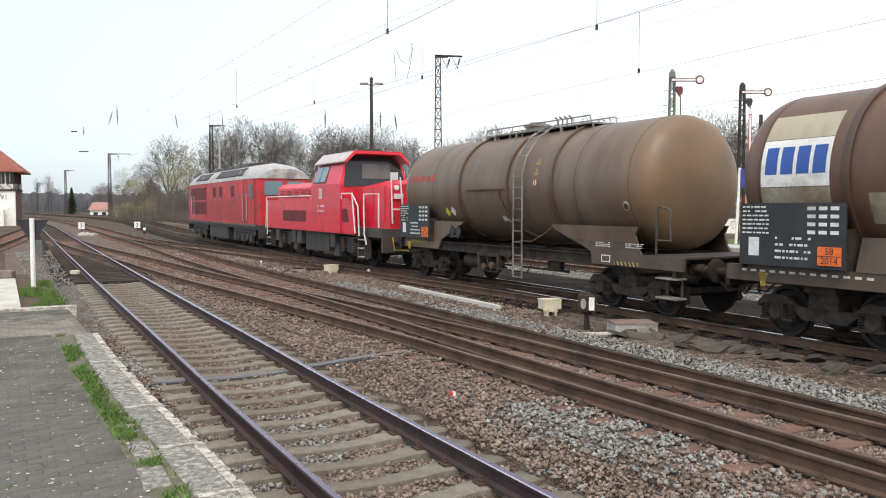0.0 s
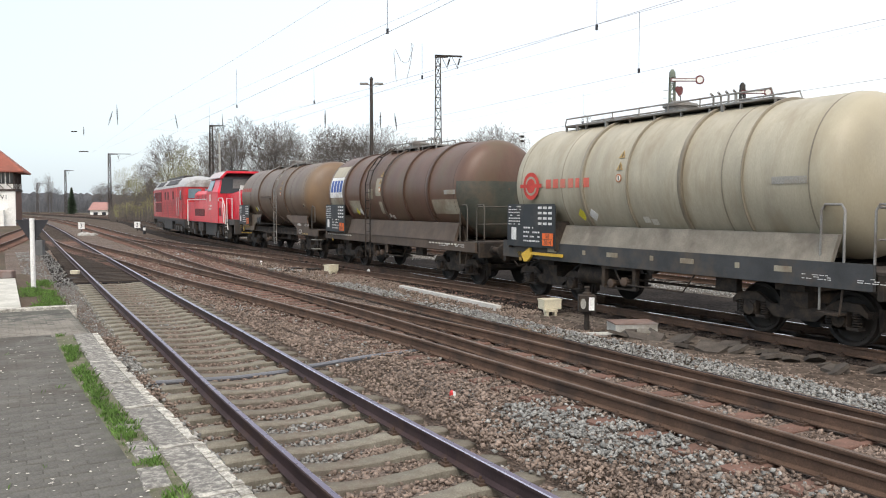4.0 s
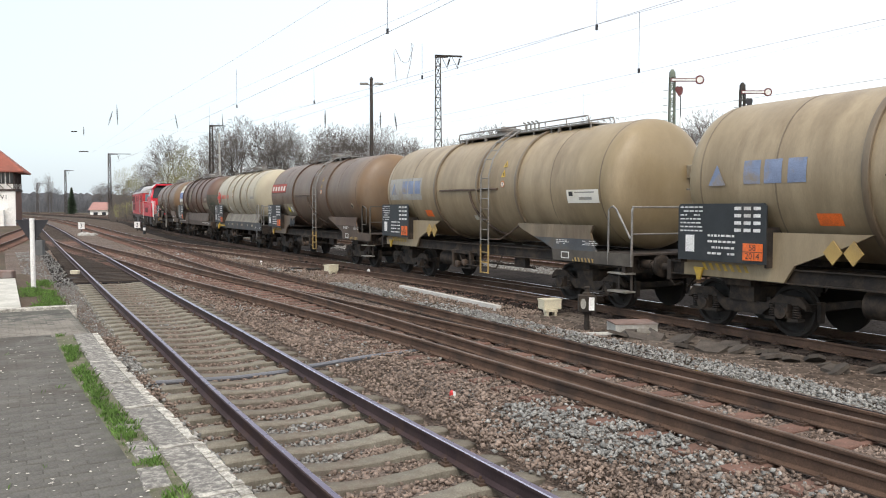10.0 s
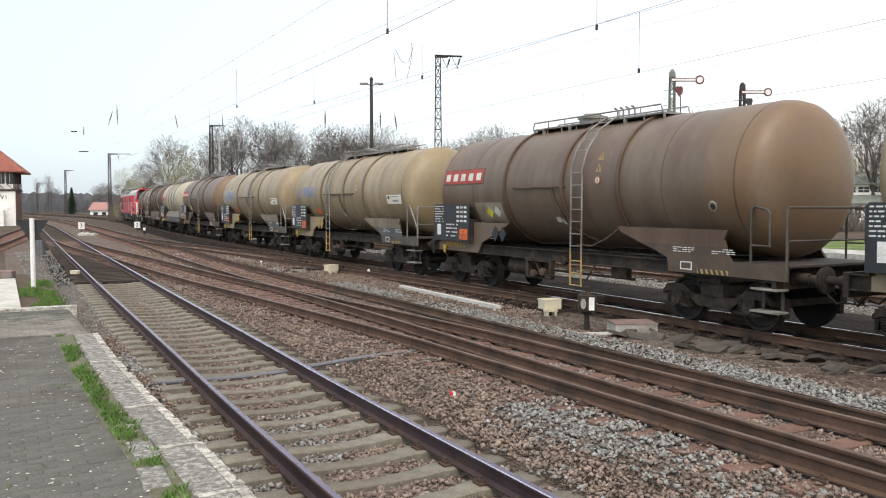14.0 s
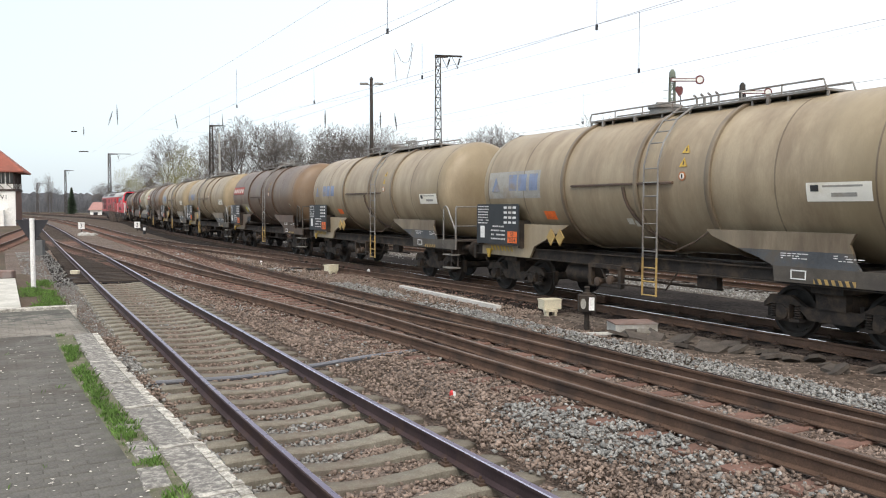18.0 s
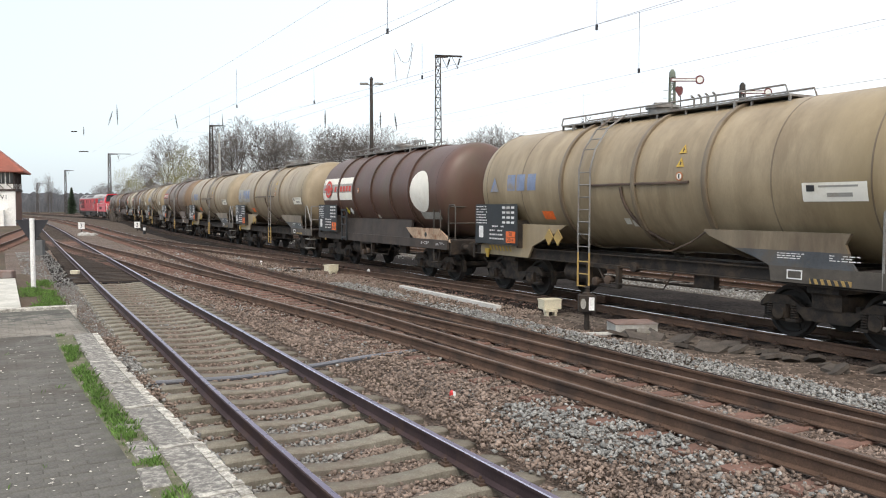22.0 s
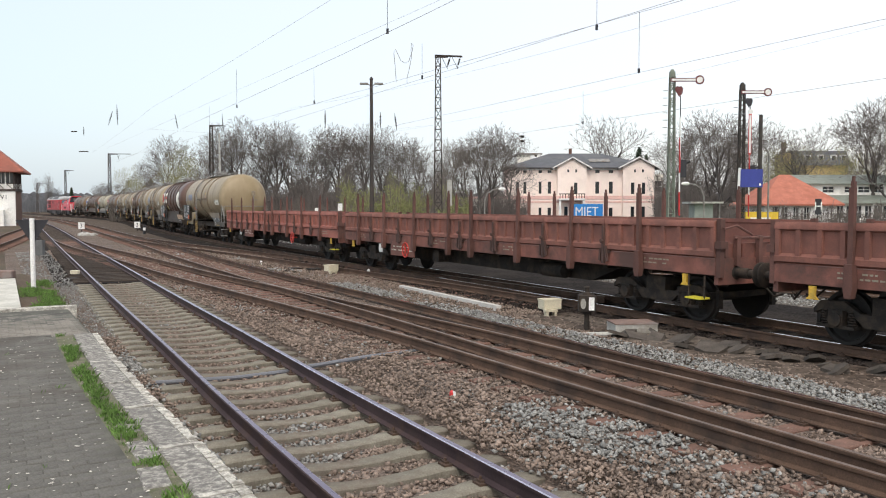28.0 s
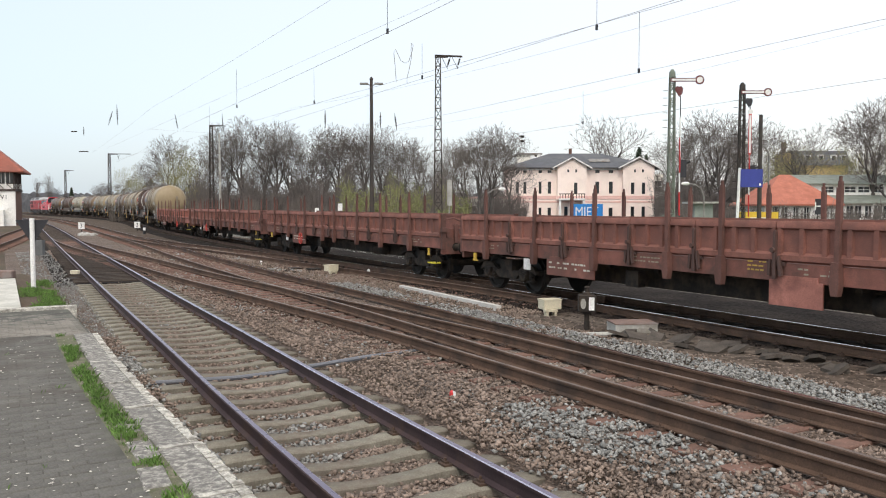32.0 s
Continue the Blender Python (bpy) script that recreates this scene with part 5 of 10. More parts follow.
def flat_wagon(front, seed):
    rng = random.Random(seed)
    length, pivots = 19.9, 14.86
    half = length / 2
    root = empty("flat_wagon", label="oxide red bogie flat wagon with dropsides and upright stakes", category="flat wagon", group="flat wagons of the train")
    RUN.append((root, front, length, pivots))
    hb = half - 0.64
    bm = bmesh.new()
    box(bm, -1.33, 1.33, -hb + 0.05, hb - 0.05, 1.20, 1.26)
    part("deck", bm, P_STAKE, root, "dark wooden load floor")
    for s in (-1, 1):
        bm = bmesh.new()      # fish-bellied side sill
        prism(bm, [(-hb, 1.02), (hb, 1.02), (hb, 1.33), (-hb, 1.33)], s * 1.37 - 0.03, s * 1.37 + 0.03, "x")
        part("side_sill", bm, P_FLAT_FRESH if seed == 40 else P_FLAT_SILL, root)
        bm = bmesh.new()
        box(bm, -1.36, 1.36, s * hb - 0.05, s * hb + 0.05, 0.84, 1.34)
        part("headstock", bm, P_FLAT_SILL, root)
        bm = bmesh.new()
        box(bm, -1.30, 1.30, s * (hb - 0.02) - 0.03, s * (hb - 0.02) + 0.03, 1.34, 1.62)
        for k in range(6):
            x = -1.15 + k * 0.46
            box(bm, x - 0.04, x + 0.04, s * (hb + 0.03) - 0.02, s * (hb + 0.03) + 0.02, 1.36, 1.60)
        part("end_flap", bm, P_FLAT_SILL, root)
        for x in (-1.33, 1.33):      # corner post with its catch and bracket
            bm = bmesh.new()
            box(bm, x - 0.06, x + 0.06, s * (hb + 0.06) - 0.05, s * (hb + 0.06) + 0.05, 0.98, 2.08)
            box(bm, x - 0.09, x + 0.09, s * (hb + 0.08) - 0.08, s * (hb + 0.08) + 0.08, 1.52, 1.66)
            part("corner_post", bm, P_STAKE, root)
            bm = bmesh.new()
            tube(bm, [(x, s * (hb + 0.14), 1.9), (x * 0.8, s * (hb + 0.2), 1.96), (x * 0.45, s * (hb + 0.16), 1.78)], 0.022, 6)
            part("end_catch", bm, P_STAKE, root)
        bm = bmesh.new()
        tube(bm, [(-1.0, s * (hb + 0.09), 1.72), (1.0, s * (hb + 0.09), 1.72)], 0.03, 6)
        for x in (-0.9, -0.3, 0.3, 0.9):
            box(bm, x - 0.05, x + 0.05, s * (hb + 0.07) - 0.05, s * (hb + 0.07) + 0.05, 1.2, 1.76)
        part("flap_hinge", bm, P_STAKE, root)
    bm = bmesh.new()
    prism(bm, [(-hb, 0.88), (-hb + 3.6, 0.88), (-hb + 4.6, 0.52), (hb - 4.6, 0.52), (hb - 3.6, 0.88), (hb, 0.88), (hb, 1.2), (-hb, 1.2)], -0.6, 0.6, "x")
    part("centre_sill", bm, M_BLACK, root)
    for y in [-pivots / 2, pivots / 2] + [-6 + k * 1.5 for k in range(9)]:
        bm = bmesh.new()
        box(bm, -1.25, 1.25, y - 0.06, y + 0.06, 0.93, 1.199)
        part("cross_bearer", bm, M_BLACK, root)
    marks = [-7.32, -5.0, -2.75, -0.4, 0.95, 3.27, 5.6, 7.85]         # stakes
    joints = [-hb] + [(a + b) / 2 for a, b in zip(marks, marks[1:])] + [hb]     # panel joints, with their latches
    for s in (-1, 1):
        for ya, yb in zip(joints, joints[1:]):
            w = yb - ya - 0.02
            piece("side_panel", shared(("panel", round(w, 3), seed == 40), lambda: side_panel_mesh(w, P_FLAT_FRESH if seed == 40 else P_FLAT)), root, pose(s * 1.36, (ya + yb) / 2, 0, 0, 0, 0 if s < 0 else 180))
        for y in joints[1:-1]:
            piece("latch", shared("latch", latch_mesh), root, pose(s * 1.36, y, 0, 0, 0, 0 if s < 0 else 180))
        for y in marks:
            piece("stake", shared("stake", stake_mesh), root, pose(s * 1.46, y, 0, rng.uniform(-0.9, 0.9), rng.uniform(-0.9, 0.9), 0 if s < 0 else 180))
    ends(root, half)
    for s in (-1, 1):
        bogie(root, s * pivots / 2)
    # plates, lettering, tags and hand wheel
    for y0, y1, z0, z1 in ((3.28, 5.09, 0.64, 1.02), (-2.5, -1.45, 0.60, 1.04))[:2 if seed == 43 else 1]:
        bm = bmesh.new()
        box(bm, -1.43, -1.40, y0, y1, z0, z1)
        box(bm, -1.42, -1.36, y0 + 0.1, y1 - 0.1, z1 - 0.12, z1 + 0.08)
        pl = part("name_plate", bm, P_FLAT if y0 > 0 else P_FLAT_LIGHT, root, "red plate with worn lettering" if y0 > 0 else "paler red plate")
        if y0 > 0:
            part("lettering", bars(rng, -1.432, y0 + 0.1, y1 - 0.1, z0 + 0.1, z1 - 0.05, 2), P_OFFWHITE, pl, smooth=0)["kind"] = "stuff"
    for y in (hb - 2.0, 1.2, -2.8, -hb + 1.2):
        part("lettering", bars(rng, -1.402, y, y + 0.8, 1.10, 1.26, 2, 0.7), P_OLD_FIELD, root, smooth=0)["kind"] = "stuff"
    bm = bmesh.new()
    box(bm, -1.43, -1.405, hb - 3.52, hb - 3.22, 0.70, 0.98)
    part("paper_tag", bm, P_WHITE, root, "white paper label", smooth=0)
    if seed == 43:
        part("yellow_mark", bars(rng, -1.404, -hb + 7.95, -hb + 8.35, 1.12, 1.34, 3, 0.9), P_YELLOW, root, "yellow chalked marks", smooth=0)["kind"] = "stuff"
    for yy in (hb - 0.75, -hb + 0.75):
        bm = bmesh.new()
        prism(bm, [(yy - 0.06, 1.0), (yy + 0.06, 1.0), (yy + 0.05, 0.84), (yy + 0.11, 0.78), (yy - 0.11, 0.78), (yy - 0.05, 0.84)], -1.42, -1.37, "x")
        part("roping_hook", bm, P_YELLOW, root)
    for yy in (-hb + 0.45,):
        bm = bmesh.new()
        tube(bm, [(-1.4, yy - 0.2, 1.0), (-1.4, yy - 0.2, 0.56), (-1.4, yy + 0.2, 0.56), (-1.4, yy + 0.2, 1.0)], 0.018, 5)
        part("step_hanger", bm, M_BLACK, root)
        bm = bmesh.new()
        box(bm, -1.5, -1.25, yy - 0.2, yy + 0.2, 0.54, 0.575)
        part("step", bm, P_YELLOW_BRIGHT, root, "yellow step plate")
    if seed != 43:
        wy = -3.56 if seed == 40 else 3.9
        bm = bmesh.new()
        for k in range(18):
            a, b = k * math.tau / 18, (k + 1) * math.tau / 18
            tube(bm, [(-1.45, wy + 0.24 * math.cos(a), 0.86 + 0.24 * math.sin(a)), (-1.45, wy + 0.24 * math.cos(b), 0.86 + 0.24 * math.sin(b))], 0.02, 5)
        for k in range(3):
            a = k * math.pi / 3
            tube(bm, [(-1.45, wy + 0.23 * math.cos(a), 0.86 + 0.23 * math.sin(a)), (-1.45, wy - 0.23 * math.cos(a), 0.86 - 0.23 * math.sin(a))], 0.014, 5)
        tube(bm, [(-1.45, wy, 0.86), (-1.2, wy, 0.86)], 0.03, 6)
        part("hand_wheel", bm, P_RED_LETTER, root, "red brake hand wheel")
    bm = bmesh.new()
    lathe(bm, [(-0.6, 0.05), (-0.56, 0.18), (0.36, 0.18), (0.4, 0.05)], (-0.8, -3.4, 0.7), "y", 14)
    box(bm, -1.1, -0.9, 2.2, 2.6, 0.55, 0.9)
    tube(bm, [(-0.5, -4.5, 0.62), (-0.5, 4.5, 0.62)], 0.03, 6)
    part("brake_gear", bm, M_BLACK, root)
    return root


for i, fr in enumerate((-125.4, -144.9, -164.85, -184.8)):
    flat_wagon(fr, 40 + i)


def shunter(front):
    """Red centre-cab diesel shunter: long hood ahead, cab and short hood behind."""
    length, pivots = 15.72, 7.7
    half = length / 2
    root = empty("diesel_shunter", label="bright red diesel shunting locomotive with white hand rails", category="locomotive")
    RUN.append((root, front, length, pivots))
    bm = bmesh.new()
    box(bm, -1.36, 1.36, -half + 0.65, half - 0.65, 1.18, 1.5)
    for s in (-1, 1):
        box(bm, -1.36, 1.36, s * (half - 0.72) - 0.08, s * (half - 0.72) + 0.08, 0.66, 1.5)
    part("frame", bm, P_LOCO_DARK, root)
    for s in (-1, 1):      # side casings beside the hoods
        bm = bmesh.new()
        box(bm, s * 1.42 - 0.03, s * 1.42 + 0.03, 0.02, half - 1.0, 1.24, 2.6)
        sp = part("side_casing", bm, P_LOCO_RED, root)
        for k in range(4):
            bm = bmesh.new()
            box(bm, s * 1.455 - 0.01, s * 1.455 + 0.01, 0.9 + k * 0.85, 1.65 + k * 0.85, 1.62, 2.12)
            part("grille", bm, P_GRILLE, sp)
        bm = bmesh.new()
        prism(bm, [(-3.42, 1.24), (-3.42, 2.62), (-4.1, 2.62), (-4.7, 2.2), (-4.85, 1.24)], s * 1.42 - 0.03, s * 1.42 + 0.03, "x")
        rc = part("rear_casing", bm, P_LOCO_RED, root)
        bm = bmesh.new()
        prism(bm, [(-3.5, 1.7), (-3.5, 2.2), (-4.0, 2.2), (-4.2, 1.7)], s * 1.455 - 0.01, s * 1.455 + 0.01, "x")
        part("grille", bm, P_GRILLE, rc)
    bm = bmesh.new()
    prism(bm, [(-1.1, 1.5), (1.1, 1.5), (1.1, 3.15), (0.85, 3.38), (-0.85, 3.38), (-1.1, 3.15)], 0.02, half - 1.7, "y")
    hood = part("long_hood", bm, P_LOCO_RED, root)
    for k in range(5):
        bm = bmesh.new()
        box(bm, -1.13, -1.10, 0.6 + k * 1.05, 1.5 + k * 1.05, 1.9, 3.1)
        hd = part("hood_door", bm, P_LOCO_RED, hood)
        bm = bmesh.new()
        for j in range(5):
            box(bm, -1.14, -1.13, 0.7 + k * 1.05, 1.4 + k * 1.05, 2.72 + j * 0.07, 2.755 + j * 0.07)
        part("louvre", bm, P_GRILLE, hd)
    bm = bmesh.new()       # short hood, rising a little towards its end
    rows = []
    for y, zt in ((-3.42, 3.02), (-half + 1.1, 3.26), (-half + 0.85, 3.12)):
        rows.append([bm.verts.new(v) for v in ((-1.0, y, 1.5), (1.0, y, 1.5), (1.0, y, zt - 0.18), (0.8, y, zt), (-0.8, y, zt), (-1.0, y, zt - 0.18))])
    for A, B in zip(rows, rows[1:]):
        for k in range(6):
            bm.faces.new((A[k], A[(k + 1) % 6], B[(k + 1) % 6], B[k]))
    bm.faces.new(rows[0][::-1])
    bm.faces.new(rows[-1])
    sh = part("short_hood", bm, P_LOCO_RED, root, smooth=0)
    for k in range(3):
        bm = bmesh.new()
        box(bm, -1.025, -1.0, -6.6 + k * 1.05, -5.7 + k * 1.05, 1.7, 3.0)
        part("hood_door", bm, P_LOCO_RED, sh)
    # cab, leaning inward above the waist, open window band behind
    bm = bmesh.new()
    rows = []
    for z, x, ya, yb in ((1.24, 1.5, -3.4, 0.0), (1.5, 1.5, -3.4, 0.0), (3.2, 1.5, -3.4, 0.0), (4.0, 1.25, -3.22, -0.32), (4.38, 0.92, -3.14, -0.45), (4.4, 0.9, -3.13, -0.46)):
        rows.append([bm.verts.new(v) for v in ((-x, ya, z), (x, ya, z), (x, yb, z), (-x, yb, z))])
    for A, B in zip(rows, rows[1:]):
        for k in range(4):
            bm.faces.new((A[k], A[(k + 1) % 4], B[(k + 1) % 4], B[k]))
    bm.faces.new(rows[0][::-1])
    bm.faces.new(rows[-1])
    cab = part("cab", bm, P_LOCO_RED, root, smooth=0)
    bm = bmesh.new()
    prism(bm, [(-1.36, 4.03), (-0.95, 4.41), (0.95, 4.41), (1.36, 4.03), (1.39, 4.08), (0.98, 4.49), (-0.98, 4.49), (-1.39, 4.08)], -3.62, -0.1, "y")
    part("cab_roof", bm, P_LOCO_ROOF, cab)
    bm = bmesh.new()
    prism(bm, [(-1.37, 4.0), (-0.95, 4.38), (0.95, 4.38), (1.37, 4.0), (1.40, 4.08), (0.99, 4.50), (-0.99, 4.50), (-1.40, 4.08)], -3.72, -3.62, "y")
    part("roof_edge", bm, P_LOCO_RED, cab)
    bm = bmesh.new()
    prism(bm, [(-0.6, 4.5), (0.6, 4.5), (0.5, 4.62), (-0.5, 4.62)], -3.0, -1.2, "y")
    tube(bm, [(-0.4, -2.2, 4.6), (-0.4, -2.2, 4.8)], 0.05, 6)
    part("roof_unit", bm, P_LOCO_DARK, cab)

    def sheet(name, quad, push, material, owner):
        bm = bmesh.new()
        bm.faces.new([bm.verts.new(v) for v in quad])
        o = bmesh.ops.extrude_face_region(bm, geom=bm.faces[:])
        bmesh.ops.translate(bm, vec=push, verts=[v for v in o["geom"] if isinstance(v, bmesh.types.BMVert)])
        return part(name, bm, material, owner, smooth=0)
    sheet("window_frame", ((-1.49, -1.75, 3.26), (-1.49, -0.25, 3.26), (-1.245, -0.5, 3.98), (-1.245, -1.75, 3.98)), (-0.015, 0, 0.004), P_LOCO_DARK, cab)
    for ya, yb in ((-1.68, -1.05), (-0.98, -0.38)):
        sheet("cab_window", ((-1.475, ya, 3.3), (-1.475, yb, 3.3), (-1.262, yb - 0.06, 3.93), (-1.262, ya - 0.06, 3.93)), (-0.034, 0, 0.008), P_SCREEN, cab)
    sheet("rear_window", ((-1.36, -3.43, 3.1), (1.36, -3.43, 3.1), (1.17, -3.23, 4.0), (0.86, -3.15, 4.35), (-0.86, -3.15, 4.35), (-1.17, -3.23, 4.0)), (0, -0.02, 0), P_GLASS, cab)
    sheet("far_pane", ((-0.55, -3.36, 3.42), (0.75, -3.36, 3.42), (0.68, -3.23, 4.0), (-0.5, -3.23, 4.0)), (0, -0.04, 0), P_PALE_GLASS, cab)
    # hand rails and steps
    for x in (-1.46, 1.46):
        for pts in ([(0.1, 2.6), (0.1, 2.76), (half - 0.9, 2.76), (half - 0.9, 2.4), (half - 0.75, 1.2)], [(-3.45, 2.6), (-3.45, 2.8), (-4.55, 2.8), (-5.15, 2.3), (-5.25, 1.2)], [(-4.55, 2.8), (-4.85, 1.3)],
                    [(-5.95, 0.9), (-5.75, 1.3), (-5.7, 2.75), (-half + 0.8, 2.75), (-half + 0.8, 1.55)], [(half - 1.1, 2.6), (half - 1.0, 0.9)]):
            bm = bmesh.new()
            tube(bm, [(x, y, z) for y, z in pts], 0.03, 6)
            part("hand_rail", bm, P_RAILING, root)
        for yy in (-5.45, half - 1.25):
            for z in (0.4, 0.72, 1.04):
                bm = bmesh.new()
                box(bm, min(x, x * 0.82), max(x, x * 0.82), yy - 0.32, yy + 0.32, z, z + 0.035)
                part("step", bm, P_STEEL_PAINT, root)
            for d in (-0.33, 0.33):
                bm = bmesh.new()
                box(bm, min(x, x * 0.82), max(x, x * 0.82), yy + d - 0.02, yy + d + 0.02, 0.38, 1.4)
                part("step_cheek", bm, P_LOCO_DARK, root)
    for x in (-1.0, 1.0):
        for pts in ([(x, 1.7), (x * 1.05, 3.3)], [(x * 0.55, 1.7), (x * 0.7, 3.35)], [(x, 2.2), (x * 0.2, 2.2), (x * 0.2, 1.6)]):
            bm = bmesh.new()
            tube(bm, [(p, -half + 0.62, q) for p, q in pts], 0.028, 6)
            part("end_rail", bm, P_RAILING, root)
        bm = bmesh.new()
        tube(bm, [(x, -half + 0.6, 1.2), (x * 0.95, -half + 0.55, 0.75), (x * 0.4, -half + 0.55, 0.72)], 0.025, 6)
        part("coupling_bar", bm, P_YELLOW, root)
        bm = bmesh.new()
        lathe(bm, [(-half + 0.86, 0.10), (-half + 0.78, 0.09)], (x * 0.75, 0, 2.98), "y", 14)
        part("headlight", bm, P_LENS, root)
    bm = bmesh.new()
    box(bm, -0.95, -0.68, -half + 0.84, -half + 0.92, 3.26, 3.52)
    part("lamp_panel", bm, P_RAILING, root)
    bm = bmesh.new()
    box(bm, -0.85, -0.5, -half + 0.78, -half + 0.84, 2.58, 2.76)
    part("pale_panel", bm, P_RAILING, root)
    part("number_mark", bars(random.Random(5), -1.505, -1.6, -0.8, 1.95, 2.35, 2), P_RAILING, root, smooth=0)["kind"] = "stuff"
    for y0, y1, z0, z1 in ((-1.32, -0.98, 2.62, 2.68), (-1.32, -0.98, 2.98, 3.04), (-1.32, -1.26, 2.68, 2.98), (-1.04, -0.98, 2.68, 2.98), (-1.18, -1.12, 2.68, 2.98)):
        bm = bmesh.new()
        box(bm, -1.512, -1.505, y0, y1, z0, z1)
        part("emblem_bar", bm, P_RAILING, root, smooth=0)
    bm = bmesh.new()
    box(bm, -1.25, 1.25, -1.5, 1.5, 0.4, 1.22)
    part("fuel_tank", bm, P_LOCO_DARK, root)
    for yy in (-2.3, 1.95, 5.3, 2.8):
        bm = bmesh.new()
        box(bm, -1.42, -1.18, yy - 0.28, yy + 0.28, 0.62, 1.2)
        bmesh.ops.bevel(bm, geom=bm.edges[:], offset=0.03, segments=1, affect="EDGES")
        part("equipment_box", bm, P_LOCO_DARK, root)
    ends(root, half)
    for s in (-1, 1):
        bg = bogie(root, s * pivots / 2, 2.4, 0.5)
        for q in (-1, 1):
            bm = bmesh.new()
            prism(bm, [(-1.75, 0.7), (-1.6, 1.1), (1.6, 1.1), (1.75, 0.7), (0.6, 0.5), (-0.6, 0.5)], q * 1.15 - 0.06, q * 1.15 + 0.06, "x")
            for yy in (-1.2, 1.2):
                box(bm, q * 1.26 - 0.09, q * 1.26 + 0.09, yy - 0.26, yy + 0.26, 0.3, 0.75)
            part("side_frame", bm, P_LOCO_DARK, bg)
            for yy in (-0.6, 0.6):
                bm = bmesh.new()
                lathe(bm, [(0.5 + 0.05 * z, 0.13 if z % 2 else 0.10) for z in range(12)], (q * 1.27, yy, 0), "z", 10)
                part("coil_spring", bm, M_BLACK, bg)
    return root


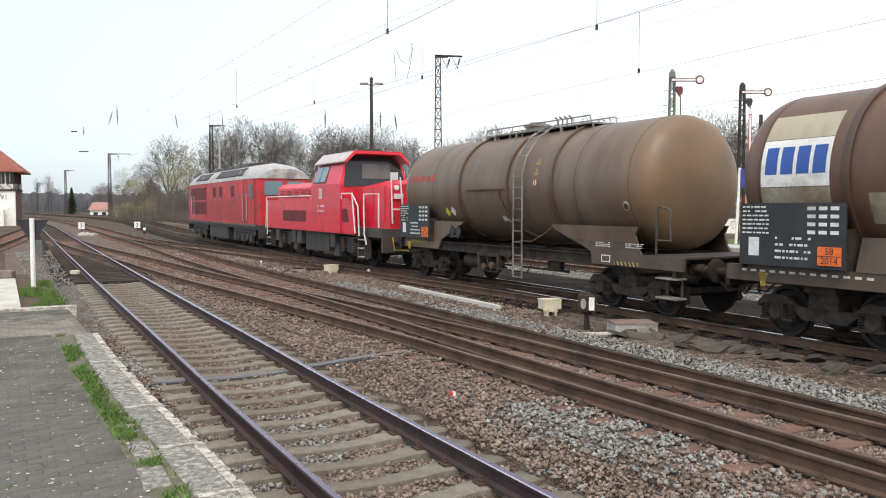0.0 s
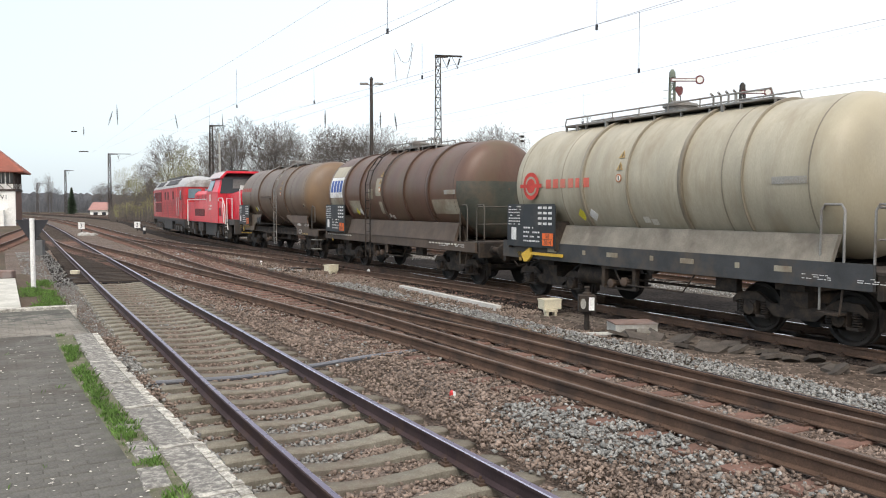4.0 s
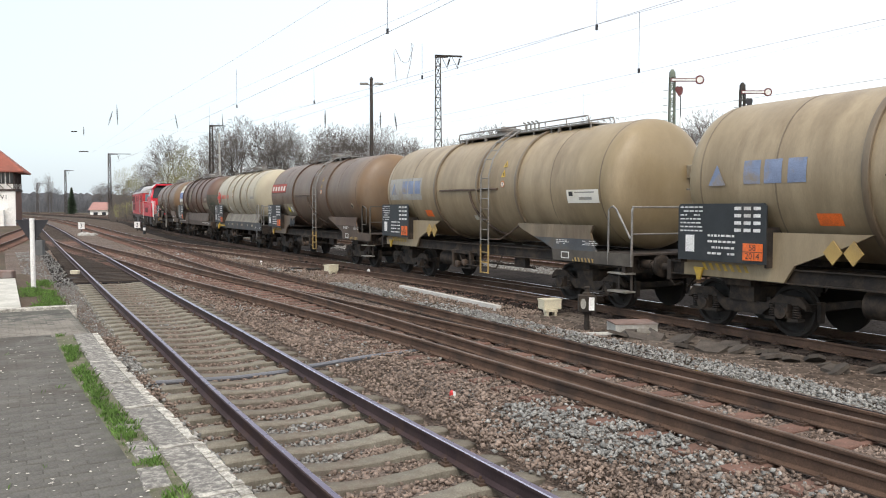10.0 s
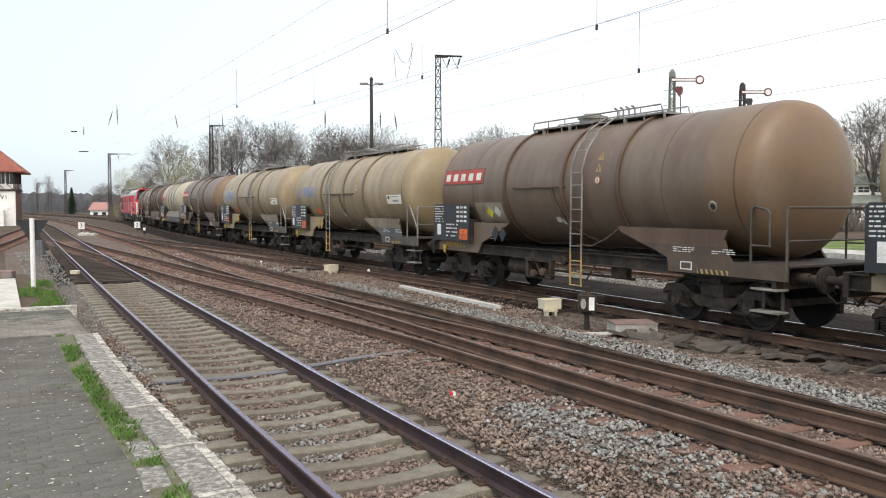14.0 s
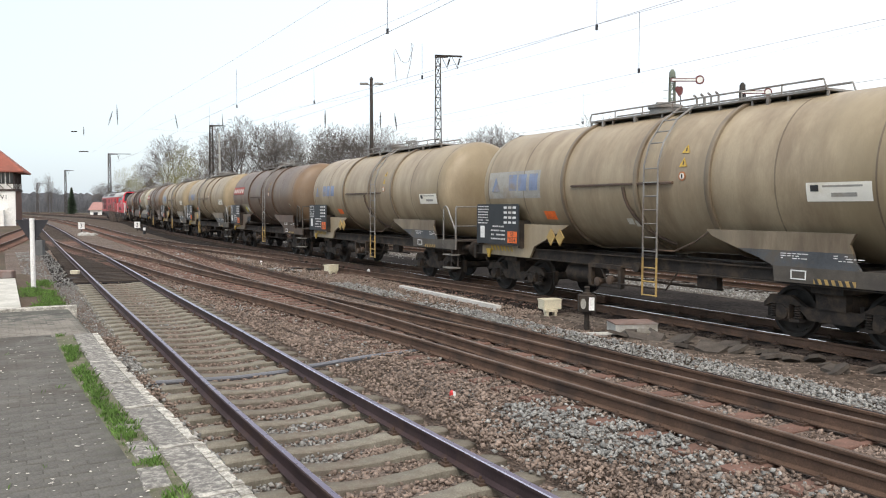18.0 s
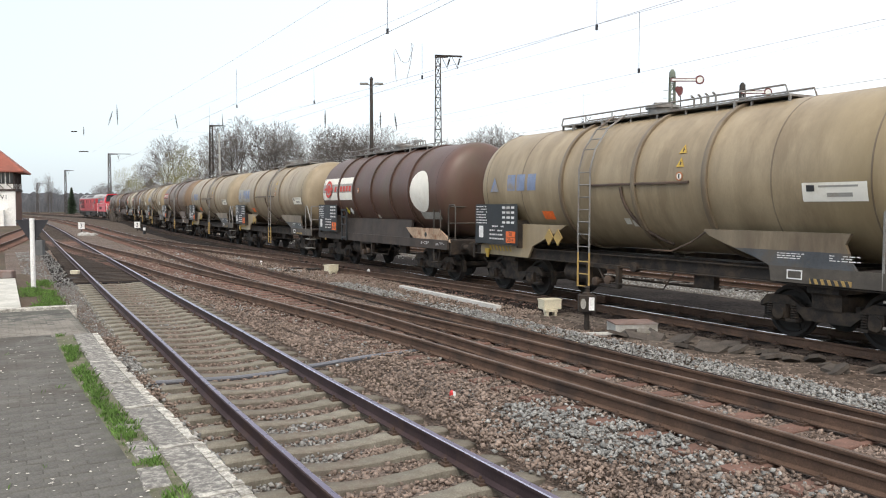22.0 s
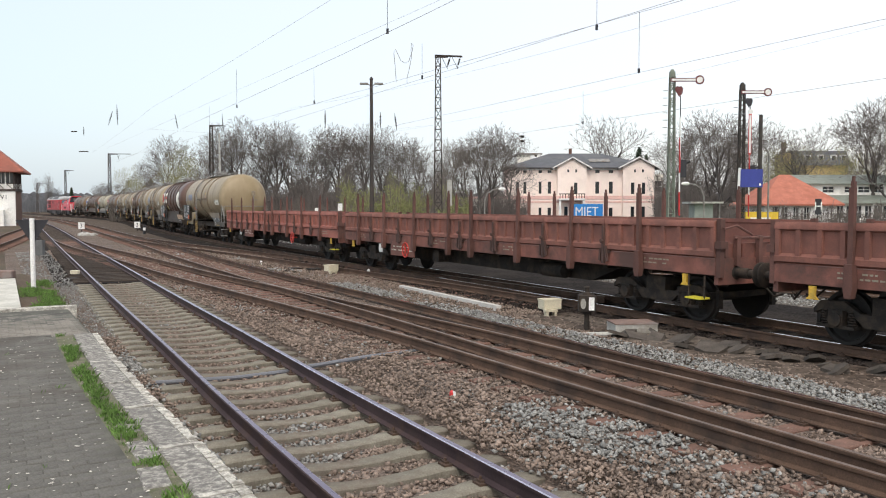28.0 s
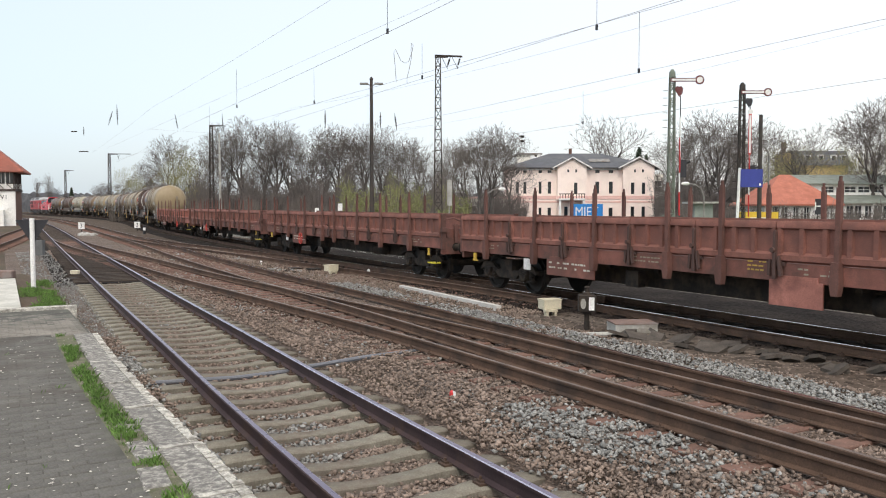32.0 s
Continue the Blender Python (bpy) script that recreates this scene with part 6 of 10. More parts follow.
def mainline_diesel(front):
    """Large red six-axle diesel with a grey roof and a cab at each end."""
    length, pivots = 20.82, 12.1
    half = length / 2
    root = empty("diesel_locomotive", label="large red mainline diesel locomotive with a grey roof", category="locomotive")
    RUN.append((root, front, length, pivots))
    h = half - 0.65

    def shell(bm, sec, cuts):
        rows = []
        for y, dz, kx in cuts:
            rows.append([bm.verts.new((x * kx, y, z + dz * max(0, (z - 3.75) / 0.9))) for x, z in sec])
        for A, B in zip(rows, rows[1:]):
            for k in range(len(sec) - 1):
                bm.faces.new((A[k], B[k], B[k + 1], A[k + 1]))
        bm.faces.new(rows[0])
        bm.faces.new(rows[-1][::-1])
    bm = bmesh.new()
    shell(bm, [(-1.4, 1.2), (-1.48, 1.3), (-1.48, 3.8), (1.48, 3.8), (1.48, 1.3), (1.4, 1.2)], [(-h, -0.03, 0.88), (-h + 0.35, 0, 0.97), (-h + 1.0, 0, 1), (h - 1.0, 0, 1), (h - 0.35, 0, 0.97), (h, -0.03, 0.88)])
    body = part("body", bm, P_LOCO_RED_OLD, root, smooth=25)
    bm = bmesh.new()
    shell(bm, [(-1.50, 3.79), (-1.46, 3.94), (-1.22, 4.3), (-0.8, 4.56), (0, 4.68), (0.8, 4.56), (1.22, 4.3), (1.46, 3.94), (1.50, 3.79)], [(-h - 0.06, -0.36, 0.90), (-h + 0.4, -0.24, 0.98), (-h + 1.8, 0, 1), (h - 1.8, 0, 1), (h - 0.4, -0.24, 0.98), (h + 0.06, -0.36, 0.90)])
    roof = part("roof", bm, P_LOCO_GREY, root, smooth=25)
    for k in range(5):
        bm = bmesh.new()
        y = -4.5 + k * 2.0
        prism(bm, [(-0.85, 4.56), (0.85, 4.56), (0.7, 4.78), (-0.7, 4.78)], y - 0.85, y + 0.85, "y")
        part("roof_hatch", bm, P_LOCO_DARK, roof)
    for y0, y1 in ((-6.4, -5.5), (-5.2, -0.6), (-0.4, 0.3), (2.6, 4.9), (5.2, 6.6)):
        bm = bmesh.new()
        vs = [bm.verts.new(v) for v in ((-1.43, y0, 4.02), (-1.43, y1, 4.02), (-1.05, y1, 4.43), (-1.05, y0, 4.43))]
        bm.faces.new(vs)
        o = bmesh.ops.extrude_face_region(bm, geom=bm.faces[:])
        bmesh.ops.translate(bm, vec=(-0.03, 0, 0.03), verts=[v for v in o["geom"] if isinstance(v, bmesh.types.BMVert)])
        part("roof_grille", bm, P_LOCO_DARK, roof, smooth=0)
    for s in (-1, 1):
        for y in (-h + 1.35, h - 1.35):
            bm = bmesh.new()
            box(bm, s * 1.49 - 0.01, s * 1.49 + 0.01, y - 0.36, y + 0.36, 2.75, 3.5)
            part("cab_window", bm, P_GLASS, body)
        for j in range(2):
            for k in range(5):      # grille panels of the machine room
                y = 3.6 + k * 0.95
                bm = bmesh.new()
                box(bm, s * 1.488 - 0.01, s * 1.488 + 0.01, y - 0.4, y + 0.4, 1.75 + j * 0.95, 2.6 + j * 0.95)
                part("side_grille", bm, P_GRILLE, body)
        for y in (-4.3, -1.2, 0.6):
            bm = bmesh.new()
            box(bm, s * 1.488 - 0.01, s * 1.488 + 0.01, y - 0.36, y + 0.36, 2.85, 3.5)
            part("side_window", bm, P_GRILLE, body)
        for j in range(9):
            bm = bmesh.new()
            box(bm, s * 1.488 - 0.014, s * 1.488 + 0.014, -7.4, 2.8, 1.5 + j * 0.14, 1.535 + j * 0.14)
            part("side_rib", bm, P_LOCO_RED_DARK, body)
        for q in (-0.62, 0.62):
            bm = bmesh.new()
            vs = [bm.verts.new(v) for v in ((q - 0.5, s * (h + 0.012), 2.9), (q + 0.5, s * (h + 0.012), 2.9), (q + 0.47, s * (h + 0.01), 3.62), (q - 0.47, s * (h + 0.01), 3.62))]
            bm.faces.new(vs)
            o = bmesh.ops.extrude_face_region(bm, geom=bm.faces[:])
            bmesh.ops.translate(bm, vec=(0, s * 0.03, 0), verts=[v for v in o["geom"] if isinstance(v, bmesh.types.BMVert)])
            part("windscreen", bm, P_SCREEN, body, smooth=0)
        for q in (-0.85, 0.85):
            bm = bmesh.new()
            lathe(bm, [(s * (h + 0.0), 0.15), (s * (h + 0.06), 0.13)], (q, 0, 1.75), "y", 14)
            part("headlight", bm, P_LENS, body)
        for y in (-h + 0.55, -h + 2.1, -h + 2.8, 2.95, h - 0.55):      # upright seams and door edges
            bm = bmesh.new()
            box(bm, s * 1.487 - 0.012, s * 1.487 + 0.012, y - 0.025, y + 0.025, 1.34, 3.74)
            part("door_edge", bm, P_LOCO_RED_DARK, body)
        bm = bmesh.new()      # hand rails of the cab doors
        for y in (-h + 2.0, -h + 2.9, h - 2.0, h - 2.9):
            tube(bm, [(s * 1.50, y, 1.5), (s * 1.56, y, 1.6), (s * 1.56, y, 2.9), (s * 1.50, y, 3.0)], 0.02, 6)
        part("hand_rail", bm, P_LOCO_GREY, body)
        bm = bmesh.new()      # pale band of the solebar
        box(bm, s * 1.47 - 0.02, s * 1.47 + 0.02, -h + 0.3, h - 0.3, 1.21, 1.33)
        part("sole_band", bm, P_LOCO_SOLE, body)
        bm = bmesh.new()
        box(bm, -1.4, 1.4, s * (h - 0.02) - 0.1, s * (h - 0.02) + 0.1, 0.6, 1.3)
        part("headstock", bm, P_LOCO_DARK, root)
    bm = bmesh.new()
    box(bm, -1.42, 1.42, -h, h, 1.05, 1.30)
    part("frame", bm, P_LOCO_DARK, root)
    bm = bmesh.new()
    box(bm, -1.35, 1.35, -2.6, 2.6, 0.35, 1.05)
    part("fuel_tank", bm, P_LOCO_DARK, root)
    ends(root, half)
    for s in (-1, 1):
        bg = bogie(root, s * pivots / 2, 3.7, 0.525, 3)
        for q in (-1, 1):
            bm = bmesh.new()
            prism(bm, [(-2.5, 0.75), (-2.4, 1.12), (2.4, 1.12), (2.5, 0.75), (2.1, 0.62), (-2.1, 0.62)], q * 1.18 - 0.07, q * 1.18 + 0.07, "x")
            for yy in (-1.85, 0, 1.85):
                box(bm, q * 1.28 - 0.08, q * 1.28 + 0.08, yy - 0.24, yy + 0.24, 0.34, 0.74)
            for yy in (-0.95, 0.95):
                lathe(bm, [(-0.16, 0.19), (0.16, 0.19)], (q * 1.2, yy, 0.55), "x", 12)
            part("side_frame", bm, P_LOCO_DARK, bg)
            bm = bmesh.new()
            for yy in (-1.35, -0.45, 0.45, 1.35):
                lathe(bm, [(0.45 + 0.05 * z, 0.11 if z % 2 else 0.085) for z in range(9)], (q * 1.27, yy, 0), "z", 10)
            part("spring_set", bm, M_BLACK, bg)
    return root


shunter(40.95)
mainline_diesel(61.8)


# ---- platform, lane and verge ----
EDGE = spline([(-8, 1.62), (0, 1.52), (5.1, 1.42), (6.2, 1.39), (7.7, 1.33), (9.8, 1.26), (13.2, 1.25), (19, 1.40)])


def platform():
    bm = bmesh.new()
    ys = [-6 + 0.8 * k for k in range(25)]
    rows = [[bm.verts.new(v) for v in ((-9, y, -0.3), (-9, y, 0.366), (EDGE(y) - 0.335, y, 0.366), (EDGE(y) - 0.335, y, -0.3))] for y in ys]
    for A, B in zip(rows, rows[1:]):
        for k in range(3):
            bm.faces.new((A[k], A[k + 1], B[k + 1], B[k]))
    bm.faces.new(rows[0])
    bm.faces.new(rows[-1][::-1])
    root = tagged(part("platform", bm, M_JOINT), "low platform paved with grey concrete blocks", "platform", kind="structure")
    # kerb slabs along the edge
    y = -6.0
    while y < 13.2:
        ln = min(random.choice((1.25, 1.4, 1.5)), 13.25 - y)
        if ln < 0.2:
            break
        a = math.atan(EDGE(y + 0.5 * ln + 0.3) - EDGE(y + 0.5 * ln - 0.3)) / 0.6
        bm = bmesh.new()
        vs = box(bm, -0.34, -0.079, 0.006, ln - 0.006, -0.28, 0.377)
        bmesh.ops.bevel(bm, geom=[e for e in bm.edges if max(v.co.z for v in e.verts) > 0.37], offset=0.005, segments=1, affect="EDGES")
        for v in bm.verts:
            n = noise.noise(Vector((v.co.x * 6 + y, (v.co.y + y) * 5, v.co.z * 4)))
            v.co += Vector((0.010 * n, 0.006 * n, 0.008 * n))
        part("kerb_slab", bm, M_KERB, root, at=pose(EDGE(y), y, random.uniform(-0.008, 0.006), 0, random.uniform(-0.5, 0.5), -math.degrees(math.atan((EDGE(y + ln) - EDGE(y)) / ln))))
        bm = bmesh.new()      # pale, chipped outer edge of the slab
        n = 14
        for q in range(n):
            ya, yb = 0.006 + (ln - 0.012) * q / n, 0.006 + (ln - 0.012) * (q + 1) / n
            chip = random.uniform(-0.03, 0.006) if random.random() < 0.4 else 0.0
            box(bm, -0.08, chip, ya, yb, -0.28, 0.383 + random.uniform(-0.012, 0.004))
        bmesh.ops.remove_doubles(bm, verts=bm.verts[:], dist=0.001)
        part("kerb_edge", bm, M_KERB_LIP, root, at=pose(EDGE(y), y, random.uniform(-0.006, 0.004), 0, 0, -math.degrees(math.atan((EDGE(y + ln) - EDGE(y)) / ln))))
        if random.random() < 0.45:
            y += ln
            continue
        bm = bmesh.new()
        box(bm, -0.33, -0.085, -0.03, 0.04, 0.2, 0.381)
        part("kerb_joint", bm, M_KERB_LIP, root, at=pose(EDGE(y), y, 0))
        y += ln
    # paving blocks: the nearest are pieces of their own, the rest joined
    bm = bmesh.new()
    box(bm, -0.098, 0.098, -0.048, 0.048, 0.25, 0.372)
    bmesh.ops.bevel(bm, geom=[e for e in bm.edges if min(v.co.z for v in e.verts) > 0.37], offset=0.007, segments=1, affect="EDGES")
    block = finish(bm, "paver", M_PAVER, 0)
    co = [v.co.copy() for v in block.vertices]
    polys = [list(p.vertices) for p in block.polygons]
    V, F, count = [], [], 0
    for j in range(-30, 134):
        yy = j * 0.1 + 0.05
        for i in range(40):
            xx = 0.82 - i * 0.2 - (0.1 if j % 2 else 0)
            if xx < -6.5 or xx + 0.1 > EDGE(yy) - 0.56 or (xx < -0.6 - max(0, yy - 6) * 0.02 and yy > 7.5 and xx < -2.5):
                continue
            if xx > 0.72 and random.random() < 0.35:
                continue
            m = pose(xx, yy, random.uniform(-0.004, 0.004), random.uniform(-0.8, 0.8), random.uniform(-0.8, 0.8), random.uniform(-0.6, 0.6))
            if count < 300 and 5.3 < yy < 8.6 and xx > -0.35:
                piece("paver", block, root, m)
                count += 1
            else:
                k = len(V)
                V += [tuple(m @ c) for c in co]
                F += [[q + k for q in p] for p in polys]
    me = bpy.data.meshes.new("paver_field")
    me.from_pydata(V, [], F)
    me.materials.append(M_PAVER)
    ob = new("paver_field", me)
    ob.parent = root
    ob["kind"] = "stuff"
    bm = bmesh.new()      # strip of earth between the paving and the kerb
    rows = [[bm.verts.new((EDGE(y) + u, y, z)) for u, z in ((-0.60, 0.36), (-0.58, 0.369), (-0.345, 0.371), (-0.342, 0.3))] for y in [-5.8 + 0.5 * k for k in range(39)]]
    for A, B in zip(rows, rows[1:]):
        for k in range(3):
            bm.faces.new((A[k], A[k + 1], B[k + 1], B[k]))
    part("earth_strip", bm, M_VERGE_EARTH, root)
    # sloping lane across the platform's end
    bm = bmesh.new()
    prism(bm, [(13.32, -0.3), (13.32, 0.33), (14.2, 0.30), (18.6, 0.16), (18.6, -0.3)], -9, 1.18, "x")
    lane = tagged(part("lane", bm, M_JOINT), "worn brick lane crossing behind the platform end", "lane", kind="structure")
    V, F = [], []
    for j in range(52):      # brick courses of the sloping lane
        yy = 13.38 + j * 0.1
        zt = 0.33 - 0.034 * (yy - 13.32) - 0.372
        for i in range(19):
            xx = 1.06 - i * 0.2 - (0.1 if j % 2 else 0)
            m = pose(xx, yy, zt + random.uniform(0.002, 0.008), random.uniform(-0.8, 0.8) - 1.9, random.uniform(-0.8, 0.8), random.uniform(-0.6, 0.6))
            k = len(V)
            V += [tuple(m @ c) for c in co]
            F += [[q + k for q in p] for p in polys]
    me = bpy.data.meshes.new("lane_bricks")
    me.from_pydata(V, [], F)
    me.materials.append(M_LANE)
    bricks = new("lane_bricks", me)
    bricks.parent = lane
    bricks["kind"] = "stuff"
    bm = bmesh.new()
    box(bm, -9, 1.36, 18.62, 18.9, -0.3, 0.22)
    tagged(part("lane_kerb", bm, M_KERB_LIP), "pale concrete kerb along the lane", "kerb", kind="structure")
    bm = bmesh.new()
    box(bm, -2.4, 0.33, 18.95, 28.7, -0.3, 0.1)
    tagged(part("slab_path", bm, M_PATH), "pale concrete slab path beside the track", "path", kind="structure")


platform()


def blades(name, spots, label, material=None, tall=(0.015, 0.065), parent=None):
    """Tufts of grass: thin bent blades on the given (x, y, z, radius, count) spots."""
    rng = np.random.default_rng(11)
    V, F = [], []
    for x, y, z, r, n in spots:
        a = rng.uniform(0, math.tau, n)
        d = r * np.sqrt(rng.uniform(0, 1, n))
        bx, by = x + d * np.cos(a), y + d * np.sin(a)
        h = rng.uniform(*tall, n)
        t = rng.uniform(0, math.tau, n)
        lean = rng.uniform(0.1, 0.8, n) * h
        w = rng.uniform(0.0018, 0.0042, n)
        for k in range(n):
            c, s = math.cos(t[k]), math.sin(t[k])
            b = len(V)
            V += [(bx[k] - s * w[k], by[k] + c * w[k], z), (bx[k] + s * w[k], by[k] - c * w[k], z),
                  (bx[k] + c * lean[k] * 0.4 + s * w[k] * 0.7, by[k] + s * lean[k] * 0.4 - c * w[k] * 0.7, z + h[k] * 0.65), (bx[k] + c * lean[k], by[k] + s * lean[k], z + h[k])]
            F += [(b, b + 1, b + 2), (b, b + 2, b + 3)]
    me = arrays(name, np.array(V), np.array(F), material or M_GRASS)
    return tagged(new(name, me), label, "grass", kind="stuff")


spots = []
rng = random.Random(3)
for k in range(760):
    y = rng.uniform(4.5, 13.2)
    mid = 0.155 + 0.05 * noise.noise(Vector((y * 1.7, 0, 4)))
    x = EDGE(y) - 0.34 - mid + rng.gauss(0, 0.055)
    if EDGE(y) - 0.56 < x < EDGE(y) - 0.345 and noise.noise(Vector((x * 2, y * 1.5, 5))) > (-0.42 if y > 7.0 else -0.3) and not (0.83 < x < 0.97 and (5.6 < y < 6.1 or 6.3 < y < 6.85)):
        spots.append((x, y, 0.358, rng.uniform(0.015, 0.05), rng.randint(6, 20)))
for k in range(12):
    spots.append((rng.uniform(-0.5, 0.7), rng.uniform(6, 12), 0.35, 0.03, 7))
blades("platform_grass", spots, "green grass tufts growing behind the platform kerb", tall=(0.012, 0.075))
for x, y, w, ln, turn in ((0.93, 6.58, 0.19, 0.52, 2), (0.90, 5.86, 0.19, 0.48, -2), (0.90, 7.35, 0.17, 0.4, 4), (0.88, 4.9, 0.2, 0.5, 1)):
    bm = bmesh.new()
    box(bm, -w / 2, w / 2, -ln / 2, ln / 2, 0.2, 0.380)
    bmesh.ops.bevel(bm, geom=[e for e in bm.edges if min(v.co.z for v in e.verts) > 0.36], offset=0.012, segments=1, affect="EDGES")
    tagged(part("edging_slab", bm, M_KERB, at=pose(x, y, random.uniform(-0.004, 0.004), random.uniform(-1, 1), random.uniform(-1, 1), turn)), "small weathered concrete slab between grass and paving", "slab", "edging slabs")
spots = []
for k in range(420):
    x, y = rng.uniform(0.36, 1.25), rng.uniform(19.1, 28)
    if noise.noise(Vector((x * 1.2, y * 0.6, 2))) < -0.15:
        continue
    spots.append((x, y, 0.0, rng.uniform(0.05, 0.2), rng.randint(10, 26)))
blades("verge_grass", spots, "green grass verge beside the path", tall=(0.03, 0.12))
bm = bmesh.new()
prism(bm, [(0.33, 18.9), (1.3, 18.9), (1.3, 27), (0.6, 32), (-2.4, 32), (-2.4, 28.7), (0.33, 28.7)], -0.3, 0.0, "z")
tagged(part("verge", bm, M_SOIL), "earthy verge with short grass", "verge", kind="structure")


def flecks():
    rng = np.random.default_rng(5)
    n = 560
    x, y = rng.uniform(-1.2, 0.95, n), rng.uniform(5, 13, n)
    a, s = rng.uniform(0, math.tau, n), rng.uniform(0.006, 0.024, n)
    V = np.stack([np.stack([x + s * np.cos(a + k * 1.57) * (1.0 if k % 2 else 0.5), y + s * np.sin(a + k * 1.57) * (1.0 if k % 2 else 0.5), np.full(n, 0.3805)], 1) for k in range(4)], 1).reshape(-1, 3)
    tagged(new("fallen_flecks", arrays("fallen_flecks", V, np.arange(4 * n).reshape(-1, 4), mat("pale_litter", (0.6, 0.57, 0.5), 0.9))), "pale petals and flecks scattered on the paving", "litter", kind="stuff")


flecks()


# ---- ballast stones ----
def stones(name, spots_xyz, size, material, label):
    """Crushed stones, each a warped octahedron, joined."""
    rng = np.random.default_rng(7)
    base = np.array([(1, 0, 0), (-1, 0, 0), (0, 1, 0), (0, -1, 0), (0, 0, 1), (0, 0, -1)], float)
    tri = np.array([(0, 2, 4), (2, 1, 4), (1, 3, 4), (3, 0, 4), (2, 0, 5), (1, 2, 5), (3, 1, 5), (0, 3, 5)])
    P = np.array(spots_xyz)
    n = len(P)
    q = rng.normal(size=(n, 4))
    q /= np.linalg.norm(q, axis=1)[:, None]
    w, x, y, z = q.T
    R = np.stack([np.stack([1 - 2 * (y * y + z * z), 2 * (x * y - z * w), 2 * (x * z + y * w)], 1), np.stack([2 * (x * y + z * w), 1 - 2 * (x * x + z * z), 2 * (y * z - x * w)], 1), np.stack([2 * (x * z - y * w), 2 * (y * z + x * w), 1 - 2 * (x * x + y * y)], 1)], 1)
    warp = base[None] * rng.uniform(0.6, 1.15, (n, 6, 1)) + rng.normal(0, 0.22, (n, 6, 3))
    s = np.asarray(size)
    warp = warp * (s[:, None, None] if s.ndim else s)
    V = np.einsum("nij,nkj->nki", R, warp)
    V[:, :, 2] *= 0.8
    V += P[:, None, :]
    F = (tri[None] + (np.arange(n) * 6)[:, None, None]).reshape(-1, 3)
    return tagged(new(name, arrays(name, V.reshape(-1, 3), F, material)), label, "ballast", kind="stuff")


def ballast():
    rng = np.random.default_rng(21)
    brown, grey, dark, sb, sg, sd = [], [], [], [], [], []
    for y0, y1, per, smin, smax in ((3.2, 9, 600, 0.012, 0.044), (9, 16, 400, 0.015, 0.043), (16, 28, 180, 0.025, 0.046), (28, 48, 60, 0.038, 0.066)):
        n = int((y1 - y0) * 11.2 * per)
        xs, ys = rng.uniform(1.28 if y1 < 20 else 0.6, 12.4, n), rng.uniform(y0, y1, n)
        sz = smin + (smax - smin) * rng.uniform(0, 1, n) ** 1.5
        for x, y, s in zip(xs, ys, sz):
            if y < x / 1.66 - 0.3:
                continue
            if x < 2.1 and y > 16:
                s *= 0.6
            if x < EDGE(y) + 0.05 and y < 18:
                continue
            d1 = x - LINE_NEAR(y)
            da, db, dt = x - LINE_MID_A(y), x - LINE_MID_B(y), x - LINE_TRAIN(y)
            if min(abs(abs(d) - 0.7525) for d in (d1, da, db, dt)) < 0.085:
                continue
            ma = min(abs(da), abs(db))
            pm = (y / 0.63) % 1.0
            if abs(da) < 1.3 and y < 24 and min(pm, 1 - pm) < 0.21 and rng.random() < 0.8:      # timbers lie bare
                continue
            if abs(d1) < 1.25:      # between and beside the near rails, low by the sleepers
                z = -0.256 if abs(d1) < 0.66 else -0.25
                ph = (y / 0.6) % 1.0
                if 0.22 > min(ph, 1 - ph) and abs(d1) < 1.3 and rng.random() < 0.9:
                    continue
            elif ma < 0.7:
                z = -0.225 + rise(y)
                if rng.random() < 0.25:
                    continue
            elif ma < 1.3:
                z = -0.19 + rise(y)
            elif x > 8.5 and dt < -1.35:
                z = -0.14 if x < 9.9 else -0.2
            elif abs(dt) < 1.3:
                z = -0.22
            elif abs(x - (LINE_MID_A(y) + LINE_MID_B(y)) / 2) < 2.2:
                z = -0.205 + rise(y) * (1.0 if ma < 1.75 else 0.7)
            else:
                z = -0.16 + 0.05 * noise.noise(Vector((x * 0.8, y * 0.5, 1.0)))
            g = noise.noise(Vector((x * 0.55, y * 0.35, 3.0))) + 0.35 * noise.noise(Vector((x * 2, y * 2, 8.0)))
            near_grey = 0.5 if (5.0 < x < 7.2 and y < 8.0) else (0.9 if 8.4 < x < 9.75 and 4 < y < 24 else (-0.6 if x > 9.9 else ((0.35 if y < 16 else 0.9) if x < 2.1 else 0.0)))
            if abs(dt) > 1.9 and not (y > 28.4 and abs(d1) < 1.3) and g + near_grey > 0.42 + rng.normal(0, 0.18):
                grey.append((x, y, z + grade(y) + rng.uniform(-0.012, 0.022)))
                sg.append(s)
            else:
                # stones below the train carry its shadow in their colour
                if abs(dt) < 1.9 or (y > 28.4 and abs(d1) < 1.3):
                    dark.append((x, y, z + grade(y) + rng.uniform(-0.012, 0.022)))
                    sd.append(s)
                    continue
                brown.append((x, y, z + grade(y) + rng.uniform(-0.012, 0.022)))
                sb.append(s)
    stones("brown_ballast", brown, sb, M_STONE_BROWN, "loose brown rust-stained ballast stones")
    stones("grey_ballast", grey, sg, M_STONE_GREY, "loose pale grey ballast stones")
    stones("dark_ballast", dark, sd, M_STONE_DARK, "oily ballast stones with the train's shadow put into their dark colour")
    fx, fy = np.concatenate([rng.uniform(17.0, 26, 9000), rng.uniform(17.9, 23.4, 9000)]), np.concatenate([rng.uniform(34, 75, 9000), rng.uniform(9, 34, 9000)])
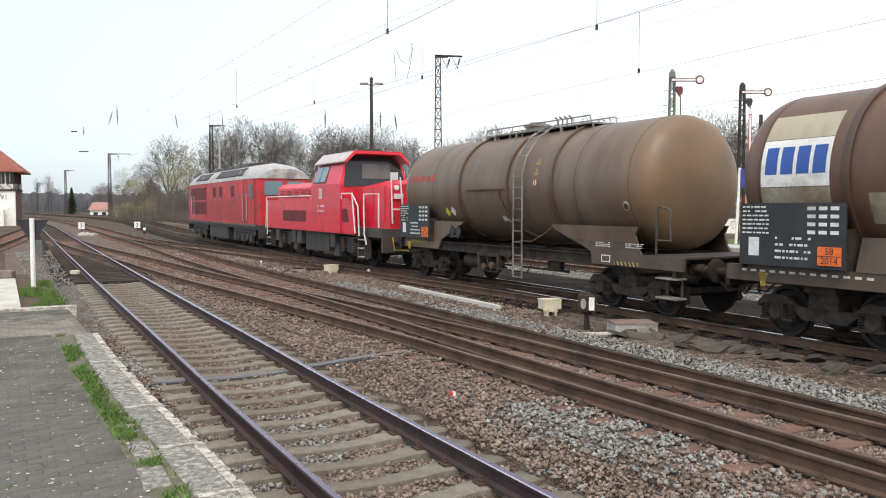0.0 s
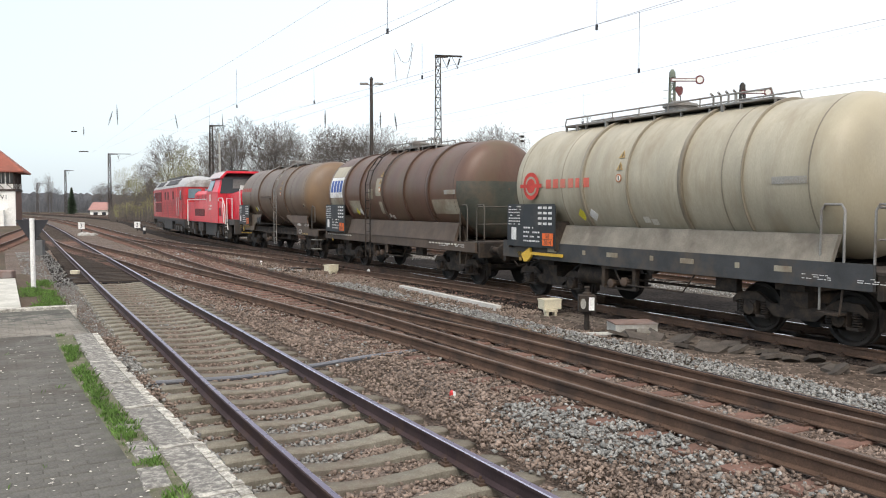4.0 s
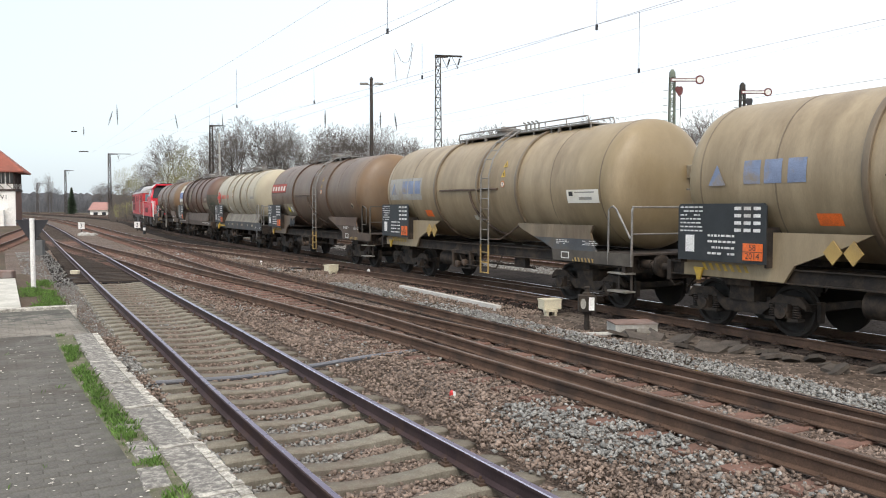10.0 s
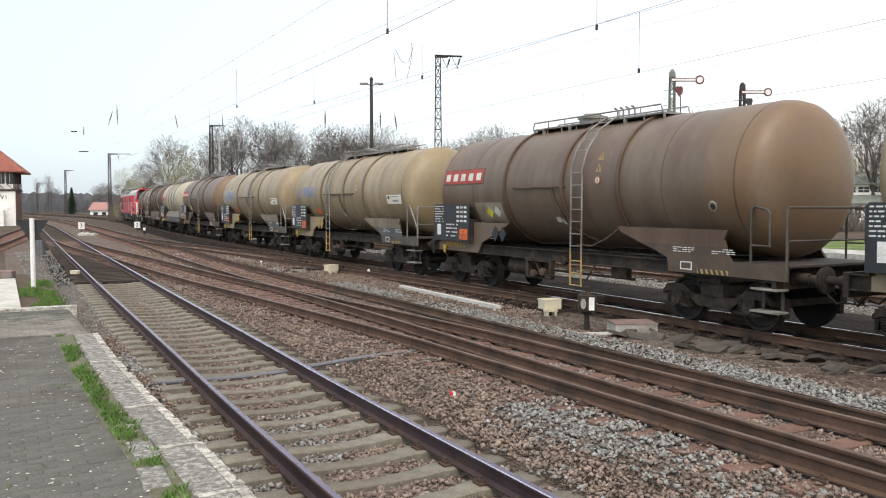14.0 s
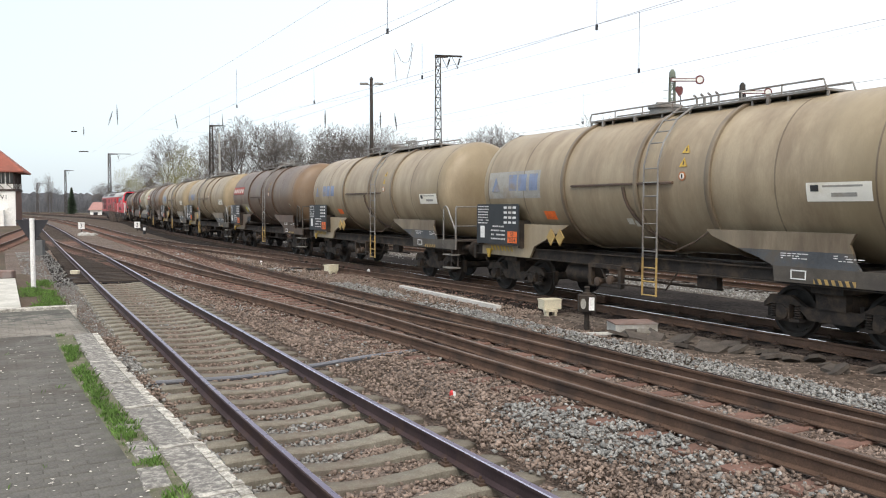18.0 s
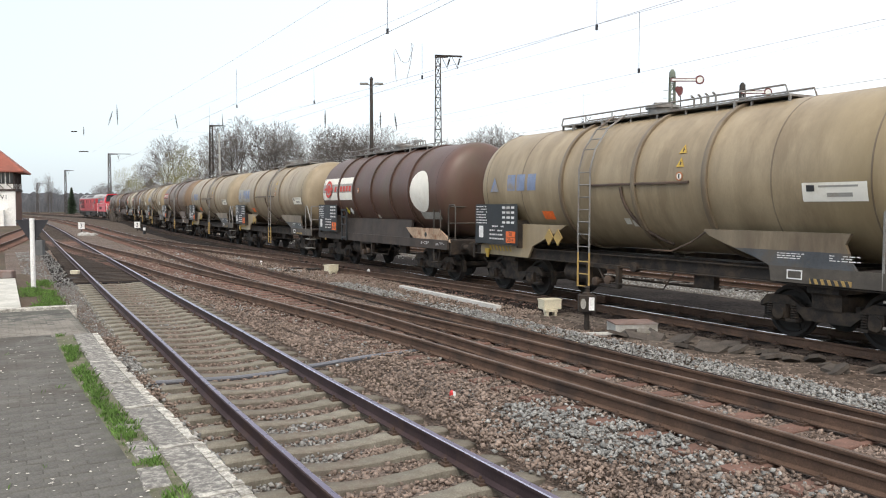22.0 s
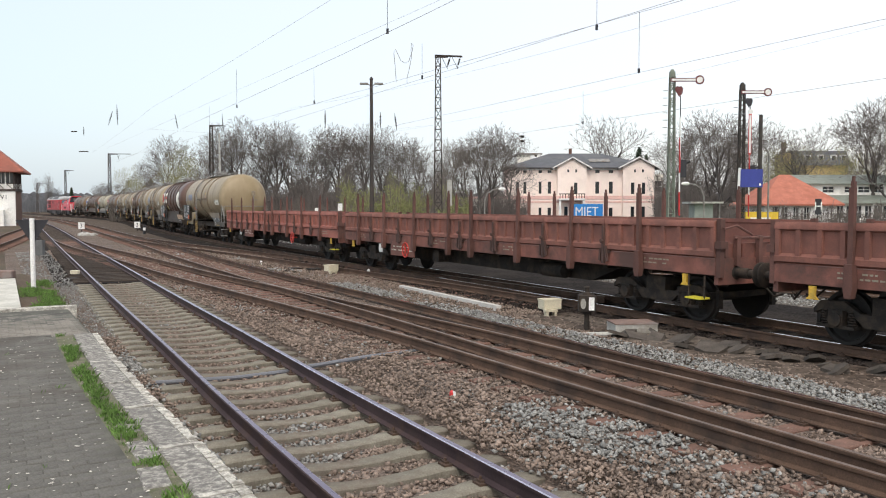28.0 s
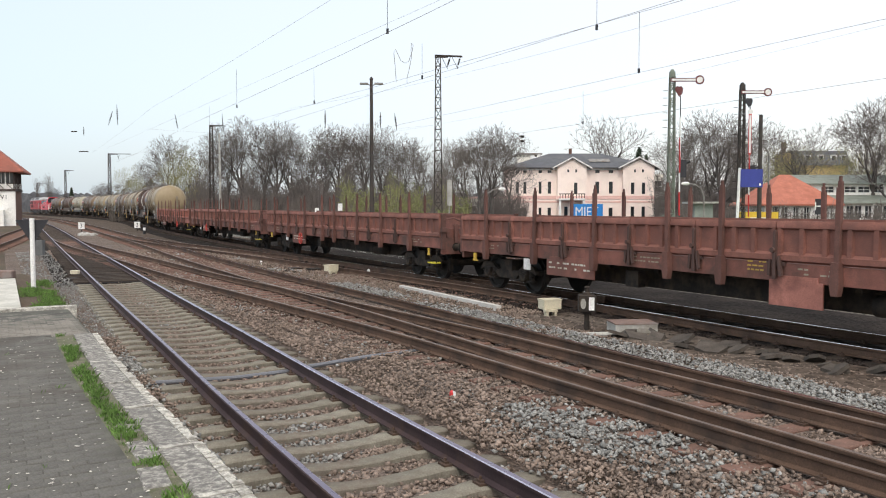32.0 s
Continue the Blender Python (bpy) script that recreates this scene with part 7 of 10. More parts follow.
    stones("far_ballast", np.stack([fx, fy, 0.005 * np.maximum(fy - 10, 0) - np.where(fy > 34, 0.24, 0.215)], 1), np.where(fy > 34, 1.0, 0.75) * rng.uniform(0.035, 0.065, 18000), M_STONE_GREY, "grey ballast between the far tracks")


ballast()


# ---- small trackside things ----
M_CREAM_BOX = mat("cream_painted_metal", (0.62, 0.57, 0.43), 0.6, var=0.12, dirt=(0.35, 0.29, 0.2), amount=0.35)
M_CONCRETE = mat("pale_concrete", (0.46, 0.46, 0.43), 0.9, var=0.2, dirt=(0.22, 0.2, 0.17), amount=0.5, bump=0.4)
M_SLAB = mat("dark_broken_concrete", (0.068, 0.057, 0.047), 0.92, var=0.35, scale=4, bump=0.5, rnd=0.2)
M_RUST_LID = mat("rusty_red_lid", (0.22, 0.15, 0.125), 0.85, dirt=(0.26, 0.25, 0.24))
M_WHITE_PAINT = mat("white_paint", (0.78, 0.78, 0.76), 0.55, var=0.08, dirt=(0.5, 0.48, 0.44), amount=0.25)
M_SIGNAL_RED = mat("signal_red_paint", (0.5, 0.03, 0.03), 0.55, var=0.15)
M_SIGN_BLACK = mat("black_sign_enamel", (0.022, 0.022, 0.028), 0.45, var=0.2)
M_GREEN_MAST = mat("grey_green_mast_paint", (0.17, 0.20, 0.16), 0.7, dirt=(0.13, 0.11, 0.09))


def machine_box(x, y, a=0):
    root = empty("point_machine_box", pose(x, y, -0.19, 0, 0, a) @ Matrix.Scale(0.86, 4), label="cream painted point machine box beside the rail", category="machine box")
    bm = bmesh.new()
    vs = box(bm, -0.26, 0.26, -0.19, 0.19, 0.20, 0.47)
    bmesh.ops.bevel(bm, geom=bm.edges[:], offset=0.02, segments=2, affect="EDGES")
    part("case", bm, M_CREAM_BOX, root)
    bm = bmesh.new()
    box(bm, -0.27, 0.27, -0.20, 0.20, 0.44, 0.475)
    part("lid", bm, M_CREAM_BOX, root)
    for sx in (-0.22, 0.02):
        for sy in (-0.3, -0.2):
            bm = bmesh.new()
            box(bm, sx - 0.03, sx + 0.03, sy - 0.03, sy + 0.03, 0.0, 0.22)
            part("foot", bm, M_CREAM_BOX, root)
    bm = bmesh.new()
    box(bm, -0.27, 0.07, -0.34, -0.16, 0.16, 0.21)
    part("bracket", bm, M_CREAM_BOX, root)


machine_box(11.0, 14.9, -10)
machine_box(10.75, 28.2, 15)


def point_lantern(x, y):
    root = empty("point_lantern", pose(x, y, -0.25, 0, 0, -32), label="black point indicator lantern with white faces on a post", category="lantern")
    bm = bmesh.new()
    lathe(bm, [(0.0, 0.16), (0.04, 0.14), (0.08, 0.06), (0.42, 0.05), (0.42, 0.09), (0.46, 0.09)], (0, 0, 0), "z", 12)
    part("post", bm, M_BLACK, root)
    bm = bmesh.new()
    box(bm, -0.17, 0.17, -0.15, 0.15, 0.46, 0.80)
    bmesh.ops.bevel(bm, geom=bm.edges[:], offset=0.015, segments=1, affect="EDGES")
    lamp = part("housing", bm, M_BLACK, root)
    bm = bmesh.new()
    box(bm, 0.02, 0.13, -0.156, -0.15, 0.50, 0.76)
    part("white_face", bm, M_WHITE_PAINT, lamp)
    bm = bmesh.new()
    lathe(bm, [(-0.156, 0.055), (-0.15, 0.055)], (-0.09, 0, 0), "y", 18)
    for v in bm.verts:
        v.co.z = v.co.z * 1.9 + 0.63
    part("oval_lens", bm, P_ERASED, lamp)
    bm = bmesh.new()
    lathe(bm, [(0.80, 0.10), (0.84, 0.09), (0.86, 0.05), (0.93, 0.045), (0.94, 0.06), (0.97, 0.05)], (0, 0, 0), "z", 12)
    part("chimney", bm, M_BLACK, lamp)


point_lantern(10.3, 12.7)


M_WHITE_CONCRETE = mat("white_concrete", (0.56, 0.55, 0.52), 0.9, var=0.12, dirt=(0.4, 0.38, 0.33), amount=0.3, bump=0.3)


def cable_pit():
    root = empty("cable_pit", pose(10.95, 12.1, -0.26, 0, 0, -24), label="concrete cable pit with a rusty red lid", category="cable pit")
    bm = bmesh.new()
    box(bm, -0.42, 0.42, -0.30, 0.30, 0.0, 0.27)
    part("pit_wall", bm, M_CONCRETE, root)
    bm = bmesh.new()
    box(bm, -0.43, 0.43, -0.31, 0.31, 0.273, 0.30)
    part("lid", bm, M_RUST_LID, root, "flat rusty lid")
    rg = random.Random(4)
    for k in range(24):
        t = 0.36 + 0.64 * k / 23
        bm = bmesh.new()
        n = rg.randint(4, 6)
        r = rg.uniform(0.12, 0.32)
        poly = [(r * rg.uniform(0.75, 1.1) * math.cos(i * math.tau / n), r * rg.uniform(0.6, 1.0) * math.sin(i * math.tau / n)) for i in range(n)]
        prism(bm, poly, -0.03, 0.03, "z")
        tagged(part("broken_slab", bm, M_SLAB, at=pose(10.15 + 1.0 * t + rg.uniform(-0.25, 0.35), 14.6 - 7.6 * t + rg.uniform(-0.3, 0.3), -0.15 + rg.uniform(0, 0.045), rg.uniform(-24, 24), rg.uniform(-24, 24), rg.uniform(0, 360))),
               "dark broken concrete slab lying in the ballast", "slab", "broken slabs")
    bm = bmesh.new()
    box(bm, -0.07, 0.07, -2.95, 2.95, -0.08, 0.06)
    tagged(part("concrete_beam", bm, M_WHITE_CONCRETE, at=pose(10.66, 19.3, -0.125, 0, 0, -2.2)), "long white concrete beam lying beside the turnout", "beam")
    bm = bmesh.new()
    tube(bm, [(-0.45, 0, 0), (0.45, 0.06, 0)], 0.05, 8)
    tagged(part("short_pipe", bm, M_CONCRETE, at=pose(10.0, 12.1, -0.16, 0, 0, -25)), "short pale pipe on the ballast", "pipe")
    bm = bmesh.new()
    tube(bm, [(1.7, 11.9, -0.2), (2.1, 11.8, -0.2), (3.0, 11.72, -0.215), (3.9, 11.75, -0.2), (4.1, 11.72, -0.155), (5.0, 11.75, -0.10), (6.15, 11.85, -0.09)], 0.034, 8)
    tagged(part("cable_duct", bm, mat("grey_plastic_duct", (0.135, 0.142, 0.16), 0.6, var=0.15)), "bluish grey cable duct crossing under the near track", "duct")
    bm = bmesh.new()
    lathe(bm, [(0, 0.05), (0.02, 0.055), (0.2, 0.055), (0.24, 0.03), (0.25, 0.01)], (0, 0, 0), "z", 12)
    mk = tagged(part("marker_peg", bm, M_SIGNAL_RED, at=pose(5.0, 8.85, -0.2) @ Matrix.Scale(0.6, 4)), "small red and white marker peg in the ballast", "marker")
    bm = bmesh.new()
    prism(bm, [(0.0, 0.06), (0.06, 0.06), (0.06, 0.22), (0.0, 0.24)], -0.058, 0.03, "y")
    part("white_half", bm, M_WHITE_PAINT, mk)
    bm = bmesh.new()
    box(bm, -0.045, 0.045, -0.045, 0.045, -0.1, 0.012)
    part("black_base", bm, M_SIGN_BLACK, mk)
    for x, y, m in ((12.0, 27.6, M_WHITE_PAINT), (9.9, 34.5, M_WHITE_PAINT)):
        bm = bmesh.new()
        lathe(bm, [(-0.05, 0.06), (0.22, 0.06), (0.27, 0.03)], (0, 0, 0), "z", 10)
        tagged(part("marker_peg", bm, m, at=pose(x, y, -0.22)), "short white fouling point marker", "marker")
    for dx in (0, 0.7):
        bm = bmesh.new()
        box(bm, -0.3, 0.3, -0.25, 0.25, 0, 0.24)
        tagged(part("relay_case", bm, M_BLACK, at=pose(10.05 + dx, 30.6 - dx, -0.26, 0, 0, 20)), "low dark relay case beside the rails", "relay case")
    rg = random.Random(9)
    for k in range(7):
        bm = bmesh.new()
        bmesh.ops.create_icosphere(bm, subdivisions=2, radius=rg.uniform(0.25, 0.45))
        for v in bm.verts:
            v.co *= 1 + 0.3 * noise.noise(v.co * 4 + Vector((k, 0, 0)))
            v.co.z *= 0.6
        tagged(part("pale_stone", bm, M_CONCRETE, at=pose(6.45 + rg.uniform(-0.5, 0.5), 74 + rg.uniform(-1, 1), 0.12)), "pale heap stone beside the track", "stone", "pale heap stones")


cable_pit()


def siding_clutter():
    bm = bmesh.new()
    box(bm, -0.28, 0.28, -0.2, 0.2, 0, 0.26)
    bmesh.ops.bevel(bm, geom=bm.edges[:], offset=0.03, segments=1, affect="EDGES")
    tagged(part("rusty_box", bm, M_RUST_LID, at=pose(0.05, 30.2, 0.0, 0, 0, -20)), "small rusty brown metal box beside the path", "box")
    root = empty("point_lever", pose(2.05, 30.2, -0.2, 0, 0, 10), label="point lever with a pale counterweight beside the rail", category="point lever")
    bm = bmesh.new()
    box(bm, -0.22, 0.22, -0.3, 0.3, 0, 0.12)
    part("base", bm, M_BLACK, root)
    bm = bmesh.new()
    tube(bm, [(-0.3, 0, 0.1), (0.05, 0, 0.3)], 0.03, 6)
    part("lever", bm, M_BLACK, root)
    bm = bmesh.new()
    lathe(bm, [(-0.06, 0.14), (-0.05, 0.16), (0.05, 0.16), (0.06, 0.14)], (0.12, 0, 0.32), "z", 14)
    part("weight", bm, M_CREAM_BOX, root)
    bm = bmesh.new()
    lathe(bm, [(0, 0.12), (0.75, 0.12), (0.78, 0.05)], (0, 0, 0), "z", 10)
    ob = tagged(part("distant_marker", bm, M_SIGN_BLACK, at=pose(11.5, 78, 0.05)), "black and white marker post", "marker")
    bm = bmesh.new()
    lathe(bm, [(0.35, 0.125), (0.6, 0.125)], (0, 0, 0), "z", 10)
    part("white_band", bm, M_WHITE_PAINT, ob)


siding_clutter()


def facing(x, y, z, turn=0):
    """A pose whose local x runs to the right and whose face (-y) looks back along the view axis."""
    return pose(x, y, z, 0, 0, -28.82 + turn)


M_SHED_GREY = mat("dull_grey_case_paint", (0.12, 0.125, 0.125), 0.7, var=0.2)


def sign_triangle():
    root = empty("triangle_sign", facing(0.76, 25.9, -0.13, 22), label="black triangular sign on a white post, point down", category="sign")
    bm = bmesh.new()
    tube(bm, [(0, 0, -0.2), (0, 0, 2.15)], 0.065, 10)
    part("post", bm, M_WHITE_PAINT, root)
    bm = bmesh.new()
    prism(bm, [(-0.43, 2.10), (0.43, 2.10), (0.0, 1.38)], 0.075, 0.09, "y")
    part("plate", bm, M_SIGN_BLACK, root)
    root = empty("track_telephone", facing(1.5, 42, -0.2), label="small grey cabinet on a thin post", category="cabinet")
    bm = bmesh.new()
    tube(bm, [(0, 0, 0), (0, 0, 1.0)], 0.04, 8)
    part("post", bm, M_STEEL, root)
    bm = bmesh.new()
    box(bm, -0.2, 0.22, -0.12, 0.12, 0.35, 1.05)
    part("case", bm, M_SHED_GREY, root)


sign_triangle()


def number_board(x, y, n):
    root = empty("track_number_board", facing(x, y, -0.26 + grade(y)), label="low white board with a black figure", category="sign")
    bm = bmesh.new()
    box(bm, -0.05, 0.05, -0.03, 0.03, 0, 0.4)
    part("post", bm, M_BLACK, root)
    bm = bmesh.new()
    box(bm, -0.3, 0.3, -0.035, 0.035, 0.3, 0.95)
    b = part("board", bm, M_WHITE_PAINT, root)
    text(n, 0.55, M_SIGN_BLACK, pose(0, -0.04, 0.62, 90), "figure", b)


number_board(6.8, 85.5, "3")
number_board(12.15, 87, "3")
number_board(24.5, 78, "3")


# ---- masts, wires, signals ----
def at_view(px, depth):
    """Place on the ground at a sideways slope and a depth along the view axis."""
    return 0.4820 * depth + 0.8762 * depth * px, 0.8762 * depth - 0.4820 * depth * px


def lattice(root, h, w0, w1, n, material, r=0.05, names=("leg", "bracing")):
    def c(k, z):
        w = (w0 + (w1 - w0) * z / h) / 2
        return Vector(((-w, w, w, -w)[k % 4], (-w, -w, w, w)[k % 4], z))
    for k in range(4):
        bm = bmesh.new()
        tube(bm, [c(k, 0), c(k, h)], r, 4)
        part(names[0], bm, material, root)
    for k in range(4):
        bm = bmesh.new()
        for i in range(n):
            z0, z1 = h * i / n, h * (i + 1) / n
            a, b = (k, k + 1) if i % 2 else (k + 1, k)
            tube(bm, [c(a, z0), c(b, z1)], r * 0.6, 4)
            tube(bm, [c(a, z1), c(b, z1)], r * 0.5, 4)
        part(names[1], bm, material, root)


def insulator(bm, p, q, r=0.07):
    p, q = Vector(p), Vector(q)
    tube(bm, [p, q], 0.025, 5)
    for k in range(6):
        a, b = p.lerp(q, 0.25 + k * 0.09), p.lerp(q, 0.25 + k * 0.09 + 0.04)
        tube(bm, [a, b], r, 8)


def catenary_mast(u, depth, h, arm, label, w0=0.64, w1=0.34, turn=0.0, hooks=2):
    x, y = at_view(u, depth)
    root = empty("catenary_mast", facing(x, y, -0.3, turn), label=label, category="catenary mast", group="catenary masts along the line")
    lattice(root, h, w0, w1, 18, M_MAST, 0.055)
    bm = bmesh.new()
    box(bm, -0.6, 0.6, -0.6, 0.6, -0.1, 0.35)
    part("footing", bm, M_CONCRETE, root)
    bm = bmesh.new()
    tube(bm, [(-0.25, 0, h), (arm, 0, h - 0.08)], 0.07, 6)
    tube(bm, [(-0.25, 0, h - 0.14), (arm * 0.4, 0, h - 0.12)], 0.05, 6)
    part("cross_arm", bm, M_MAST, root)
    for k in range(hooks):
        xx = arm * (0.45 + 0.42 * k)
        bm = bmesh.new()
        insulator(bm, (xx + 0.1, 0, h - 0.08), (xx - 0.15, 0, h - 0.9))
        tube(bm, [(xx - 0.55, 0, h - 0.08), (xx - 0.1, 0, h - 1.0)], 0.02, 5)
        part("insulator", bm, M_BLACK, root)
    return root


catenary_mast(-0.006, 60, 14.0, 1.8, "dark lattice catenary mast with a short cross arm")
catenary_mast(-0.2875, 110, 14.1, 2.0, "dark lattice catenary mast behind the train")
catenary_mast(-0.4145, 162, 13.9, 4.4, "dark lattice catenary mast with a long cross arm", hooks=1)
catenary_mast(-0.4695, 229, 13.9, 2.4, "distant lattice catenary mast", hooks=1)
catenary_mast(-0.505, 330, 13.6, 4.0, "distant lattice catenary mast in the haze", hooks=1)


def mast_extras():
    x, y = at_view(-0.282, 112)
    root = empty("concrete_pole", facing(x, y, -0.3), label="slim pale concrete pole beside a lattice mast", category="pole")
    bm = bmesh.new()
    tube(bm, [(0.55, 0, 0), (0.5, 0, 13.2)], 0.2, 8, 0.12)
    part("shaft", bm, M_CONCRETE, root)
    x, y = at_view(-0.0885, 55)
    root = empty("yard_lamp", facing(x, y, -0.3), label="tall dark yard lamp post with two flat heads", category="lamp post")
    bm = bmesh.new()
    tube(bm, [(0, 0, 0), (0, 0, 11.4)], 0.17, 10, 0.10)
    part("post", bm, M_MAST, root)
    for s in (-1, 1):
        bm = bmesh.new()
        tube(bm, [(0, 0, 11.0), (s * 0.3, 0, 11.12)], 0.035, 6)
        box(bm, min(s * 0.22, s * 0.78), max(s * 0.22, s * 0.78), -0.12, 0.12, 11.08, 11.2)
        part("lamp_head", bm, M_STEEL, root)
    bm = bmesh.new()
    lathe(bm, [(11.4, 0.13), (11.5, 0.12), (11.62, 0.02)], (0, 0, 0), "z", 10)
    part("cap", bm, M_MAST, root)
    # street lamps by the far platform
    for u, d, h, bend in ((0.052, 70, 4.4, 1.6), (0.325, 62, 4.6, -1.6), (0.405, 60, 7.6, -1.7)):
        x, y = at_view(u, d)
        root = empty("street_lamp", facing(x, y, -0.3), label="grey curved street lamp by the far platform", category="street lamp", group="street lamps")
        bm = bmesh.new()
        pts = [(0 if bend > 0 else 0, 0, 0), (0, 0, h - 1.0), (bend * 0.15, 0, h - 0.4), (bend * 0.45, 0, h - 0.08), (bend * 0.75, 0, h)]
        tube(bm, pts, 0.075, 8, 0.05)
        part("post", bm, M_STEEL, root)
        bm = bmesh.new()
        lathe(bm, [(-0.3, 0.03), (-0.15, 0.13), (0.2, 0.14), (0.34, 0.04)], (0, 0, 0), "x", 10)
        part("lamp_head", bm, M_WHITE_PAINT, root, at=pose(bend * 0.92, 0, h))


mast_extras()


M_WIRE = mat("dull_copper_wire", (0.27, 0.25, 0.24), 0.6, 0.1)


def wires():
    line = empty("overhead_line", label="thin overhead contact line with carrier wires and droppers", category="overhead line")

    def wire(name, pts, r, label):
        bm = bmesh.new()
        tube(bm, pts, r, 4)
        return part(name, bm, M_WIRE, line, label)

    def along(x, z0, sag, y0, y1, span=60.0, dx=0.0):
        out, y = [], y0
        while y <= y1:
            q = ((y - y0) / span) % 1.0
            out.append((x + dx * (y - y0), y, z0 - sag * 4 * q * (1 - q)))
            y += 4.0
        return out
    wire("contact_wire", [(LINE_MID_B(y) - 0.4, y, 5.95) for y in range(-6, 70, 4)], 0.0045, "thin dark contact wire over the turnout tracks")
    wire("carrier_wire", along(7.0, 7.6, 0.35, -20, 76, 64), 0.003, "thin carrier wire above the turnout tracks")
    wire("contact_wire", [(LINE_TRAIN(y) + 0.15, y, 5.5) for y in range(-6, 110, 4)], 0.0045, "thin dark contact wire over the train's track")
    wire("carrier_wire", along(13.2, 7.5, 1.0, -20, 100, 60), 0.003, "thin carrier wire over the train's track")
    wire("contact_wire", [(9.0 + 0.06 * (40 - y), y, 6.0) for y in range(6, 70, 4)], 0.0045, "thin dark contact wire that crosses the turnout")
    wire("carrier_wire", [(8.6 + 0.055 * (40 - y), y, 7.4 - 0.012 * (y - 30)) for y in range(2, 70, 4)], 0.003, "thin carrier wire above the turnout")
    wire("contact_wire", [(10.62, y, 6.0) for y in range(4, 80, 4)], 0.0045, "thin dark contact wire between the tracks")
    wire("contact_wire", [(19.2, y, 5.5) for y in range(0, 120, 6)], 0.006, "thin contact wire over the far track")
    wire("carrier_wire", along(19.2, 7.4, 0.9, 0, 120, 60), 0.003, "thin carrier wire over the far track")
    for x, y, z0, z1 in ((7.15, 15.4, 5.95, 7.2), (7.5, 29, 5.95, 7.3), (13.25, 14.5, 5.5, 6.9), (9.7, 27.0, 6.0, 7.2), (10.6, 20.5, 6.0, 7.0), (10.9, 13.2, 6.0, 6.8), (19.2, 24, 5.5, 6.7), (9.0, 40, 6.0, 7.3)):
        bm = bmesh.new()
        tube(bm, [(x, y, z0), (x, y, z1)], 0.005, 4)
        box(bm, x - 0.02, x + 0.02, y - 0.02, y + 0.02, z0 - 0.02, z0 + 0.09)
        part("dropper", bm, M_SIGN_BLACK, line, "short wire dropper with a clamp")
    # slack jumper loops
    d = 24.0
    ex, ey = 0.4820, 0.8762
    rx, ry = 0.8762, -0.4820

    def pt(px, py, dep=24.0):
        u, v = (px - 784) / 1419, (372.4 - py) / 1419
        return (dep * (ex + rx * u), dep * (ey + ry * u), 2.25 + dep * v)
    bm = bmesh.new()
    tube(bm, [pt(702, 148), pt(700, 120), pt(698, 96), pt(701, 91), pt(704, 97), pt(710, 110), pt(717, 115), pt(724, 112), pt(730, 95), pt(732, 83), pt(729, 80), pt(728, 92), pt(729, 105), pt(725, 125), pt(721, 140), pt(721, 150)], 0.008, 5)
    part("jumper_wire", bm, M_STEEL, line, "slack looped jumper wire")
    for px, y0, y1, lean, dep in ((577, 205, 228, 0, 60), (674, 208, 228, 0, 60), (699, 210, 232, 4, 60), (313, 212, 231, 5, 90), (211, 195, 222, 1, 80), (203, 207, 222, -7, 80), (396, 212, 236, 1, 100), (152, 234, 242, 0, 90)):
        bm = bmesh.new()
        insulator(bm, pt(px, y0 - 8, dep), pt(px + lean, y1, dep), 0.07)
        part("line_insulator", bm, M_BLACK, line, "dark rod insulator")
    for x0, x1, yy, dep in ((143, 159, 269, 150), (130, 140, 234, 120), (921, 927, 243, 60), (921, 927, 251, 60)):
        bm = bmesh.new()
        tube(bm, [pt(x0, yy, dep), pt(x1, yy, dep)], 0.09, 6)
        part("line_insulator", bm, M_BLACK, line, "dark rod insulator")
    mx, my = at_view(-0.006, 60)
    bm = bmesh.new()      # cross-span wire from the lattice mast over the tracks
    tube(bm, [(mx, my, 8.6), (19.2, my, 7.35), (13.2, my, 7.2), (8.0, my, 7.3)], 0.004, 4)
    part("span_wire", bm, M_WIRE, line)


wires()


M_DARK_RED = mat("weathered_signal_red", (0.13, 0.035, 0.035), 0.6, var=0.2)


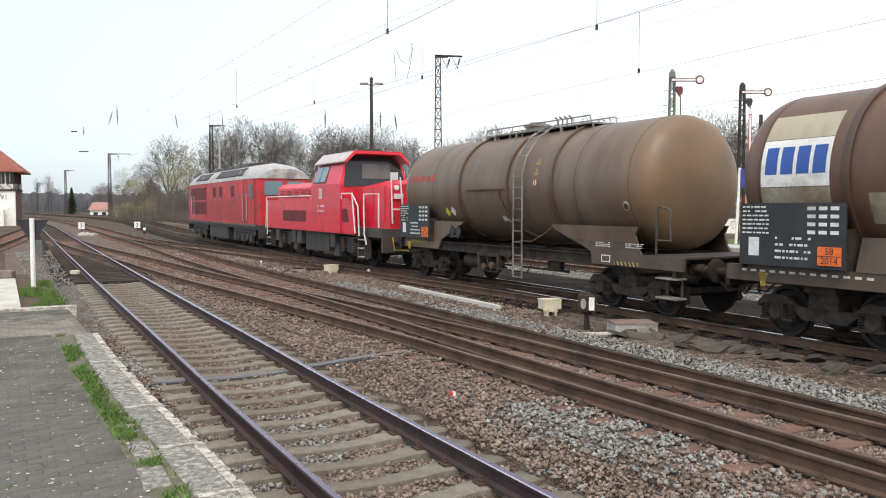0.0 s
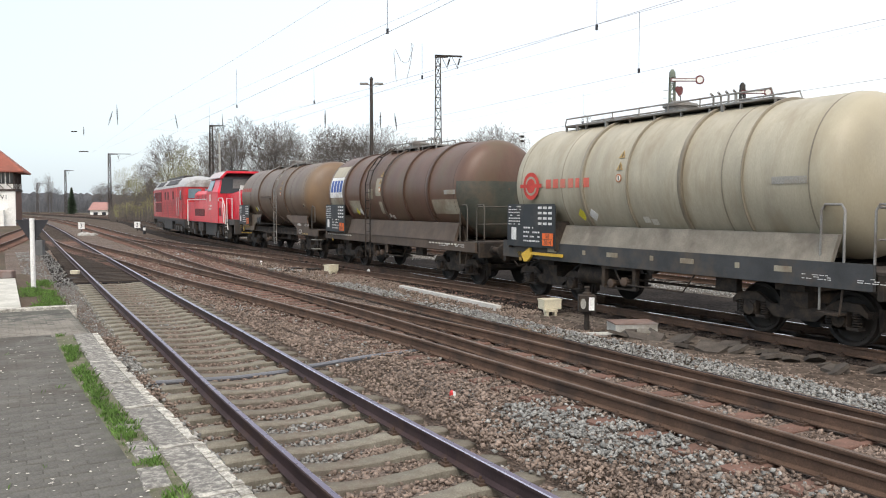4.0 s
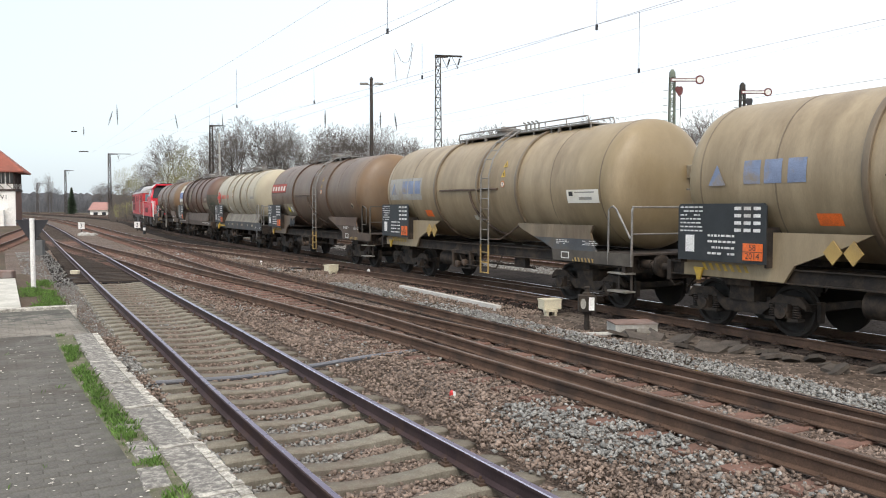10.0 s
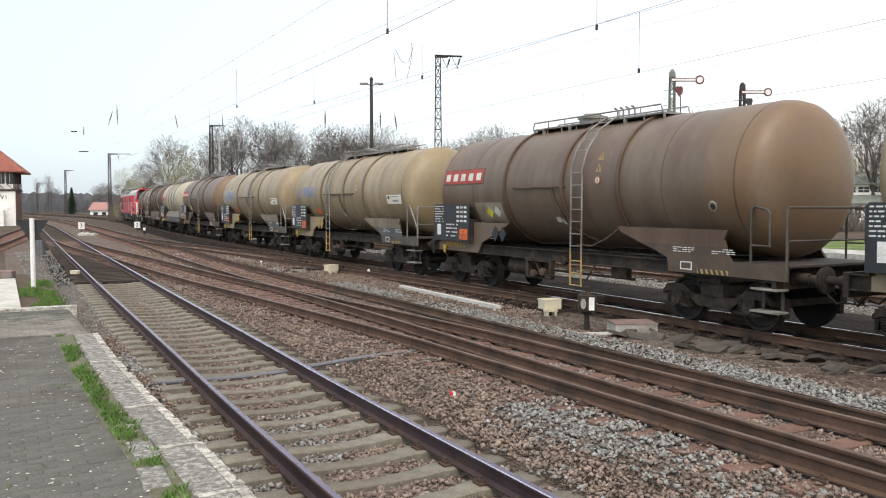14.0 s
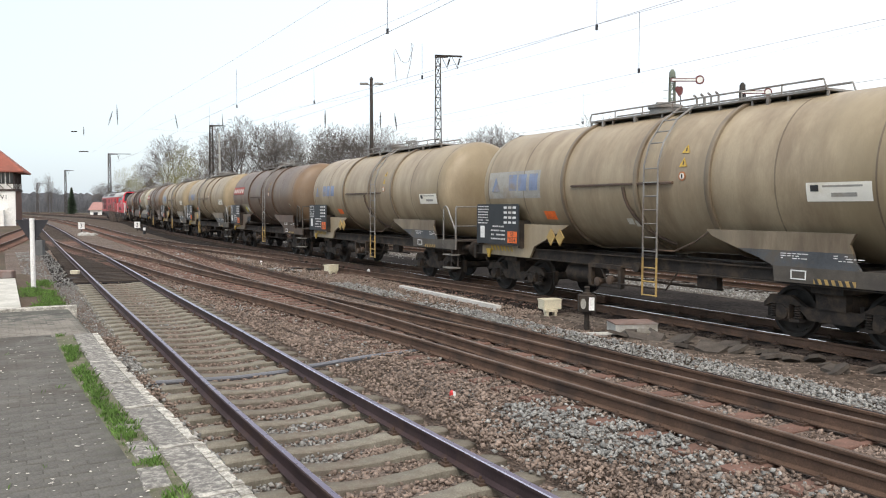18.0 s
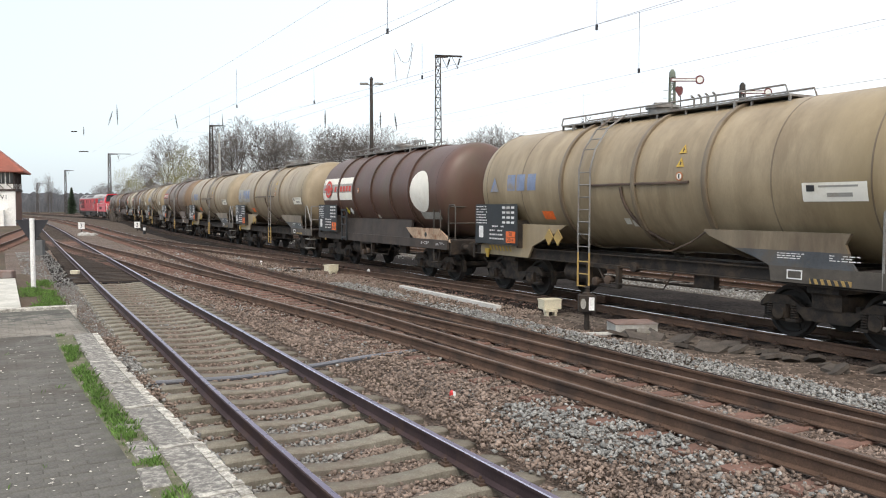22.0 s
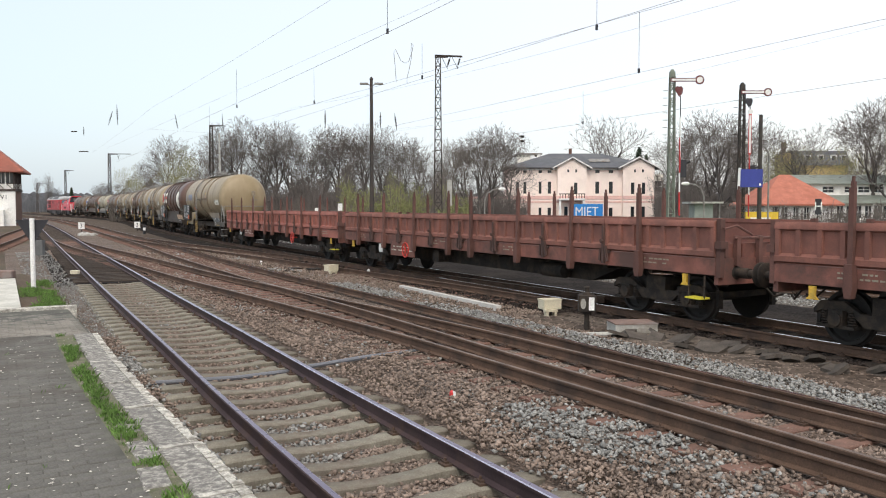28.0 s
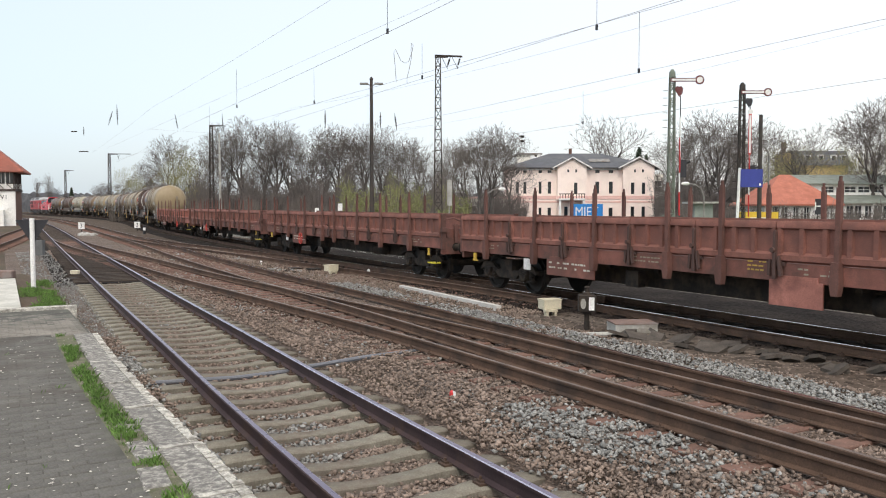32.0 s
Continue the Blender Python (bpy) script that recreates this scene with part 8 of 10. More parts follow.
def semaphore(u, depth, h, paint, second, label):
    x, y = at_view(u, depth)
    root = empty("semaphore_signal", facing(x, y, -0.3), label=label, category="railway signal", group="semaphore signals")
    lattice(root, h - 0.4, 0.44, 0.30, 20, paint, 0.055)
    bm = bmesh.new()
    box(bm, -0.17, 0.17, -0.16, 0.16, h - 0.45, h - 0.05)
    lathe(bm, [(h - 0.05, 0.16), (h + 0.08, 0.12), (h + 0.13, 0.02)], (0, 0, 0), "z", 10)
    part("head", bm, paint, root)
    z = h - 0.62
    bm = bmesh.new()
    box(bm, -0.2, 1.55, -0.30, -0.26, z - 0.14, z + 0.11)
    arm = part("signal_arm", bm, M_DARK_RED, root, "white signal arm with a dark red border", at=None)
    bm = bmesh.new()
    box(bm, -0.12, 1.5, -0.315, -0.30, z - 0.085, z + 0.055)
    part("white_field", bm, M_WHITE_PAINT, arm)
    bm = bmesh.new()
    lathe(bm, [(-0.31, 0.31), (-0.26, 0.31)], (1.78, 0, z - 0.02), "y", 24)
    part("arm_disc", bm, M_DARK_RED, arm)
    bm = bmesh.new()
    lathe(bm, [(-0.325, 0.21), (-0.31, 0.21)], (1.78, 0, z - 0.02), "y", 24)
    part("white_disc", bm, M_WHITE_PAINT, arm)
    bm = bmesh.new()
    prism(bm, [(0.15, z - 0.75), (0.42, z - 1.15), (0.62, z - 0.95), (0.68, z - 0.6), (0.52, z - 0.42), (0.4, z - 0.5), (0.28, z - 0.42), (0.14, z - 0.55)], -0.28, -0.22, "y")
    part("spectacle", bm, M_DARK_RED if not second else M_SIGN_BLACK, root)
    for a, b, m in ((z - 2.5, z - 1.1, M_SIGN_BLACK), (z - 5.2, z - 2.5, M_WHITE_PAINT), (z - 6.3, z - 3.9, M_SIGNAL_RED), (z - 7.6, z - 6.3, M_WHITE_PAINT), (z - 9.2, z - 7.6, M_SIGNAL_RED)):
        bm = bmesh.new()
        tube(bm, [(0.52, -0.25 - (0.01 if m is M_SIGNAL_RED else 0), a), (0.50, -0.25, b)], 0.035 if m is M_SIGN_BLACK else 0.05, 8)
        part("rod", bm, m, root)
    if second:
        bm = bmesh.new()
        box(bm, 0.40, 0.62, -0.30, -0.26, z - 4.6, z - 1.6)
        part("second_arm", bm, M_SIGNAL_RED, root)
        bm = bmesh.new()
        box(bm, 0.44, 0.58, -0.315, -0.30, z - 4.5, z - 1.7)
        part("second_arm_field", bm, M_WHITE_PAINT, root)
        bm = bmesh.new()
        lathe(bm, [(-0.33, 0.19), (-0.27, 0.19)], (0.51, 0, z - 1.45), "y", 20)
        part("second_disc", bm, M_WHITE_PAINT, root)
    bm = bmesh.new()
    box(bm, 0.55, 0.95, -0.3, 0.1, z - 6.6, z - 5.4)
    tube(bm, [(0.95, -0.1, z - 5.6), (1.25, -0.1, z - 5.5)], 0.1, 8)
    part("lamp_unit", bm, M_SIGN_BLACK, root)
    for k in range(20):
        bm = bmesh.new()
        tube(bm, [(-0.26, 0.2, 1.2 + k * 0.5), (-0.55, 0.2, 1.2 + k * 0.5)], 0.025, 4)
        part("climbing_iron", bm, paint, root)


semaphore(0.2835, 55, 12.0, M_GREEN_MAST, False, "grey green semaphore signal with its arm level")
semaphore(0.3705, 60, 11.9, M_MAST, True, "dark rusty semaphore signal with two arms")


M_LAWN = mat("short_spring_grass", (0.12, 0.17, 0.055), 0.9, var=0.35, scale=0.6, fine=25, grain=0.5, bump=0.4, dirt=(0.13, 0.12, 0.06), amount=0.4, dscale=0.5, spec=0.1)


def far_platform():
    x, y = at_view(0.394, 58)
    root = empty("dark_pole", facing(x, y, -0.3), label="plain dark wooden pole by the far platform", category="pole")
    bm = bmesh.new()
    tube(bm, [(0, 0, 0), (0, 0, 9.4)], 0.17, 10, 0.13)
    part("shaft", bm, M_MAST, root)
    x, y = at_view(0.384, 56)
    root = empty("station_sign", facing(x, y, -0.3), label="blue station name board on white posts", category="sign")
    bm = bmesh.new()
    box(bm, -0.78, 0.75, -0.04, 0.04, 4.15, 5.4)
    bd = part("board", bm, mat("blue_enamel", (0.035, 0.05, 0.27), 0.45, var=0.1), root)
    bm = bmesh.new()
    box(bm, 0.5, 0.64, -0.05, -0.04, 4.25, 4.42)
    part("small_mark", bm, M_WHITE_PAINT, bd)
    bm = bmesh.new()
    tube(bm, [(-1.0, 0.1, 0), (-0.80, 0.1, 5.5)], 0.10, 10)
    part("post", bm, M_WHITE_PAINT, root)
    bm = bmesh.new()
    tube(bm, [(0.6, 0.1, 0), (0.6, 0.1, 4.4)], 0.06, 8)
    part("post", bm, M_MAST, root)
    x, y = at_view(0.4675, 56)
    root = empty("stop_board", facing(x, y, -0.3), label="black board with a white letter H", category="sign")
    bm = bmesh.new()
    box(bm, -0.22, 0.22, -0.03, 0.03, 2.25, 3.35)
    bd = part("board", bm, M_SIGN_BLACK, root)
    text("H", 0.85, M_WHITE_PAINT, pose(0, -0.036, 2.8, 90), "letter", bd)
    bm = bmesh.new()
    tube(bm, [(0, 0.06, 0), (0, 0.06, 3.2)], 0.04, 8)
    part("post", bm, M_MAST, root)
    bm = bmesh.new()
    prism(bm, [(34, 10), (37.5, 10), (37.5, 100), (34, 100)], -0.3, 0.25, "z")
    tagged(part("far_platform", bm, M_CONCRETE), "pale low platform beyond the tracks", "platform", kind="structure")
    bm = bmesh.new()
    prism(bm, [(37.52, 14), (60, 14), (60, 70), (37.52, 70)], -0.3, -0.12, "z")
    tagged(part("lawn", bm, M_LAWN), "green lawn behind the far platform", "lawn", kind="structure")
    for u, d, w, hh, m in ((-0.128, 90, 0.5, 3.3, M_WHITE_PAINT), (-0.157, 90, 0.45, 2.8, M_WHITE_PAINT)):
        x, y = at_view(u, d)
        root = empty("track_board", facing(x, y, -0.3), label="small white board on a post behind the train", category="sign", group="small white boards")
        bm = bmesh.new()
        box(bm, -w / 2, w / 2, -0.03, 0.03, hh - 0.8, hh)
        part("board", bm, m, root)
        bm = bmesh.new()
        tube(bm, [(0, 0.06, 0), (0, 0.06, hh)], 0.05, 6)
        part("post", bm, M_MAST, root)
    x, y = at_view(0.005, 75)
    root = empty("pipe_frame", facing(x, y, -0.3), label="white pipe frame at a level crossing", category="barrier")
    bm = bmesh.new()
    tube(bm, [(-0.8, 0, 0), (-0.8, 0, 1.9), (0.9, 0, 1.9), (0.9, 0, 0)], 0.06, 6)
    part("frame", bm, M_WHITE_PAINT, root)
    x, y = at_view(0.0035, 62)
    root = empty("relay_cabinet", facing(x, y, -0.3), label="tall grey cabinet beside the lattice mast", category="cabinet")
    bm = bmesh.new()
    box(bm, 0.1, 0.48, -0.2, 0.2, 2.9, 4.9)
    tube(bm, [(0.28, 0, 0), (0.28, 0, 3)], 0.06, 6)
    part("case", bm, M_CONCRETE, root)


far_platform()


# ---- buildings ----
M_PINK = mat("pink_render", (0.92, 0.79, 0.715), 0.9, var=0.06, scale=0.4, fine=12, grain=0.05, dirt=(0.82, 0.69, 0.62), amount=0.3, dscale=0.3)
M_ROSE = mat("rose_band", (0.76, 0.50, 0.45), 0.9, var=0.1)
M_CREAM_WALL = mat("cream_render", (0.80, 0.77, 0.69), 0.9, var=0.08, scale=0.4, dirt=(0.5, 0.46, 0.38), amount=0.3, dscale=0.3)
M_WHITE_WALL = mat("white_plaster", (0.86, 0.855, 0.82), 0.9, var=0.08, scale=0.5, dirt=(0.5, 0.48, 0.42), amount=0.35, dscale=0.4)
M_SLATE = mat("dark_slate_roof", (0.085, 0.09, 0.10), 0.7, var=0.2, scale=1.0, dirt=(0.13, 0.13, 0.13), dscale=0.3)
M_RED_TILE = mat("orange_red_roof_tile", (0.40, 0.14, 0.092), 0.8, var=0.15, scale=1.5, fine=14, grain=0.25, rnd=0.1, dirt=(0.30, 0.10, 0.06), dscale=0.6)
M_FADED_TILE = mat("faded_far_roof_tile", (0.36, 0.20, 0.175), 0.85, var=0.15)
M_TOWER_TILE = mat("dark_red_roof_tile", (0.29, 0.095, 0.065), 0.85, var=0.2, scale=1.5, fine=14, grain=0.3, dirt=(0.19, 0.075, 0.055), dscale=0.6)
M_GREEN_ROOF = mat("grey_green_metal_roof", (0.21, 0.235, 0.20), 0.7, var=0.15, dirt=(0.15, 0.16, 0.13))
M_PANE = mat("dark_window_pane", (0.03, 0.035, 0.04), 0.12, var=0.2, bump=0)
M_TIMBER = mat("dark_timber", (0.06, 0.045, 0.04), 0.85, var=0.2)
M_BRICK_DARK = mat("dark_brick", (0.15, 0.085, 0.065), 0.9, var=0.25, fine=9, grain=0.3)
M_BLUE_BANNER = mat("blue_banner", (0.02, 0.22, 0.62), 0.5, var=0.05)
M_YELLOW_WALL = mat("ochre_wall", (0.55, 0.42, 0.18), 0.9, var=0.1)
M_SHED = mat("grey_shed_paint", (0.25, 0.28, 0.25), 0.8, var=0.15)


def window(root, x0, x1, z0, z1, y, frame_m=None, cross=True):
    """A pane set back in a frame, on a wall that faces -y."""
    bm = bmesh.new()
    w = 0.07
    box(bm, x0, x1, y - 0.05, y + 0.06, z0, z0 + w)
    box(bm, x0, x1, y - 0.05, y + 0.06, z1 - w, z1)
    box(bm, x0, x0 + w, y - 0.05, y + 0.06, z0 + w, z1 - w)
    box(bm, x1 - w, x1, y - 0.05, y + 0.06, z0 + w, z1 - w)
    if cross:
        box(bm, (x0 + x1) / 2 - 0.03, (x0 + x1) / 2 + 0.03, y - 0.045, y + 0.05, z0 + w, z1 - w)
        box(bm, x0 + w, x1 - w, y - 0.04, y + 0.05, (z0 + z1) / 2 - 0.03, (z0 + z1) / 2 + 0.03)
    f = part("window", bm, frame_m or M_WHITE_PAINT, root)
    bm = bmesh.new()
    box(bm, x0 + w, x1 - w, y - 0.02, y + 0.02, z0 + w, z1 - w)
    part("pane", bm, M_PANE, f)
    return f


def wall_with_holes(root, x0, x1, z0, z1, y0, y1, holes, material, name="wall"):
    """A wall of real thickness, cut round its openings (x0, x1, z0, z1)."""
    xs = sorted({x0, x1, *[h[0] for h in holes], *[h[1] for h in holes]})
    bm = bmesh.new()
    for a, b in zip(xs, xs[1:]):
        cuts = sorted((h[2], h[3]) for h in holes if h[0] <= a + 1e-6 and h[1] >= b - 1e-6)
        z = z0
        for c, d in cuts:
            if c > z:
                box(bm, a, b, y0, y1, z, c)
            z = max(z, d)
        if z < z1:
            box(bm, a, b, y0, y1, z, z1)
    bmesh.ops.remove_doubles(bm, verts=bm.verts[:], dist=0.0005)
    return part(name, bm, material, root, smooth=0)


def hip_roof(root, x0, x1, y0, y1, z0, z1, inset, material, over=0.5, name="roof"):
    bm = bmesh.new()
    ym = (y0 + y1) / 2
    a = [bm.verts.new(v) for v in ((x0 - over, y0 - over, z0), (x1 + over, y0 - over, z0), (x1 + over, y1 + over, z0), (x0 - over, y1 + over, z0))]
    r = [bm.verts.new((x0 + inset, ym, z1)), bm.verts.new((x1 - inset, ym, z1))]
    lo = [bm.verts.new(v.co - Vector((0, 0, 0.18))) for v in a]
    bm.faces.new((a[0], a[1], r[1], r[0]))
    bm.faces.new((a[1], a[2], r[1]))
    bm.faces.new((a[2], a[3], r[0], r[1]))
    bm.faces.new((a[3], a[0], r[0]))
    for k in range(4):
        bm.faces.new((lo[k], lo[(k + 1) % 4], a[(k + 1) % 4], a[k]))
    bm.faces.new(lo[::-1])
    return part(name, bm, material, root, smooth=0)


def pink_house():
    x, y = at_view(0.1734, 142)
    root = empty("pink_station_house", facing(x, y, -0.3), label="two-storey pink villa with a slate roof and gabled bays", category="house")
    zz = 0.3     # local z is world + 0.3

    def X(px):
        return (px - 1030) / 10.0

    def Z(py):
        return 2.25 + (372.4 - py) / 10.0 + zz
    top = Z(297)
    upper = [(913, 918), (926, 931), (953, 958), (969, 975), (1053, 1060), (1077, 1084)]
    holes = []
    for a, b in upper:
        holes.append((X(a), X(b), Z(343), Z(322)))
        holes.append((X(a), X(b), Z(388), Z(368)))
        holes.append((X(a) - 0.05, X(b) + 0.05, Z(307), Z(301)))
    wall_with_holes(root, X(900), X(1155), 0, top, 0.0, 0.4, holes, M_PINK)
    for h in holes:
        window(root, *h, 0.2, M_TIMBER, cross=False)
    for s, xa in ((-1, X(900)), (1, X(1155))):
        bm = bmesh.new()
        box(bm, min(xa, xa - s * 0.4), max(xa, xa - s * 0.4), 0.41, 13, 0, top)
        part("side_wall", bm, M_PINK, root, smooth=0)
    bm = bmesh.new()
    box(bm, X(900), X(1155), 12.6, 13, 0, top - 0.01)
    part("rear_wall", bm, M_PINK, root, smooth=0)
    hip_roof(root, X(900), X(1155), 0, 13, top + 0.02, Z(268), 8.0, M_SLATE, 0.7)
    # two gabled bays, set forward
    for a, b in ((985, 1036), (1100, 1155)):
        hs = [(X(p) - 0.31, X(p) + 0.31, Z(344), Z(324)) for p in ((1017,) if a < 1000 else (1117, 1136))]
        hs += [(X(p) - 0.31, X(p) + 0.31, Z(386), Z(366)) for p in ((1000, 1012) if a < 1000 else (1117, 1136))]
        wall_with_holes(root, X(a), X(b), 0, top - 0.02, -0.9, -0.5, hs, M_PINK, "bay_wall")
        for h in hs:
            window(root, *h, -0.7, M_TIMBER, cross=False)
        for xa in (X(a) + 0.15, X(b) - 0.15):
            bm = bmesh.new()
            box(bm, xa - 0.15, xa + 0.15, -0.49, -0.01, 0, top - 0.03)
            part("bay_side", bm, M_PINK, root)
        bm = bmesh.new()
        prism(bm, [(X(a) - 0.2, top), (X(b) + 0.2, top), ((X(a) + X(b)) / 2, Z(282))], -0.88, -0.55, "y")
        part("gable", bm, M_PINK, root, smooth=0)
        for s in (-1, 1):
            xm, xe = (X(a) + X(b)) / 2, (X(a) - 0.9 if s < 0 else X(b) + 0.9)
            bm = bmesh.new()
            prism(bm, [(xe, top - 0.1), (xm, Z(279)), (xm, Z(282)), (xe, top - 0.4)], -1.3, 3.5, "y")
            part("gable_roof", bm, M_SLATE, root, smooth=0)
            bm = bmesh.new()
            prism(bm, [(xe, top - 0.06), (xm, Z(278.6)), (xm, Z(281)), (xe, top - 0.32)], -1.34, -1.3, "y")
            part("verge_board", bm, M_WHITE_PAINT, root, smooth=0)
        for dx in (-0.7, 0.7):
            bm = bmesh.new()
            box(bm, (X(a) + X(b)) / 2 + dx - 0.15, (X(a) + X(b)) / 2 + dx + 0.15, -0.93, -0.89, Z(306), Z(301))
            part("attic_window", bm, M_PANE, root)
        for za, zb, pr in ((Z(353), Z(347), 0.06), (Z(359), Z(356.5), 0.05)):
            bm = bmesh.new()
            box(bm, X(a) - 0.05, X(b) + 0.05, -0.9 - pr, -0.902, za, zb)
            part("string_course", bm, M_ROSE, root)
    for za, zb in ((Z(353), Z(347)), (Z(359), Z(356.5))):
        for xa, xb in ((X(900), X(985) - 0.06), (X(1036) + 0.06, X(1100) - 0.06)):
            bm = bmesh.new()
            box(bm, xa, xb, -0.06, -0.002, za, zb)
            part("string_course", bm, M_ROSE, root)
    bm = bmesh.new()
    box(bm, X(901), X(1154), -0.12, -0.003, top - 0.5, top - 0.22)
    part("eaves_board", bm, M_WHITE_PAINT, root)
    # balcony on posts over the door
    bm = bmesh.new()
    box(bm, X(985), X(1030), -3.0, -0.95, Z(355), Z(352))
    bal = part("balcony", bm, M_WHITE_PAINT, root)
    for px in (987, 1028):
        bm = bmesh.new()
        box(bm, X(px) - 0.18, X(px) + 0.18, -2.9, -2.55, 0, Z(355))
        part("balcony_post", bm, M_WHITE_PAINT, bal)
    for k in range(10):
        bm = bmesh.new()
        box(bm, X(986) + k * 0.47, X(986) + k * 0.47 + 0.12, -2.98, -2.9, Z(352), Z(345))
        part("baluster", bm, M_TIMBER, bal)
    bm = bmesh.new()
    box(bm, X(985), X(1030), -3.0, -2.88, Z(345), Z(343.5))
    part("balcony_rail", bm, M_TIMBER, bal)
    bm = bmesh.new()
    box(bm, X(1016), X(1021), 6.2, 6.8, Z(275), Z(259))
    part("chimney", bm, M_BRICK_DARK, root)
    bm = bmesh.new()
    prism(bm, [(1.6, Z(286)), (1.65, Z(286) + 0.14), (2.6, Z(281.5) + 0.14), (2.6, Z(281.5))], X(1045), X(1082), "x")
    part("skylight", bm, M_STEEL, root)
    # pale annexes
    bm = bmesh.new()
    box(bm, X(1156), X(1176), 1.0, 11, 0, Z(308))
    an = part("annex", bm, M_CREAM_WALL, root, "cream annex with wide windows", smooth=0)
    for za, zb in ((Z(340), Z(320)), (Z(380), Z(355))):
        window(an, X(1158), X(1173), za, zb, 0.97)
    bm = bmesh.new()
    box(bm, X(815), X(899), 1.5, 9, 0, Z(352))
    lo = part("low_wing", bm, M_CREAM_WALL, root, "low cream wing", smooth=0)
    for p in (827, 840, 855, 893):
        window(lo, X(p) - 0.4, X(p) + 0.4, Z(387), Z(367), 1.45)
    bm = bmesh.new()
    box(bm, X(813), X(899.5), 1.2, 9.2, Z(352), Z(348))
    part("low_wing_roof", bm, M_ROSE, lo)
    # flat-roofed stair tower behind
    bm = bmesh.new()
    box(bm, X(928), X(962), 14, 20, 0, Z(265))
    tw = part("stair_tower", bm, M_CREAM_WALL, root, smooth=0)
    bm = bmesh.new()
    box(bm, X(926), X(976), 13.6, 20.4, Z(265), Z(262))
    part("flat_roof", bm, M_STEEL, tw)
    for p, q in ((957, 271), (970, 270)):
        bm = bmesh.new()
        lathe(bm, [(13.4, 0.45), (13.5, 0.5), (13.52, 0.1)], (X(p), 0, Z(q)), "y", 16)
        part("dish", bm, M_WHITE_PAINT, tw)
    # banner by the entrance
    x, y = at_view(0.1805, 136)
    ban = empty("blue_banner", facing(x, y, -0.3), label="blue advertising banner with white capital letters", category="banner")
    bm = bmesh.new()
    box(bm, -2.55, 2.55, 0, 0.12, 0.9, 3.6)
    b = part("sheet", bm, M_BLUE_BANNER, ban)
    text("MIET", 2.35, M_WHITE_PAINT, pose(-0.2, -0.012, 2.2, 90) @ Matrix.Diagonal((0.8, 1, 1, 1)), "lettering", b)
    for s in (-2.4, 2.4):
        bm = bmesh.new()
        tube(bm, [(s, 0.2, 0), (s, 0.2, 3.6)], 0.07, 6)
        part("post", bm, M_STEEL, ban)


pink_house()


